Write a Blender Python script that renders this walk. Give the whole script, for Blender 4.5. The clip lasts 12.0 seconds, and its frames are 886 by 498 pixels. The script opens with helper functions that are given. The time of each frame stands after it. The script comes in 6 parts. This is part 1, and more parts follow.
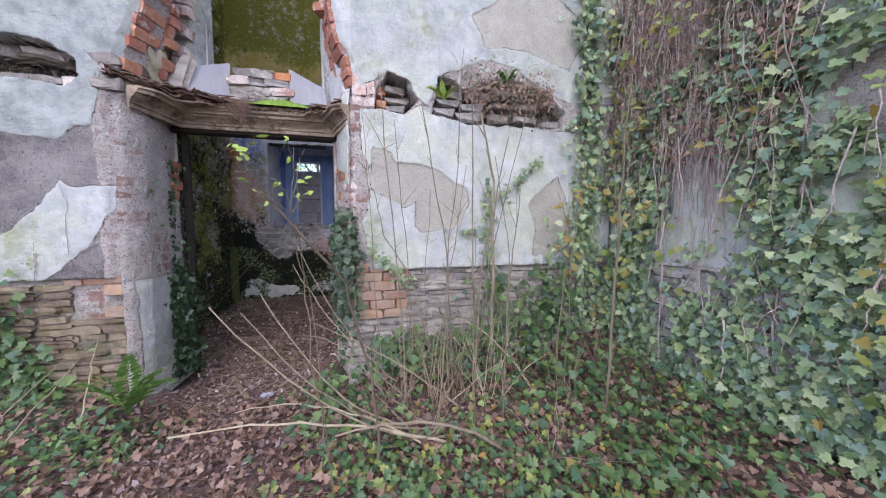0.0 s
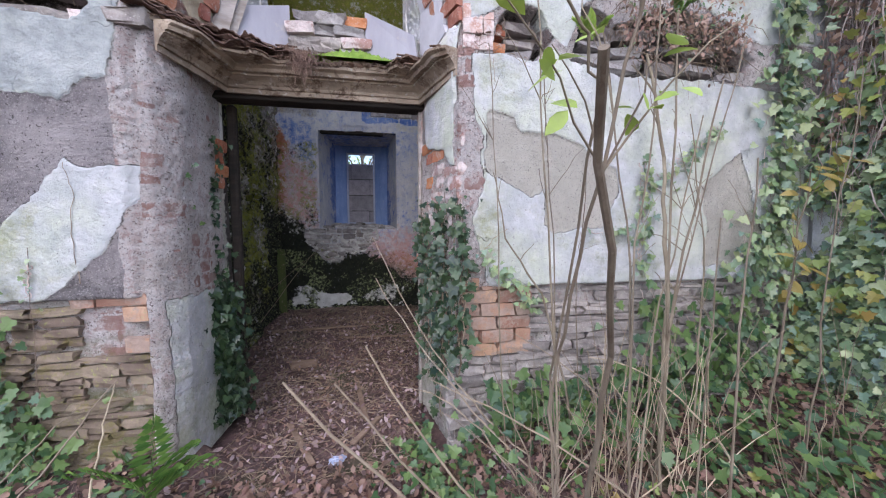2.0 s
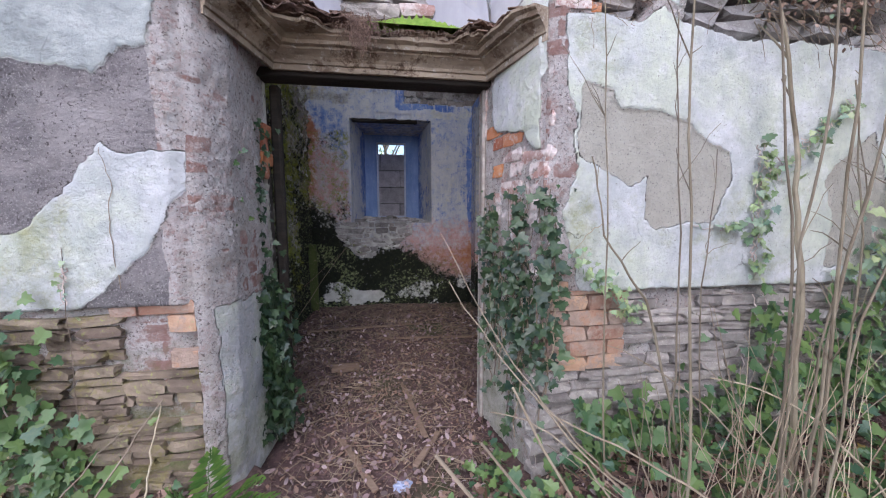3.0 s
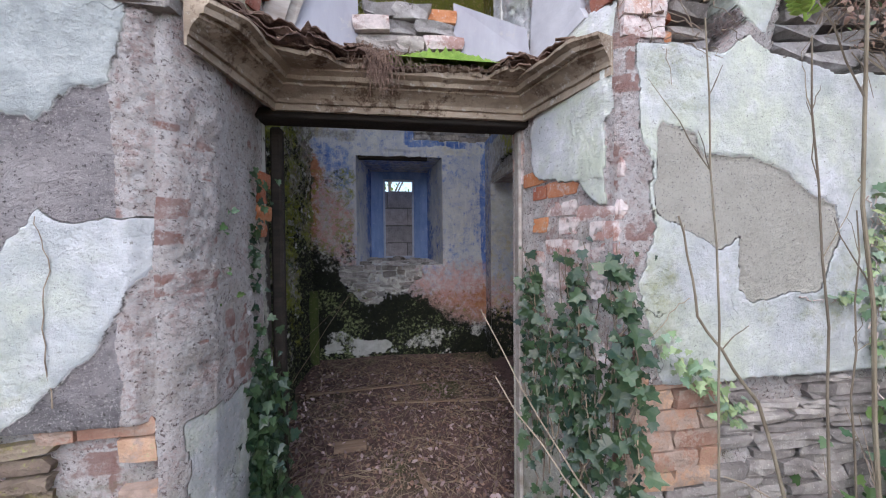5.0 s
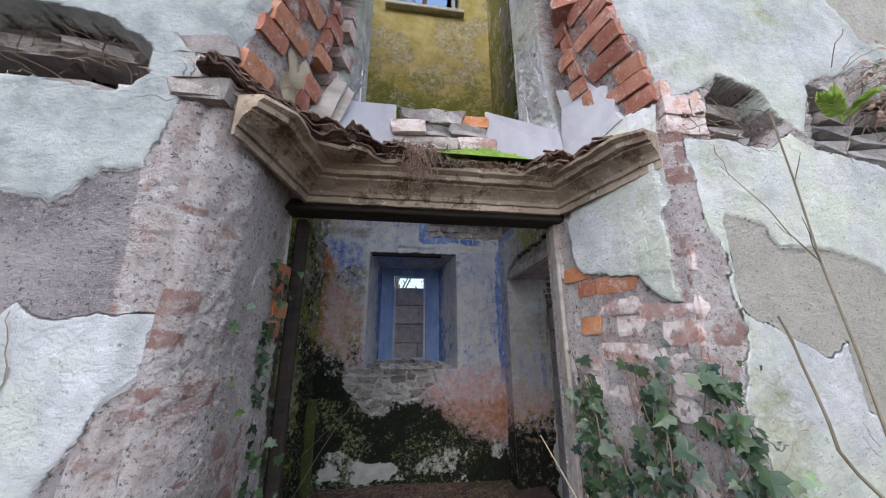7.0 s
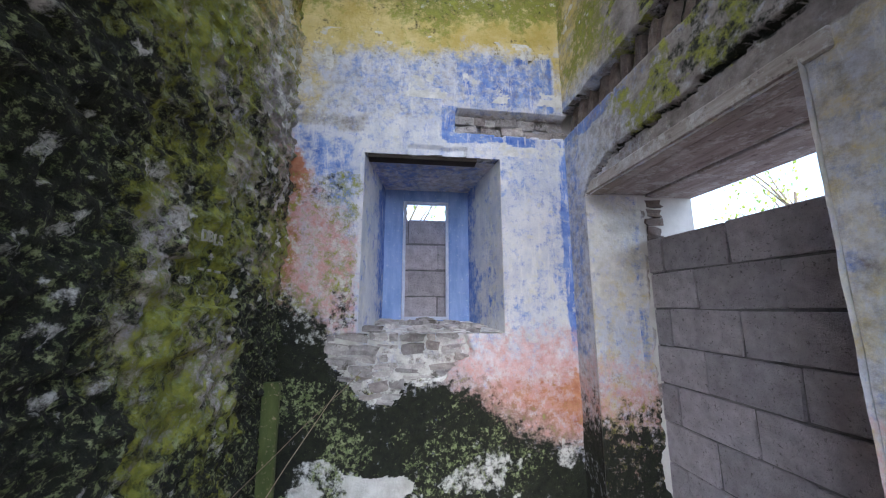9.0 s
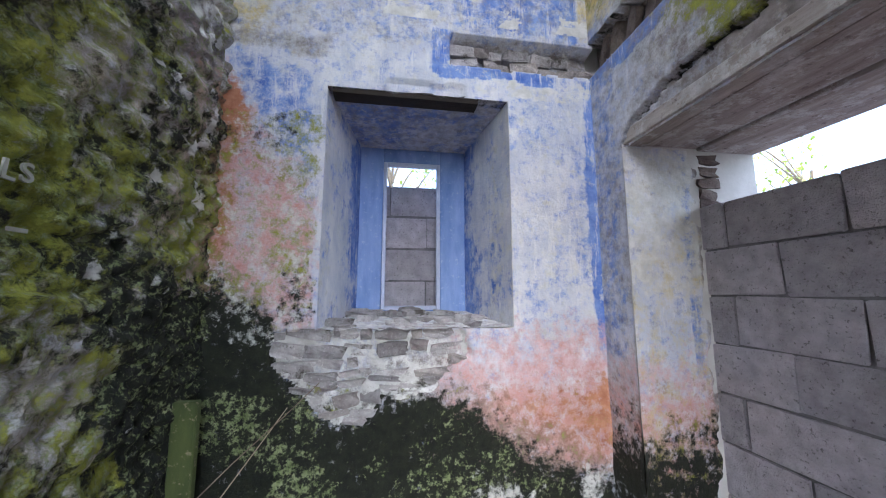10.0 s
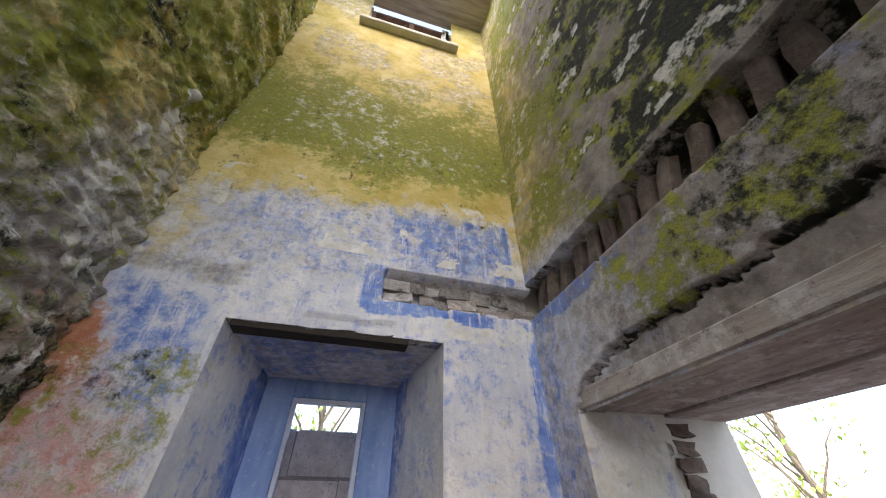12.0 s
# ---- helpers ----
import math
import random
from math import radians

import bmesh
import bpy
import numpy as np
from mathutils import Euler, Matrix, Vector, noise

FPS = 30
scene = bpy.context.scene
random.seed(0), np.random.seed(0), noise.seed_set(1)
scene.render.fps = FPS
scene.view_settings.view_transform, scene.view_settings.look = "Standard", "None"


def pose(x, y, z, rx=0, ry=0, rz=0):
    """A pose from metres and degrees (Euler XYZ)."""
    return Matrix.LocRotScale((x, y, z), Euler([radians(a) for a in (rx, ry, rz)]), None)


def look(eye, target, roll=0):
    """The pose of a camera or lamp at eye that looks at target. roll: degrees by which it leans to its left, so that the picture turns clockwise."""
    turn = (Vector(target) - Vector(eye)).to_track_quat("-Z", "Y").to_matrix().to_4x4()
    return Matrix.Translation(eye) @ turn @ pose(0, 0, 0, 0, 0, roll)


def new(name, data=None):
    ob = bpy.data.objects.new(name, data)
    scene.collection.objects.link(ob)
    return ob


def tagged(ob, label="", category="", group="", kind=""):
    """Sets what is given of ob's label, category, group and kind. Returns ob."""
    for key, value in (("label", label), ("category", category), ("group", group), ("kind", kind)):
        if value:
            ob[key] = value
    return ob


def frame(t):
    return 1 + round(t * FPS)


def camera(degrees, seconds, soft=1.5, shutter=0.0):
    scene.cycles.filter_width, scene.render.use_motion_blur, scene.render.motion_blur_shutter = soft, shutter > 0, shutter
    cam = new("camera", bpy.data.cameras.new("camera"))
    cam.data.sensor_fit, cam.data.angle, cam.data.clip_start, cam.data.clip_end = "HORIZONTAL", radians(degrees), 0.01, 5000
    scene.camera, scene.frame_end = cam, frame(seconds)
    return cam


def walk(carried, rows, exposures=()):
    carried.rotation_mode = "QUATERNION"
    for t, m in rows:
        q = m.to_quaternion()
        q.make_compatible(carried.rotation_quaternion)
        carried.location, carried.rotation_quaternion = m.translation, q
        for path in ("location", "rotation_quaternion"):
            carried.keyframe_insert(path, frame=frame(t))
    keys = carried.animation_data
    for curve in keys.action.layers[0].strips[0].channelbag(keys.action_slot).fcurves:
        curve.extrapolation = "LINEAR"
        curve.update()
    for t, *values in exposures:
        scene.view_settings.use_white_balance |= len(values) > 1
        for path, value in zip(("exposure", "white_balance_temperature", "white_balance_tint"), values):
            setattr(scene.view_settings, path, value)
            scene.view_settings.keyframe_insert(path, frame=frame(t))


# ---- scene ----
cam = camera(105.9, 12.0, 1.1)
METRES, EYE, TILT, LEAN, TURN = 5.2, 1.25, 0.0, 0.0, -14.8
ROWS = [
    (0.0, 0.0, 0.0, 0.0, 0.01, -4.38, -0.14),
    (0.5, -0.0235, 0.0594, -0.0021, 0.47, -4.41, -0.18),
    (1.0, -0.0525, 0.1013, -0.0022, 1.48, -4.28, -0.1),
    (1.5, -0.0823, 0.1337, 0.0005, 2.8, -4.11, -0.02),
    (2.0, -0.1256, 0.1549, -0.0043, 4.71, -4.3, -0.07),
    (2.5, -0.1641, 0.1663, -0.0016, 5.49, -4.81, 0.02),
    (3.0, -0.1955, 0.199, -0.0027, 6.66, -5.55, 0.08),
    (5.0, -0.2338, 0.263, 0.0309, 6.53, -0.87, 0.54),
    (5.5, -0.2275, 0.2568, 0.0439, 6.42, 5.14, 0.79),
    (6.0, -0.2327, 0.2561, 0.05, 6.77, 12.64, -0.13),
    (6.5, -0.25, 0.2652, 0.044, 6.51, 15.75, -0.07),
    (7.0, -0.2669, 0.292, 0.0337, 6.7, 15.76, 0.13),
    (7.5, -0.2849, 0.3492, 0.0318, 7.2, 14.85, 0.08),
    (9.5, -0.3613, 0.6328, 0.0155, 7.76, 8.41, -0.09),
    (10.0, -0.3601, 0.6843, 0.0177, 6.02, 7.47, -0.02),
    (10.5, -0.3428, 0.7251, 0.0292, 4.45, 6.6, -0.06),
    (11.0, -0.3367, 0.7478, 0.0541, 2.75, 7.39, 0.23),
    (11.5, -0.3324, 0.7475, 0.0842, 0.21, 18.21, 0.78),
    (12.0, -0.3301, 0.7282, 0.098, -1.1, 38.82, -0.17),
]
walk(cam, [(t, pose(0, 0, EYE, TILT, LEAN, TURN) @ pose(METRES * x, METRES * y, METRES * z, 90 + pitch, roll, yaw)) for t, x, y, z, yaw, pitch, roll in ROWS],
     [(0.0, 1.17, 6150, 18), (3.0, 1.25, 6150, 17), (5.0, 1.25, 6250, 13), (7.0, 1.2, 6350, 11), (7.7, 1.45, 6400, 11), (9.3, 2.8, 6050, 12), (10.5, 2.75, 6050, 12), (11.3, 2.46, 6450, 12), (12.0, 2.52, 7200, 12)])


# ---------------------------------------------------------------- light
world = bpy.data.worlds.new("sky")
scene.world = world
world.use_nodes = True
_wn, _wl = world.node_tree.nodes, world.node_tree.links
_sky = _wn.new("ShaderNodeTexSky")
_sky.sky_type, _sky.sun_disc = "NISHITA", False
SUN_EL, SUN_AZ = radians(50), radians(194)
_sky.sun_elevation, _sky.sun_rotation = SUN_EL, SUN_AZ
_sky.air_density, _sky.dust_density, _sky.ozone_density = 1.0, 2.0, 1.5
_wl.new(_sky.outputs[0], _wn["Background"].inputs[0])
_wn["Background"].inputs[1].default_value = 0.15
_sun = new("overcast_sun", bpy.data.lights.new("overcast_sun", "SUN"))
_sun.data.energy, _sun.data.angle, _sun.data.color = 1.36, radians(150), (1.0, 0.995, 0.985)
_sun.matrix_world = look((math.sin(SUN_AZ) * 20, math.cos(SUN_AZ) * 20, 28.5), (0, 2, 0))


# ---------------------------------------------------------------- noise in numpy
def vnoise(x, y, seed=0):
    """Smooth value noise, 0 to 1."""
    x, y = np.asarray(x, float), np.asarray(y, float)
    xi, yi = np.floor(x), np.floor(y)
    fx, fy = x - xi, y - yi
    fx, fy = fx * fx * (3 - 2 * fx), fy * fy * (3 - 2 * fy)

    def h(a, b):
        s = np.sin(a * 127.1 + b * 311.7 + seed * 74.7) * 43758.5453
        return s - np.floor(s)
    return (h(xi, yi) * (1 - fx) + h(xi + 1, yi) * fx) * (1 - fy) + (h(xi, yi + 1) * (1 - fx) + h(xi + 1, yi + 1) * fx) * fy


def fbm(x, y, seed=0, octaves=4):
    total, amp, norm = 0.0, 1.0, 0.0
    for k in range(octaves):
        total = total + amp * vnoise(x * 2 ** k, y * 2 ** k, seed + k * 17)
        norm += amp
        amp *= 0.55
    return total / norm


def ragged(u, v, amount=0.03, scale=6.0, seed=1):
    """Coordinates pushed about, so that outlines drawn in them come out broken."""
    return (u + amount * 2 * (fbm(u * scale, v * scale, seed) - 0.5),
            v + amount * 2 * (fbm(u * scale + 31, v * scale + 7, seed + 3) - 0.5))


def inside(u, v, poly):
    """Which of the points lie in the polygon."""
    r = np.zeros(np.shape(u), bool)
    n = len(poly)
    for i in range(n):
        (x0, y0), (x1, y1) = poly[i], poly[(i + 1) % n]
        if y0 == y1:
            continue
        cross = ((y0 > v) != (y1 > v)) & (u < (x1 - x0) * (v - y0) / (y1 - y0) + x0)
        r ^= cross
    return r


def sstep(a, b, x):
    t = np.clip((x - a) / (b - a), 0, 1)
    return t * t * (3 - 2 * t)


# ---------------------------------------------------------------- materials
class Mat:
    """A node material with short ways to noise, mixing and relief."""

    def __init__(self, name, rough=0.85, metal=0.0):
        self.m = bpy.data.materials.new(name)
        self.m.use_nodes = True
        self.n, self.l = self.m.node_tree.nodes, self.m.node_tree.links
        self.b = self.n["Principled BSDF"]
        self.b.inputs["Roughness"].default_value = rough
        self.b.inputs["Metallic"].default_value = metal
        self.co = self.n.new("ShaderNodeNewGeometry").outputs["Position"]

    def put(self, socket, value):
        if isinstance(value, bpy.types.NodeSocket):
            self.l.new(value, socket)
        elif isinstance(value, tuple) and len(value) == 3:
            socket.default_value = (*value, 1)
        else:
            socket.default_value = value

    def local(self):
        self.co = self.n.new("ShaderNodeTexCoord").outputs["Object"]
        return self

    def noise(self, scale, detail=4, rough=0.6, stretch=None):
        t = self.n.new("ShaderNodeTexNoise")
        t.inputs["Scale"].default_value, t.inputs["Detail"].default_value, t.inputs["Roughness"].default_value = scale, detail, rough
        co = self.co
        if stretch:
            mp = self.n.new("ShaderNodeMapping")
            mp.inputs["Scale"].default_value = stretch
            self.l.new(self.co, mp.inputs["Vector"])
            co = mp.outputs[0]
        self.l.new(co, t.inputs["Vector"])
        return t.outputs["Fac"]

    def cells(self, scale):
        t = self.n.new("ShaderNodeTexVoronoi")
        t.inputs["Scale"].default_value = scale
        self.l.new(self.co, t.inputs["Vector"])
        return t.outputs["Distance"]

    def ramp(self, fac, a, b):
        t = self.n.new("ShaderNodeMapRange")
        self.put(t.inputs[0], fac)
        t.inputs[1].default_value, t.inputs[2].default_value = a, b
        t.clamp = True
        return t.outputs[0]

    def math(self, op, a, b=0.0):
        t = self.n.new("ShaderNodeMath")
        t.operation = op
        self.put(t.inputs[0], a), self.put(t.inputs[1], b)
        return t.outputs[0]

    def mix(self, fac, a, b):
        t = self.n.new("ShaderNodeMix")
        t.data_type = "RGBA"
        self.put(t.inputs[0], fac), self.put(t.inputs[6], a), self.put(t.inputs[7], b)
        return t.outputs[2]

    def attr(self, name):
        t = self.n.new("ShaderNodeAttribute")
        t.attribute_name = name
        return t.outputs["Fac"]

    def chance(self):
        return self.n.new("ShaderNodeObjectInfo").outputs["Random"]

    def island(self):
        return self.n.new("ShaderNodeNewGeometry").outputs["Random Per Island"]

    def color(self, value):
        self.put(self.b.inputs["Base Color"], value)
        return self

    def bump(self, height, strength=0.4, distance=0.01):
        t = self.n.new("ShaderNodeBump")
        t.inputs["Strength"].default_value, t.inputs["Distance"].default_value = strength, distance
        self.put(t.inputs["Height"], height)
        self.l.new(t.outputs[0], self.b.inputs["Normal"])
        return self

    def layer(self, base, name, c1, c2, scale, edge=0.35, fine=18.0, amp=2.0):
        """Lays a coat of two mixed tones over base where the surface's attribute says, with a broken edge."""
        k = self.math("ADD", self.attr(name), self.math("MULTIPLY", self.math("SUBTRACT", self.noise(fine, 7, 0.75), 0.5), amp))
        k = self.ramp(k, 0.5 - edge / 2, 0.5 + edge / 2)
        k = self.math("MULTIPLY", k, self.ramp(self.attr(name), 0.01, 0.12))
        return self.mix(k, base, self.mix(self.ramp(self.noise(scale, 5, 0.65), 0.33, 0.67), c1, c2))


def facade_material():
    m = Mat("old_limewashed_render", 0.9)
    c = m.mix(m.ramp(m.noise(16, 6, 0.7), 0.36, 0.60), (0.72, 0.61, 0.58), (0.92, 0.87, 0.85))
    c = m.mix(m.math("MULTIPLY", m.ramp(m.noise(3.5, 5, 0.65), 0.5, 0.66), 0.55), c, (0.58, 0.52, 0.44))
    c = m.mix(m.math("MULTIPLY", m.ramp(m.noise(5.5, 5, 0.7), 0.54, 0.64), 0.55), c, (0.62, 0.40, 0.37))
    c = m.mix(m.math("MULTIPLY", m.ramp(m.noise(52, 6, 0.8), 0.44, 0.36), 0.65), c, (0.27, 0.21, 0.20))
    c = m.mix(m.math("MULTIPLY", m.ramp(m.noise(27, 7, 0.8), 0.47, 0.38), 0.6), c, (0.40, 0.31, 0.29))
    c = m.mix(m.math("MULTIPLY", m.ramp(m.noise(33, 7, 0.8), 0.52, 0.60), 0.8), c, (0.93, 0.90, 0.89))
    c = m.mix(m.ramp(m.noise(110, 4, 0.75), 0.51, 0.60), c, (0.80, 0.75, 0.74))
    c = m.mix(m.ramp(m.noise(70, 5, 0.78), 0.565, 0.62), c, (0.20, 0.15, 0.135))
    c = m.layer(c, "brickish", (0.42, 0.22, 0.18), (0.60, 0.43, 0.39), 14, 0.4, 22, 2.4)
    grey = m.mix(m.ramp(m.noise(6, 7, 0.7), 0.32, 0.68), (0.29, 0.26, 0.27), (0.60, 0.55, 0.55))
    grey = m.mix(m.math("MULTIPLY", m.ramp(m.noise(2.6, 5, 0.65), 0.5, 0.64), 0.65), grey, (0.15, 0.14, 0.15))
    grey = m.mix(m.ramp(m.noise(140, 4, 0.7), 0.54, 0.64), grey, (0.62, 0.58, 0.57))
    grey = m.mix(m.ramp(m.noise(80, 4, 0.7), 0.58, 0.65), grey, (0.14, 0.125, 0.12))
    c = m.mix(m.ramp(m.math("ADD", m.attr("render"), m.math("MULTIPLY", m.math("SUBTRACT", m.noise(55, 5, 0.7), 0.5), 0.9)), 0.42, 0.58), c, grey)
    sand = m.mix(m.ramp(m.noise(9, 7, 0.7), 0.3, 0.7), (0.57, 0.54, 0.47), (0.74, 0.71, 0.63))
    sand = m.mix(m.ramp(m.noise(120, 4, 0.7), 0.58, 0.65), sand, (0.30, 0.27, 0.24))
    sand = m.mix(m.ramp(m.noise(95, 4, 0.7), 0.57, 0.63), sand, (0.70, 0.68, 0.63))
    c = m.mix(m.ramp(m.math("ADD", m.attr("sand"), m.math("MULTIPLY", m.math("SUBTRACT", m.noise(55, 5, 0.7), 0.5), 0.9)), 0.42, 0.58), c, sand)
    white = m.mix(m.ramp(m.noise(3.0, 7, 0.65), 0.32, 0.68), (0.42, 0.445, 0.45), (0.73, 0.73, 0.76))
    white = m.mix(m.math("MULTIPLY", m.ramp(m.noise(2.3, 6, 0.65), 0.45, 0.60), 0.7), white, (0.60, 0.645, 0.49))
    white = m.mix(m.math("MULTIPLY", m.ramp(m.noise(12, 6, 0.7), 0.52, 0.66), 0.5), white, (0.74, 0.73, 0.76))
    white = m.mix(m.math("MULTIPLY", m.ramp(m.noise(6, 7, 0.75, (1, 1, 0.22)), 0.54, 0.70), 0.5), white, (0.30, 0.33, 0.33))
    white = m.mix(m.math("MULTIPLY", m.ramp(m.noise(38, 6, 0.75), 0.54, 0.68), 0.5), white, (0.44, 0.45, 0.43))
    white = m.mix(m.ramp(m.noise(75, 4, 0.7), 0.625, 0.67), white, (0.25, 0.24, 0.22))
    vor = m.n.new("ShaderNodeTexVoronoi")
    vor.feature = "DISTANCE_TO_EDGE"
    vor.inputs["Scale"].default_value = 2.3
    warp = m.n.new("ShaderNodeVectorMath")
    warp.operation = "ADD"
    wn = m.n.new("ShaderNodeTexNoise")
    wn.inputs["Scale"].default_value, wn.inputs["Detail"].default_value = 5, 5
    m.l.new(m.co, wn.inputs["Vector"])
    sc = m.n.new("ShaderNodeVectorMath")
    sc.operation = "SCALE"
    sc.inputs["Scale"].default_value = 0.35
    m.l.new(wn.outputs["Color"], sc.inputs[0])
    m.l.new(m.co, warp.inputs[0]), m.l.new(sc.outputs[0], warp.inputs[1])
    m.l.new(warp.outputs[0], vor.inputs["Vector"])
    crack = m.math("MULTIPLY", m.ramp(vor.outputs["Distance"], 0.0045, 0.0), m.ramp(m.noise(1.3, 3), 0.55, 0.60))
    white = m.mix(crack, white, (0.16, 0.15, 0.14))
    c = m.mix(m.ramp(m.math("ADD", m.attr("plaster"), m.math("MULTIPLY", m.math("SUBTRACT", m.noise(55, 5, 0.7), 0.5), 0.9)), 0.42, 0.58), c, white)
    c = m.layer(c, "stain", (0.22, 0.245, 0.245), (0.42, 0.45, 0.44), 9, 0.95, 7, 1.6)
    c = m.layer(c, "moss", (0.17, 0.19, 0.07), (0.34, 0.34, 0.16), 12, 0.6, 10, 1.8)
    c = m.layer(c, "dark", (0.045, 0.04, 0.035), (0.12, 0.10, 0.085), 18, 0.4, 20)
    m.color(c)
    rough = m.math("MULTIPLY", m.math("SUBTRACT", 1.0, m.ramp(m.attr("plaster"), 0.3, 0.7)), m.math("MULTIPLY", m.math("ADD", m.noise(60, 6, 0.8), m.noise(22, 5, 0.7)), m.math("SUBTRACT", 1.0, m.math("MULTIPLY", m.attr("sand"), 0.4))))
    m.bump(m.math("SUBTRACT", m.math("ADD", rough, m.math("MULTIPLY", m.noise(30, 7, 0.7), 0.35)), m.math("MULTIPLY", crack, 0.5)), 1.0, 0.05)
    return m.m


def room_material():
    m = Mat("blue_distemper_on_damp_plaster", 0.88)
    c = m.mix(m.ramp(m.noise(4.0, 6, 0.65), 0.32, 0.68), (0.45, 0.49, 0.58), (0.73, 0.73, 0.73))
    c = m.mix(m.ramp(m.noise(9, 5, 0.7, (1, 1, 0.25)), 0.5, 0.66), c, (0.50, 0.53, 0.61))
    c = m.layer(c, "blue", (0.06, 0.14, 0.49), (0.23, 0.35, 0.66), 9, 0.4, 13, 2.1)
    c = m.mix(m.math("MULTIPLY", m.ramp(m.noise(24, 6, 0.75, (1, 1, 0.16)), 0.55, 0.63), 0.7), c, (0.70, 0.70, 0.70))
    c = m.layer(c, "pink", (0.54, 0.27, 0.22), (0.68, 0.52, 0.54), 16, 0.5, 11, 2.3)
    c = m.layer(c, "rust", (0.36, 0.13, 0.065), (0.52, 0.26, 0.15), 14, 0.4, 16, 2.3)
    c = m.layer(c, "ochre", (0.48, 0.37, 0.09), (0.68, 0.58, 0.27), 5, 0.5, 9)
    c = m.layer(c, "grime", (0.15, 0.13, 0.12), (0.34, 0.31, 0.29), 10, 0.6, 16)
    c = m.layer(c, "moss", (0.09, 0.115, 0.015), (0.31, 0.325, 0.05), 16, 0.4, 16, 2.4)
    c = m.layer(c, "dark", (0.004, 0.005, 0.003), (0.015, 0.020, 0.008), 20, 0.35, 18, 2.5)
    c = m.layer(c, "fleck", (0.12, 0.16, 0.05), (0.34, 0.38, 0.20), 25, 0.25, 34, 2.8)
    c = m.layer(c, "white", (0.50, 0.50, 0.46), (0.72, 0.72, 0.69), 12, 0.25, 14)
    m.color(c)
    lump = m.math("MULTIPLY", m.math("ADD", m.attr("moss"), m.attr("dark")), m.noise(45, 5, 0.7))
    m.bump(m.math("ADD", lump, m.math("MULTIPLY", m.noise(35, 7, 0.7), 0.5)), 0.75, 0.018)
    return m.m


def simple(name, c1, c2, scale=10, rough=0.85, bump=0.3, vary=0.0, stretch=None, local=False, speck=None, dist=0.008, coat=None, cover=0.5):
    m = Mat(name, rough)
    if local:
        m.local()
    c = m.mix(m.ramp(m.noise(scale, 5, 0.65, stretch), 0.3, 0.7), c1, c2)
    if speck:
        c = m.mix(m.ramp(m.noise(scale * 5, 4, 0.7), 0.58, 0.68), c, speck)
    if vary:
        hs = m.n.new("ShaderNodeHueSaturation")
        m.put(hs.inputs["Color"], c)
        r = m.chance()
        m.put(hs.inputs["Value"], m.math("ADD", 1 - vary, m.math("MULTIPLY", r, 2 * vary)))
        m.put(hs.inputs["Hue"], m.math("ADD", 0.49, m.math("MULTIPLY", r, 0.02)))
        c = hs.outputs[0]
    if coat:
        k = m.math("ADD", m.noise(7, 5, 0.7), m.math("MULTIPLY", m.math("SUBTRACT", m.noise(45, 5, 0.75), 0.5), 0.5))
        c = m.mix(m.ramp(k, 1.0 - cover - 0.05, 1.0 - cover + 0.05), c, m.mix(m.ramp(m.noise(30, 5, 0.7), 0.35, 0.65), coat, tuple(0.72 * q for q in coat)))
    m.color(c)
    if bump:
        m.bump(m.math("ADD", m.noise(scale * 4, 5, 0.7, stretch), m.math("MULTIPLY", m.noise(scale * 14, 3), 0.4)), bump, dist)
    return m.m


def leaf_material(name, cols, rough=0.45):
    """Leaves whose tone changes from one to the next."""
    m = Mat(name, rough)
    r = m.island()
    t = m.n.new("ShaderNodeValToRGB")
    m.put(t.inputs[0], r)
    el = t.color_ramp.elements
    el[0].position, el[0].color = 0, (*cols[0], 1)
    el[1].position, el[1].color = 1, (*cols[-1], 1)
    for i, c in enumerate(cols[1:-1], 1):
        e = el.new(i / (len(cols) - 1))
        e.color = (*c, 1)
    c = m.mix(m.ramp(m.noise(60, 3), 0.4, 0.7), t.outputs[0], m.mix(0.22, t.outputs[0], (0.16, 0.17, 0.08)))
    m.color(c)
    tr = m.n.new("ShaderNodeBsdfTranslucent")
    m.put(tr.inputs[0], c)
    ms = m.n.new("ShaderNodeMixShader")
    ms.inputs[0].default_value = 0.22
    m.l.new(m.b.outputs[0], ms.inputs[1]), m.l.new(tr.outputs[0], ms.inputs[2])
    m.l.new(ms.outputs[0], m.n["Material Output"].inputs[0])
    return m.m


M_FACADE, M_ROOM = facade_material(), room_material()
M_BRICK = simple("worn_red_brick", (0.36, 0.165, 0.12), (0.60, 0.45, 0.41), 16, 0.92, 0.8, 0.25, speck=(0.62, 0.54, 0.51), dist=0.015, coat=(0.80, 0.70, 0.67), cover=0.52)
M_BRICK_FRESH = simple("orange_broken_brick", (0.44, 0.13, 0.045), (0.56, 0.26, 0.15), 16, 0.92, 0.9, 0.25, speck=(0.56, 0.44, 0.38), dist=0.015, coat=(0.70, 0.60, 0.55), cover=0.36)
M_STONE = simple("slaty_rubble_stone", (0.20, 0.175, 0.165), (0.44, 0.40, 0.37), 14, 0.88, 0.9, 0.35, speck=(0.52, 0.48, 0.43), dist=0.015)
M_STONE_PALE = simple("lime_spattered_stone", (0.24, 0.22, 0.215), (0.50, 0.48, 0.47), 16, 0.88, 0.9, 0.35, speck=(0.56, 0.54, 0.52), dist=0.015, coat=(0.13, 0.12, 0.10), cover=0.36)
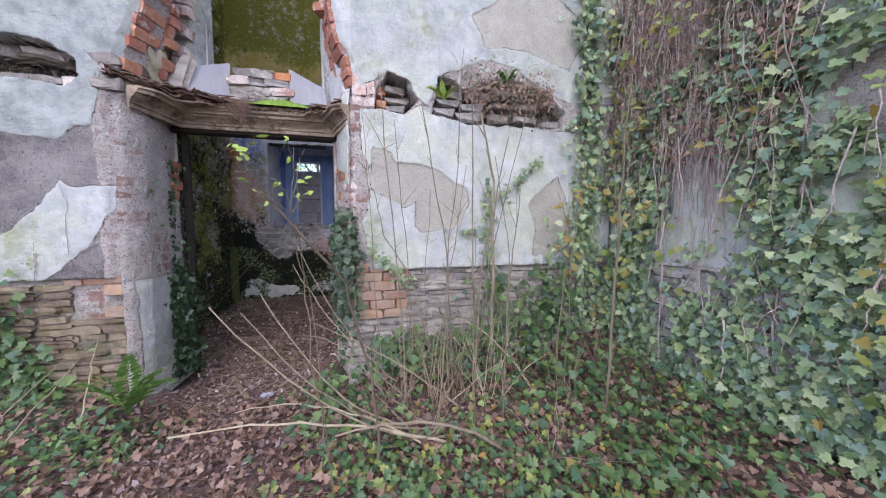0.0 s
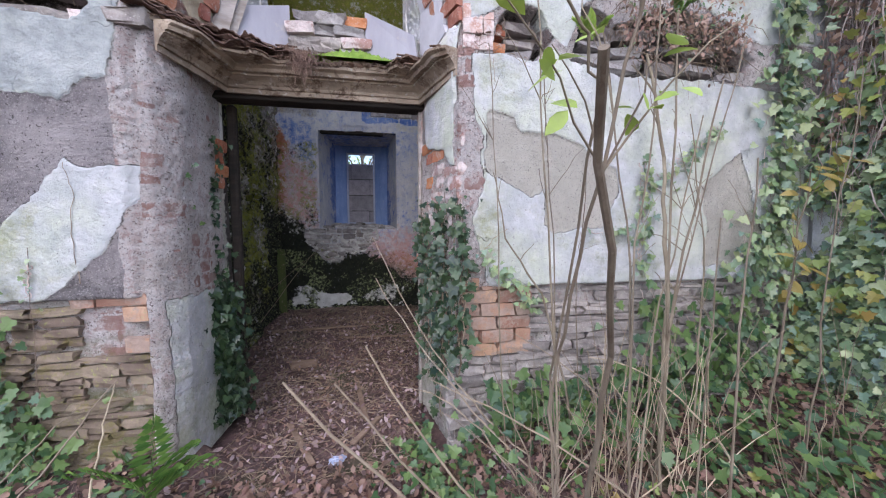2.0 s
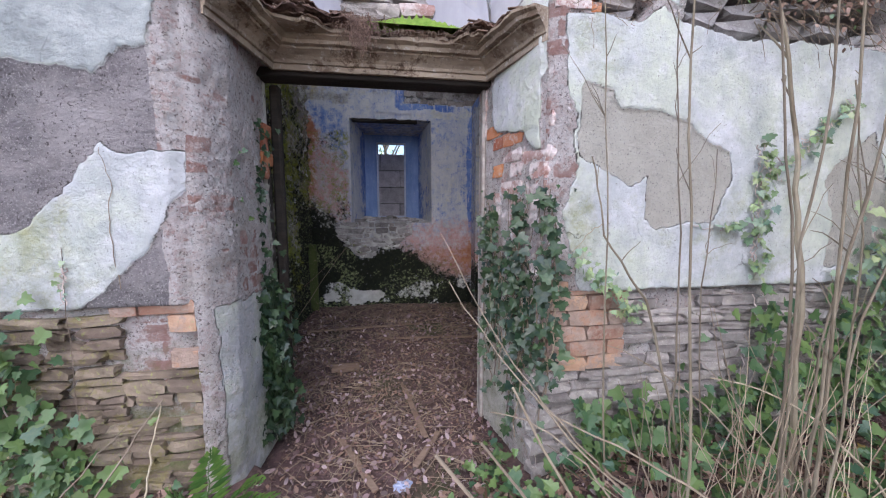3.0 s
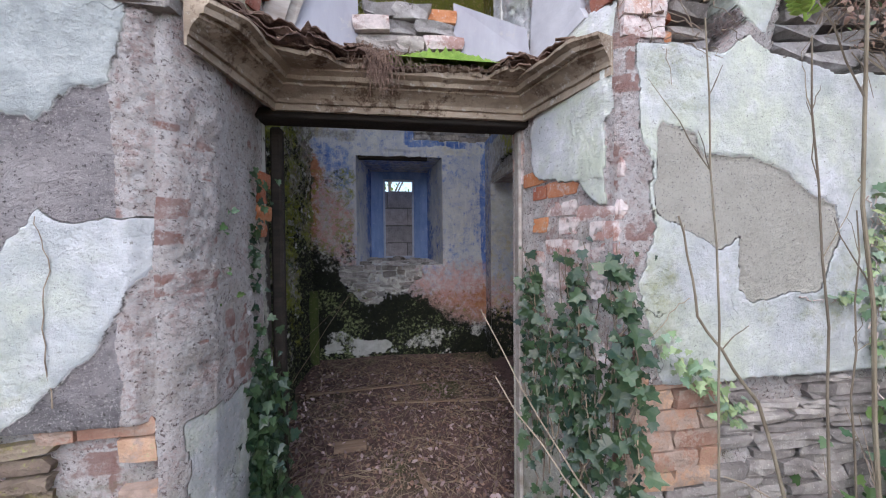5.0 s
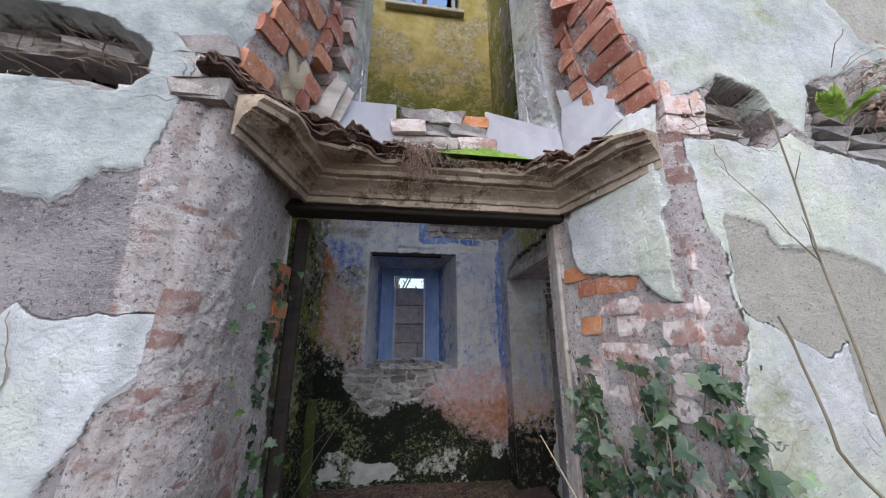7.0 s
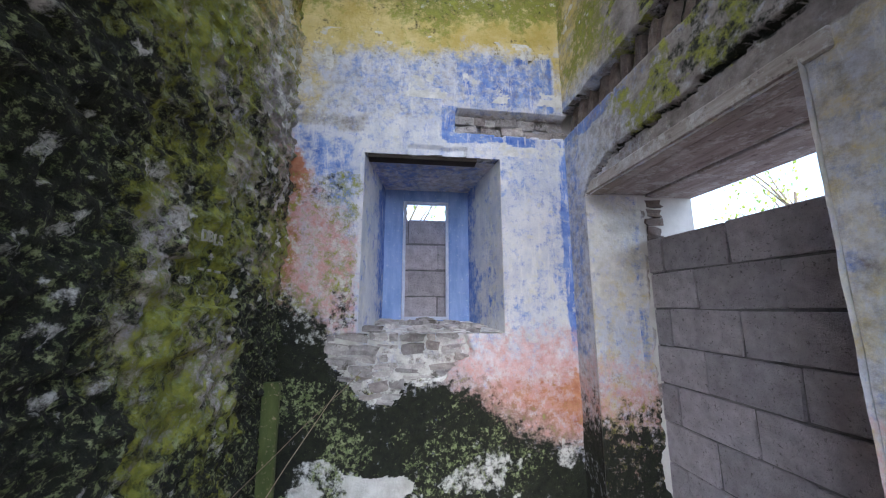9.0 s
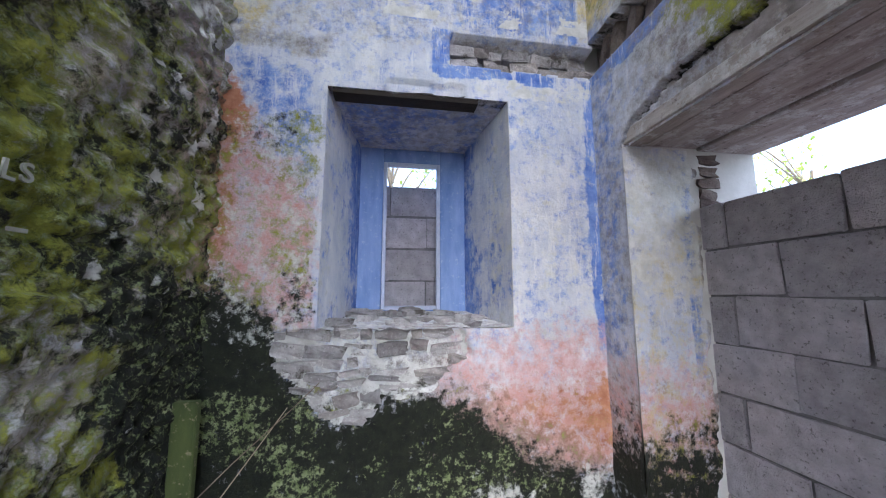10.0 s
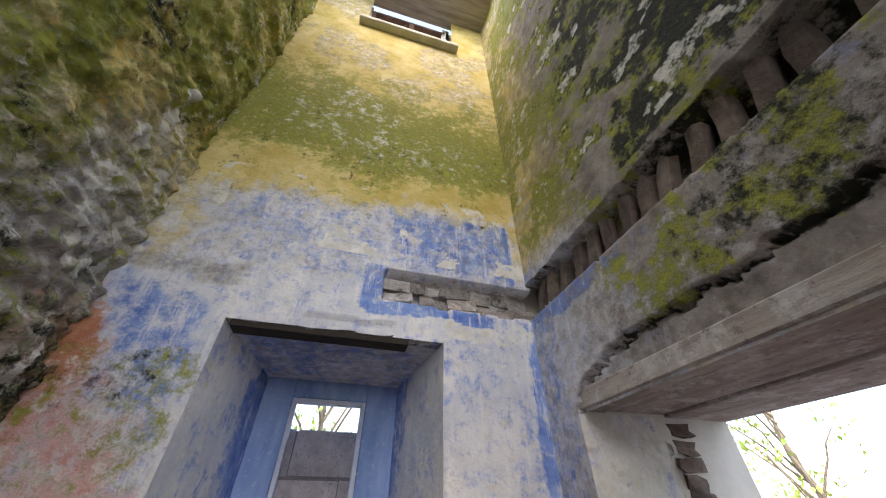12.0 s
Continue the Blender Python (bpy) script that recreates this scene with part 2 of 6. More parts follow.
M_STONE_MOSSY = simple("mossy_plinth_stone", (0.12, 0.09, 0.065), (0.30, 0.235, 0.175), 9, 0.9, 0.9, 0.25, speck=(0.30, 0.31, 0.12), dist=0.015, coat=(0.24, 0.20, 0.09), cover=0.42)
# pale tone of the unseen wall cores, chosen to bounce light into the room
M_PALE = simple("pale_bounce_plaster", (0.50, 0.49, 0.46), (0.66, 0.65, 0.62), 5, 0.9, 0.3)
M_BLOCK = simple("grey_concrete_block", (0.32, 0.30, 0.325), (0.52, 0.495, 0.53), 12, 0.92, 1.0, 0.16, speck=(0.17, 0.16, 0.165), dist=0.02)
M_MORTAR = simple("block_mortar", (0.10, 0.10, 0.105), (0.26, 0.255, 0.26), 9, 0.95, 0.7, dist=0.02)
M_WOOD = simple("weathered_painted_timber", (0.22, 0.18, 0.15), (0.46, 0.42, 0.39), 6, 0.8, 0.4, 0.1, (0.35, 3, 3))
M_CORNICE = simple("stained_plaster_cornice", (0.15, 0.11, 0.078), (0.42, 0.34, 0.255), 6, 0.85, 0.5, 0, (0.6, 0.9, 1.5), speck=(0.44, 0.40, 0.35), coat=(0.13, 0.085, 0.055), cover=0.40)
# near-black so the entrance post carries the doorway's shade in its colour
M_DARKWOOD = simple("rotten_shaded_timber", (0.010, 0.008, 0.006), (0.035, 0.025, 0.018), 9, 0.9, 0.6, 0.15, (0.4, 3, 3))
M_ROT = simple("rotten_lath_edge", (0.05, 0.03, 0.022), (0.27, 0.175, 0.135), 22, 0.95, 0.7, 0.3, (0.5, 2, 4))
M_BLUEFRAME = simple("blue_painted_window_timber", (0.13, 0.24, 0.52), (0.28, 0.40, 0.68), 5, 0.6, 0.25, 0, (2, 2, 0.5), speck=(0.36, 0.46, 0.66))
M_PALEFRAME = simple("pale_blue_sash_bar", (0.42, 0.48, 0.62), (0.58, 0.63, 0.74), 12, 0.55, 0.2)
M_PANEL = simple("grey_white_painted_board", (0.27, 0.27, 0.31), (0.42, 0.42, 0.47), 4, 0.6, 0.2, 0, (1, 1, 0.3), speck=(0.40, 0.38, 0.38))
M_BARK = simple("sapling_bark", (0.12, 0.09, 0.06), (0.26, 0.22, 0.16), 18, 0.85, 0.5, 0.25, (1, 1, 0.3))
M_CANE = simple("dry_cane", (0.24, 0.19, 0.13), (0.42, 0.35, 0.26), 14, 0.8, 0.3, 0.3)
M_TWIG = simple("dead_twig", (0.14, 0.10, 0.07), (0.32, 0.25, 0.18), 14, 0.85, 0.4, 0.4)
M_IVY = leaf_material("ivy_leaf", ((0.11, 0.20, 0.15), (0.22, 0.33, 0.16), (0.34, 0.44, 0.22), (0.17, 0.27, 0.24), (0.44, 0.50, 0.26), (0.09, 0.16, 0.10)), 0.35)
# darker copy of M_IVY for the jambs; M_IVY is lightened against weak light
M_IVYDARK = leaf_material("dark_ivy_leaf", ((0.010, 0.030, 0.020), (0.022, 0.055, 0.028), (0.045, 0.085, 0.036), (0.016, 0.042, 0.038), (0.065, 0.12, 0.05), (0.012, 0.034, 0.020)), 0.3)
M_GROUNDLEAF = leaf_material("low_green_leaf", ((0.03, 0.085, 0.045), (0.075, 0.15, 0.05), (0.14, 0.22, 0.065), (0.045, 0.11, 0.07)), 0.4)
M_BRIGHT = leaf_material("fresh_yellow_green_leaf", ((0.22, 0.38, 0.06), (0.32, 0.46, 0.08), (0.38, 0.46, 0.10)))
M_YELLOW = leaf_material("autumn_leaf", ((0.30, 0.30, 0.06), (0.22, 0.27, 0.07), (0.36, 0.22, 0.06), (0.16, 0.24, 0.07), (0.28, 0.34, 0.10)))
M_DEAD = leaf_material("fallen_brown_leaf", ((0.20, 0.11, 0.08), (0.34, 0.21, 0.16), (0.12, 0.07, 0.06), (0.42, 0.29, 0.22), (0.26, 0.14, 0.12)), 0.6)
M_TAN = leaf_material("tan_curled_leaf", ((0.11, 0.06, 0.06), (0.36, 0.25, 0.25), (0.06, 0.035, 0.035), (0.52, 0.41, 0.42), (0.17, 0.09, 0.10)), 0.6)
M_FERN = leaf_material("fern_frond", ((0.05, 0.14, 0.03), (0.12, 0.24, 0.05), (0.20, 0.32, 0.07)))
M_MOSS = simple("bright_moss", (0.10, 0.20, 0.02), (0.24, 0.36, 0.06), 30, 0.95, 0.8)
M_STEMS = simple("ivy_stem", (0.36, 0.27, 0.24), (0.66, 0.56, 0.52), 20, 0.85, 0.4, 0.3)


def ground_material():
    m = Mat("leaf_mould_soil", 0.95)
    c = m.mix(m.ramp(m.noise(7, 6, 0.7), 0.35, 0.65), (0.06, 0.038, 0.036), (0.17, 0.105, 0.10))
    c = m.mix(m.ramp(m.noise(40, 5, 0.75), 0.52, 0.66), c, (0.26, 0.17, 0.14))
    c = m.mix(m.ramp(m.noise(1.4, 4), 0.55, 0.7), c, (0.07, 0.085, 0.03))
    m.color(c)
    m.bump(m.math("ADD", m.noise(35, 6, 0.75), m.noise(9, 5, 0.6)), 0.8, 0.03)
    return m.m


M_SOIL = ground_material()


# ---------------------------------------------------------------- making meshes
def mesh_ob(name, verts, faces, material, parent=None, smooth=False):
    me = bpy.data.meshes.new(name)
    me.from_pydata([tuple(v) for v in verts], [], [tuple(f) for f in faces])
    me.update()
    if material:
        me.materials.append(material)
    if smooth:
        me.polygons.foreach_set("use_smooth", [True] * len(me.polygons))
    ob = new(name, me)
    if parent:
        ob.parent = parent
    return ob


def part(name, bm, material, parent=None, label="", smooth=False):
    me = bpy.data.meshes.new(name)
    bmesh.ops.recalc_face_normals(bm, faces=bm.faces)
    bm.to_mesh(me)
    bm.free()
    me.materials.append(material)
    if smooth:
        me.polygons.foreach_set("use_smooth", [True] * len(me.polygons))
    ob = new(name, me)
    if parent:
        ob.parent = parent
    if label:
        ob["label"] = label
    return ob


def box(bm, x0, x1, y0, y1, z0, z1, bevel=0.0):
    r = bmesh.ops.create_cube(bm, size=1)
    for v in r["verts"]:
        v.co = Vector((x0 + (v.co.x + 0.5) * (x1 - x0), y0 + (v.co.y + 0.5) * (y1 - y0), z0 + (v.co.z + 0.5) * (z1 - z0)))
    if bevel:
        es = list({e for v in r["verts"] for e in v.link_edges})
        bmesh.ops.bevel(bm, geom=es, offset=bevel, segments=1, affect="EDGES")


def prism(bm, poly, y0, y1):
    """A polygon of (x, z) drawn out from y0 to y1."""
    a = [bm.verts.new((x, y0, z)) for x, z in poly]
    b = [bm.verts.new((x, y1, z)) for x, z in poly]
    bm.faces.new(a), bm.faces.new(b[::-1])
    n = len(poly)
    for i in range(n):
        bm.faces.new((a[i], a[(i + 1) % n], b[(i + 1) % n], b[i]))


def relief(name, place, us, vs, keep, depth, coats, material, parent=None):
    """A wall face as a fine grid. place(u, v, d) gives the points; keep(u, v): which cells stand; depth(u, v): how far
    the face stands back; coats(u, v): named weights of its coats of paint, plaster, growth and painted shade."""
    u, v = np.meshgrid(us, vs, indexing="ij")
    d = depth(u, v)
    pts = np.stack(place(u, v, d), -1).reshape(-1, 3)
    nu, nv = u.shape
    uc, vc = (u[:-1, :-1] + u[1:, 1:]) / 2, (v[:-1, :-1] + v[1:, 1:]) / 2
    ok = keep(uc, vc)
    i = np.arange(nu * nv).reshape(nu, nv)
    quads = np.stack((i[:-1, :-1], i[1:, :-1], i[1:, 1:], i[:-1, 1:]), -1)[ok]
    used = np.unique(quads)
    back = np.full(nu * nv, -1)
    back[used] = np.arange(len(used))
    me = bpy.data.meshes.new(name)
    me.from_pydata(pts[used].tolist(), [], back[quads].tolist())
    me.update()
    me.materials.append(material)
    me.polygons.foreach_set("use_smooth", np.ones(len(me.polygons), bool))
    for key, w in coats(u, v).items():
        a = me.attributes.new(key, "FLOAT", "POINT")
        a.data.foreach_set("value", np.broadcast_to(w, u.shape).astype(np.float32).reshape(-1)[used])
    ob = new(name, me)
    if parent:
        ob.parent = parent
    return ob


def tube(bm, points, r0, r1, sides=6):
    """A tapering round stem through the points."""
    rings = []
    n = len(points)
    for k, p in enumerate(points):
        p = Vector(p)
        t = (Vector(points[min(k + 1, n - 1)]) - Vector(points[max(k - 1, 0)])).normalized()
        a = t.cross(Vector((0.31, 0.95, 0.11))).normalized()
        b = t.cross(a)
        r = r0 + (r1 - r0) * k / (n - 1)
        rings.append([bm.verts.new(p + (a * math.cos(2 * math.pi * s / sides) + b * math.sin(2 * math.pi * s / sides)) * r) for s in range(sides)])
    for q, w in zip(rings, rings[1:]):
        for s in range(sides):
            bm.faces.new((q[s], q[(s + 1) % sides], w[(s + 1) % sides], w[s]))
    bm.faces.new(rings[0][::-1]), bm.faces.new(rings[-1])


def bend(a, b, sag=0.0, steps=8, wobble=0.01, rng=random):
    """Points from a to b along a slightly crooked bow."""
    a, b = Vector(a), Vector(b)
    out = []
    for k in range(steps + 1):
        t = k / steps
        p = a.lerp(b, t) + Vector((0, 0, sag * 4 * t * (1 - t)))
        if 0 < k < steps:
            p += Vector((rng.uniform(-1, 1), rng.uniform(-1, 1), rng.uniform(-1, 1))) * wobble
        out.append(p)
    return out


# leaf outlines: points round the leaf with the stalk at the origin and the tip along +y, and faces over them
def lobed_leaf():
    half = [(0.0, 0.0), (0.28, -0.10), (0.50, 0.12), (0.30, 0.32), (0.40, 0.58), (0.17, 0.62), (0.0, 1.0)]
    pts = [(x, y, 0.10 * abs(x) - 0.05 * y * y) for x, y in half] + [(-x, y, 0.10 * abs(x) - 0.05 * y * y) for x, y in half[1:-1]] + [(0, 0.4, -0.03)]
    ring = [0, 1, 2, 3, 4, 5, 6, 11, 10, 9, 8, 7]
    return np.array(pts) - np.array((0, 0.05, 0)), [(12, ring[k], ring[(k + 1) % 12]) for k in range(12)]


def oval_leaf():
    half = [(0.0, 0.0), (0.22, 0.22), (0.27, 0.5), (0.15, 0.8), (0.0, 1.0)]
    pts = [(x, y, 0.14 * x - 0.12 * y * y) for x, y in half] + [(-x, y, 0.14 * x - 0.12 * y * y) for x, y in half[1:-1]]
    return np.array(pts), [(0, 1, 5), (1, 2, 6, 5), (2, 3, 7, 6), (3, 4, 7)]


def scatter(name, proto, places, normals, sizes, material, parent=None, seed=0, hang=0.6, tilt=0.5):
    """Many leaves as one mesh: each lies near the plane of its normal, its tip mostly hanging down."""
    rng = np.random.default_rng(seed)
    base, faces = proto
    n = len(places)
    P, N, S = np.asarray(places, float), np.asarray(normals, float), np.asarray(sizes, float)
    N = N + rng.normal(0, tilt, N.shape)
    N /= np.linalg.norm(N, axis=1)[:, None] + 1e-9
    T = rng.normal(0, 1, N.shape) + np.array((0, 0, -1.0)) * hang * 2
    T -= N * np.sum(T * N, 1)[:, None]
    T /= np.linalg.norm(T, axis=1)[:, None] + 1e-9
    B = np.cross(T, N)
    W = S * rng.uniform(0.8, 1.15, n)
    curl = rng.uniform(0.2, 2.0, n)
    V = (P[:, None] + base[None, :, 0:1] * (B * W[:, None])[:, None] + base[None, :, 1:2] * (T * S[:, None])[:, None]
         + base[None, :, 2:3] * (N * (S * curl)[:, None])[:, None])
    k = len(base)
    F = [tuple(int(i + j * k) for i in f) for j in range(n) for f in faces]
    ob = mesh_ob(name, V.reshape(-1, 3).tolist(), F, material, parent)
    ob["kind"] = "stuff"
    return ob


def lump_mesh(name, material, seed, rough=0.07, cuts=1):
    """A unit block with worn corners, 1 x 1 x 1 about its middle."""
    rng = random.Random(seed)
    bm = bmesh.new()
    bmesh.ops.create_cube(bm, size=1)
    if cuts:
        bmesh.ops.bevel(bm, geom=list(bm.edges), offset=0.09, segments=1, affect="EDGES")
    else:
        bmesh.ops.subdivide_edges(bm, edges=list(bm.edges), cuts=1, use_grid_fill=True)
        for v in bm.verts:
            v.co *= {0: 1.0, 1: 1.0, 2: 0.97, 3: 0.93}[sum(abs(c) > 0.4 for c in v.co)]
    for v in bm.verts:
        v.co += Vector((rng.uniform(-1, 1), rng.uniform(-1, 1), rng.uniform(-1, 1))) * rough
    me = bpy.data.meshes.new(name)
    bm.to_mesh(me)
    bm.free()
    me.materials.append(material)
    return me


SHARDS = [lump_mesh("stone", M_STONE, 130 + s, 0.13) for s in range(6)]
SHARDS_PALE = [lump_mesh("stone", M_STONE_PALE, 140 + s, 0.13) for s in range(6)]
BRICKS = [lump_mesh("brick", M_BRICK, s, 0.045, 0) for s in range(7)]
BRICKS_FRESH = [lump_mesh("brick", M_BRICK_FRESH, 20 + s, 0.035, 0) for s in range(4)]
STONES = [lump_mesh("stone", M_STONE, 40 + s, 0.10, 0) for s in range(8)]
STONES_MOSSY = [lump_mesh("stone", M_STONE_MOSSY, 50 + s, 0.10, 0) for s in range(6)]
STONES_PALE = [lump_mesh("stone", M_STONE_PALE, 60 + s, 0.11, 0) for s in range(6)]


def piece(name, meshes, parent, centre, size, turn=(0, 0, 0), rng=random):
    ob = new(name, rng.choice(meshes))
    ob.parent = parent
    ob.matrix_basis = pose(*centre, *turn) @ Matrix.Diagonal((*size, 1))
    return ob


# ---------------------------------------------------------------- the large structure
FY, FIN = 2.74, 3.40          # outer and inner face of the front wall
BY = 5.69                     # the room's end wall
LX, RX = -1.77, 0.30          # the room's side walls
DADO = 0.87


def lerp_at(z, zs, xs):
    return np.interp(z, zs, xs)


def edge_left(z):
    return 0.03 * (fbm(np.asarray(z) * 7.0, np.asarray(z) * 0 + 3.3, 44) - 0.5) + lerp_at(z, (0, 2.05, 2.3, 2.5, 2.8, 3.1, 5.0), (-1.56, -1.54, -1.47, -1.41, -1.30, -1.24, -1.22))


def edge_right(z):
    return 0.03 * (fbm(np.asarray(z) * 7.0, np.asarray(z) * 0 + 9.3, 45) - 0.5) + lerp_at(z, (0, 2.15, 2.3, 2.5, 2.65, 2.95, 5.0), (-0.03, -0.02, 0.0, -0.03, -0.12, -0.17, -0.20))


def inner_left(z):
    return lerp_at(z, (0, 2.0, 2.1, 2.3, 5.0), (-1.43, -1.46, -1.40, -1.16, -1.14))


def inner_right(z):
    return lerp_at(z, (0, 2.1, 2.3, 5.0), (-0.17, -0.17, -0.27, -0.29))


PLASTER_UP_LEFT = [(-7, 1.80), (-1.94, 1.80), (-1.82, 1.755), (-1.75, 1.86), (-1.64, 1.88), (-1.62, 2.0), (-1.585, 2.12), (-1.57, 2.30), (-1.47, 2.32), (-1.41, 2.5), (-1.3, 2.8), (-1.2, 3.3), (-1.2, 8), (-7, 8)]
PLASTER_LOW_LEFT = [(-7, DADO + 0.005), (-1.97, DADO + 0.005), (-1.88, 0.92), (-1.73, 1.07), (-1.55, 1.36), (-1.53, 1.50), (-1.73, 1.48), (-1.83, 1.52), (-1.95, 1.36), (-2.1, 1.2), (-2.4, 1.12), (-7, 1.2)]
PLASTER_RIGHT = [(0.16, DADO + 0.005), (3, DADO + 0.005), (3, 2.02), (1.9, 2.08), (1.5, 2.10), (0.98, 2.09), (0.62, 2.14), (0.52, 2.2), (0.4, 2.12), (0.2, 2.15), (0.05, 2.13), (0.07, 1.78), (0.10, 1.74), (0.13, 1.5), (0.05, 1.22), (0.14, 1.0)]
PLASTER_UP_RIGHT = [(0.0, 2.30), (0.18, 2.36), (0.28, 2.44), (0.43, 2.40), (0.52, 2.25), (0.6, 2.2), (0.69, 2.46), (0.88, 2.52), (1.05, 2.62), (1.35, 2.60), (1.6, 2.45), (1.9, 2.35), (3, 2.4), (3, 8), (-0.3, 8), (-0.2, 3.0), (-0.1, 2.65), (-0.01, 2.5)]
BARE_RIGHT = [(0.16, 1.84), (0.27, 1.81), (0.32, 1.72), (0.47, 1.73), (0.69, 1.69), (0.81, 1.59), (0.94, 1.57), (0.95, 1.4), (0.87, 1.22), (0.53, 1.18), (0.48, 1.23), (0.49, 1.42), (0.39, 1.39), (0.27, 1.45), (0.15, 1.53), (0.12, 1.72)]
BARE_FAR = [(1.53, 1.41), (1.66, 1.58), (1.81, 1.68), (1.9, 1.5), (2.02, 1.14), (1.80, 0.95), (1.57, 0.97), (1.60, 1.2)]
BARE_HIGH = [(0.95, 2.95), (1.1, 2.72), (1.45, 2.75), (1.9, 2.62), (2.1, 3.0), (1.7, 3.3), (1.3, 3.2)]
HOLE_LEFT = [(-7, 2.12), (-1.95, 2.15), (-1.78, 2.12), (-1.70, 2.18), (-1.72, 2.29), (-1.82, 2.36), (-2.0, 2.40), (-2.2, 2.38), (-7, 2.4)]
HOLE_MID = [(0.17, 2.16), (0.2, 2.33), (0.28, 2.43), (0.43, 2.385), (0.51, 2.24), (0.4, 2.125)]
HOLE_RIGHT = [(0.64, 2.15), (0.69, 2.43), (0.8, 2.44), (0.9, 2.36), (1.3, 2.50), (1.7, 2.38), (1.86, 2.24), (1.85, 2.12), (1.4, 2.10), (0.98, 2.09)]


def facade_zones(u, v):
    ru, rv = ragged(u, v, 0.030, 7, 5)
    su, sv = ragged(u, v, 0.014, 14, 9)
    eu, ev = ragged(u, v, 0.013, 34, 13)
    ru, rv, su, sv = ru + eu - u, rv + ev - v, su + 0.6 * (eu - u), sv + 0.6 * (ev - v)
    pl = inside(ru, rv, PLASTER_UP_LEFT) | inside(ru, sv, PLASTER_LOW_LEFT) | inside(ru, sv, PLASTER_UP_RIGHT) | inside(ru, sv, PLASTER_RIGHT)
    bare = inside(ru, rv, BARE_RIGHT) | inside(ru, rv, BARE_FAR) | inside(ru, rv, BARE_HIGH)
    holes = inside(su, sv, HOLE_LEFT) | inside(su, sv, HOLE_MID) | inside(su, sv, HOLE_RIGHT)
    pl &= ~bare & ~holes
    grey = (u < -1.62 - 0.05 * fbm(u * 5, v * 5, 3)) & ~pl & (v > DADO) & (v < 2.1)
    low = (v < DADO - 0.004) & ~pl
    return pl, bare, holes, grey, low


def soft_zones(u, v):
    h = 0.0028
    return [sum(q) / 4.0 for q in zip(*([z * 1.0 for z in facade_zones(u + a, v + b)] for a, b in ((-h, -h), (h, -h), (-h, h), (h, h))))]


def brick_show(a, v, seed):
    """Courses of brick showing here and there through worn render: 1 on a brick, 0 on a joint or under the coat."""
    ra, rv = ragged(a, v, 0.006, 22, seed)
    row = np.floor(rv / 0.078)
    shift = ra / 0.215 + 0.5 * (row % 2)
    fu, fv = shift - np.floor(shift), rv / 0.078 - row
    joint = (fu < 0.07) | (fv < 0.17)
    pick = np.sin(row * 12.9898 + np.floor(shift) * 78.233 + seed) * 43758.5453
    pick = pick - np.floor(pick)
    worn = fbm(a * 7, v * 7, seed + 1) + 0.35 * (pick - 0.5)
    return np.where(joint, 0.0, 1.0) * sstep(0.63, 0.69, worn)


def facade_depth(u, v):
    pl, bare, holes, grey, low = soft_zones(u, v)
    d = 0.006 + 0.018 * (fbm(u * 9, v * 9, 21) - 0.5) + 0.024 * (fbm(u * 42, v * 42, 22) - 0.5)
    d = d + (0.006 + 0.014 * (fbm(u * 36, v * 36, 23) - 0.5) - d) * grey
    d = d + (0.006 + 0.004 * (fbm(u * 40, v * 40, 24) - 0.5) - d) * bare
    d = d + (0.050 + 0.03 * (fbm(u * 8, v * 16, 25) - 0.5) - d) * low
    d = d + (0.010 * (fbm(u * 2.2, v * 2.2, 26) - 0.5) + 0.003 * (fbm(u * 12, v * 12, 28) - 0.5) - 0.002 - d) * pl
    deep = 0.25 + 0.10 * (fbm(u * 6, v * 9, 27) - 0.5)
    d = d + (np.where(u > 0.62, deep * 0.6, deep) - d) * holes
    near = np.minimum(np.abs(u - edge_left(v)), np.abs(u - edge_right(v)))
    show = brick_show(u, v, 301) * sstep(0.30, 0.12, near) * (1 - pl) * (v > DADO) * (v < 2.3)
    d = d + show * (0.004 + 0.010 * (fbm(u * 20, v * 20, 29) - 0.5) - d) * 0.7
    return d + np.where((v < 5.0) & (holes < 0.5), 0.030 * sstep(0.06, 0.0, near), 0)


def facade_coats(u, v):
    pl, bare, holes, grey, low = soft_zones(u, v)
    w = {"plaster": pl * 1.0, "sand": bare * 1.0, "render": grey * 1.0}
    near = np.minimum(np.abs(u - edge_left(v)), np.abs(u - edge_right(v)))
    bric = (0.22 + 0.58 * brick_show(u, v, 301)) * sstep(0.34, 0.12, near) * (1 - pl) * (v < 3) + low * 0.15
    w["brickish"] = np.clip(bric, 0, 1)
    w["moss"] = np.clip(sstep(0.95, 0.2, v) * (0.42 + 0.3 * (u < -1.2)) + holes * 0.35 + pl * 0.40 * sstep(0.45, 0.75, fbm(u * 1.7, v * 1.7, 33)), 0, 1)
    w["stain"] = np.clip(pl * (0.80 * sstep(-1.0, -1.9, u) * (v > 1.6) + 0.12 * (u < -1.4) + 0.30 * (u > 0) * sstep(2.2, 2.7, v) + 0.30), 0, 1)
    # dark: shade of hollows and undercut plaster edges put into colour; foot darker
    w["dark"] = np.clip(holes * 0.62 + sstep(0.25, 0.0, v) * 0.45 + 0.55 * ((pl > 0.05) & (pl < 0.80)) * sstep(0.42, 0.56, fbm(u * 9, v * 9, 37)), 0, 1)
    return w


us = np.concatenate((np.linspace(-7, -2.5, 24), np.arange(-2.4, 0.7, 0.0078), np.arange(0.7, 2.4, 0.0095)))
vs = np.concatenate((np.arange(-0.1, 3.35, 0.008), np.linspace(3.37, 7.2, 46)))


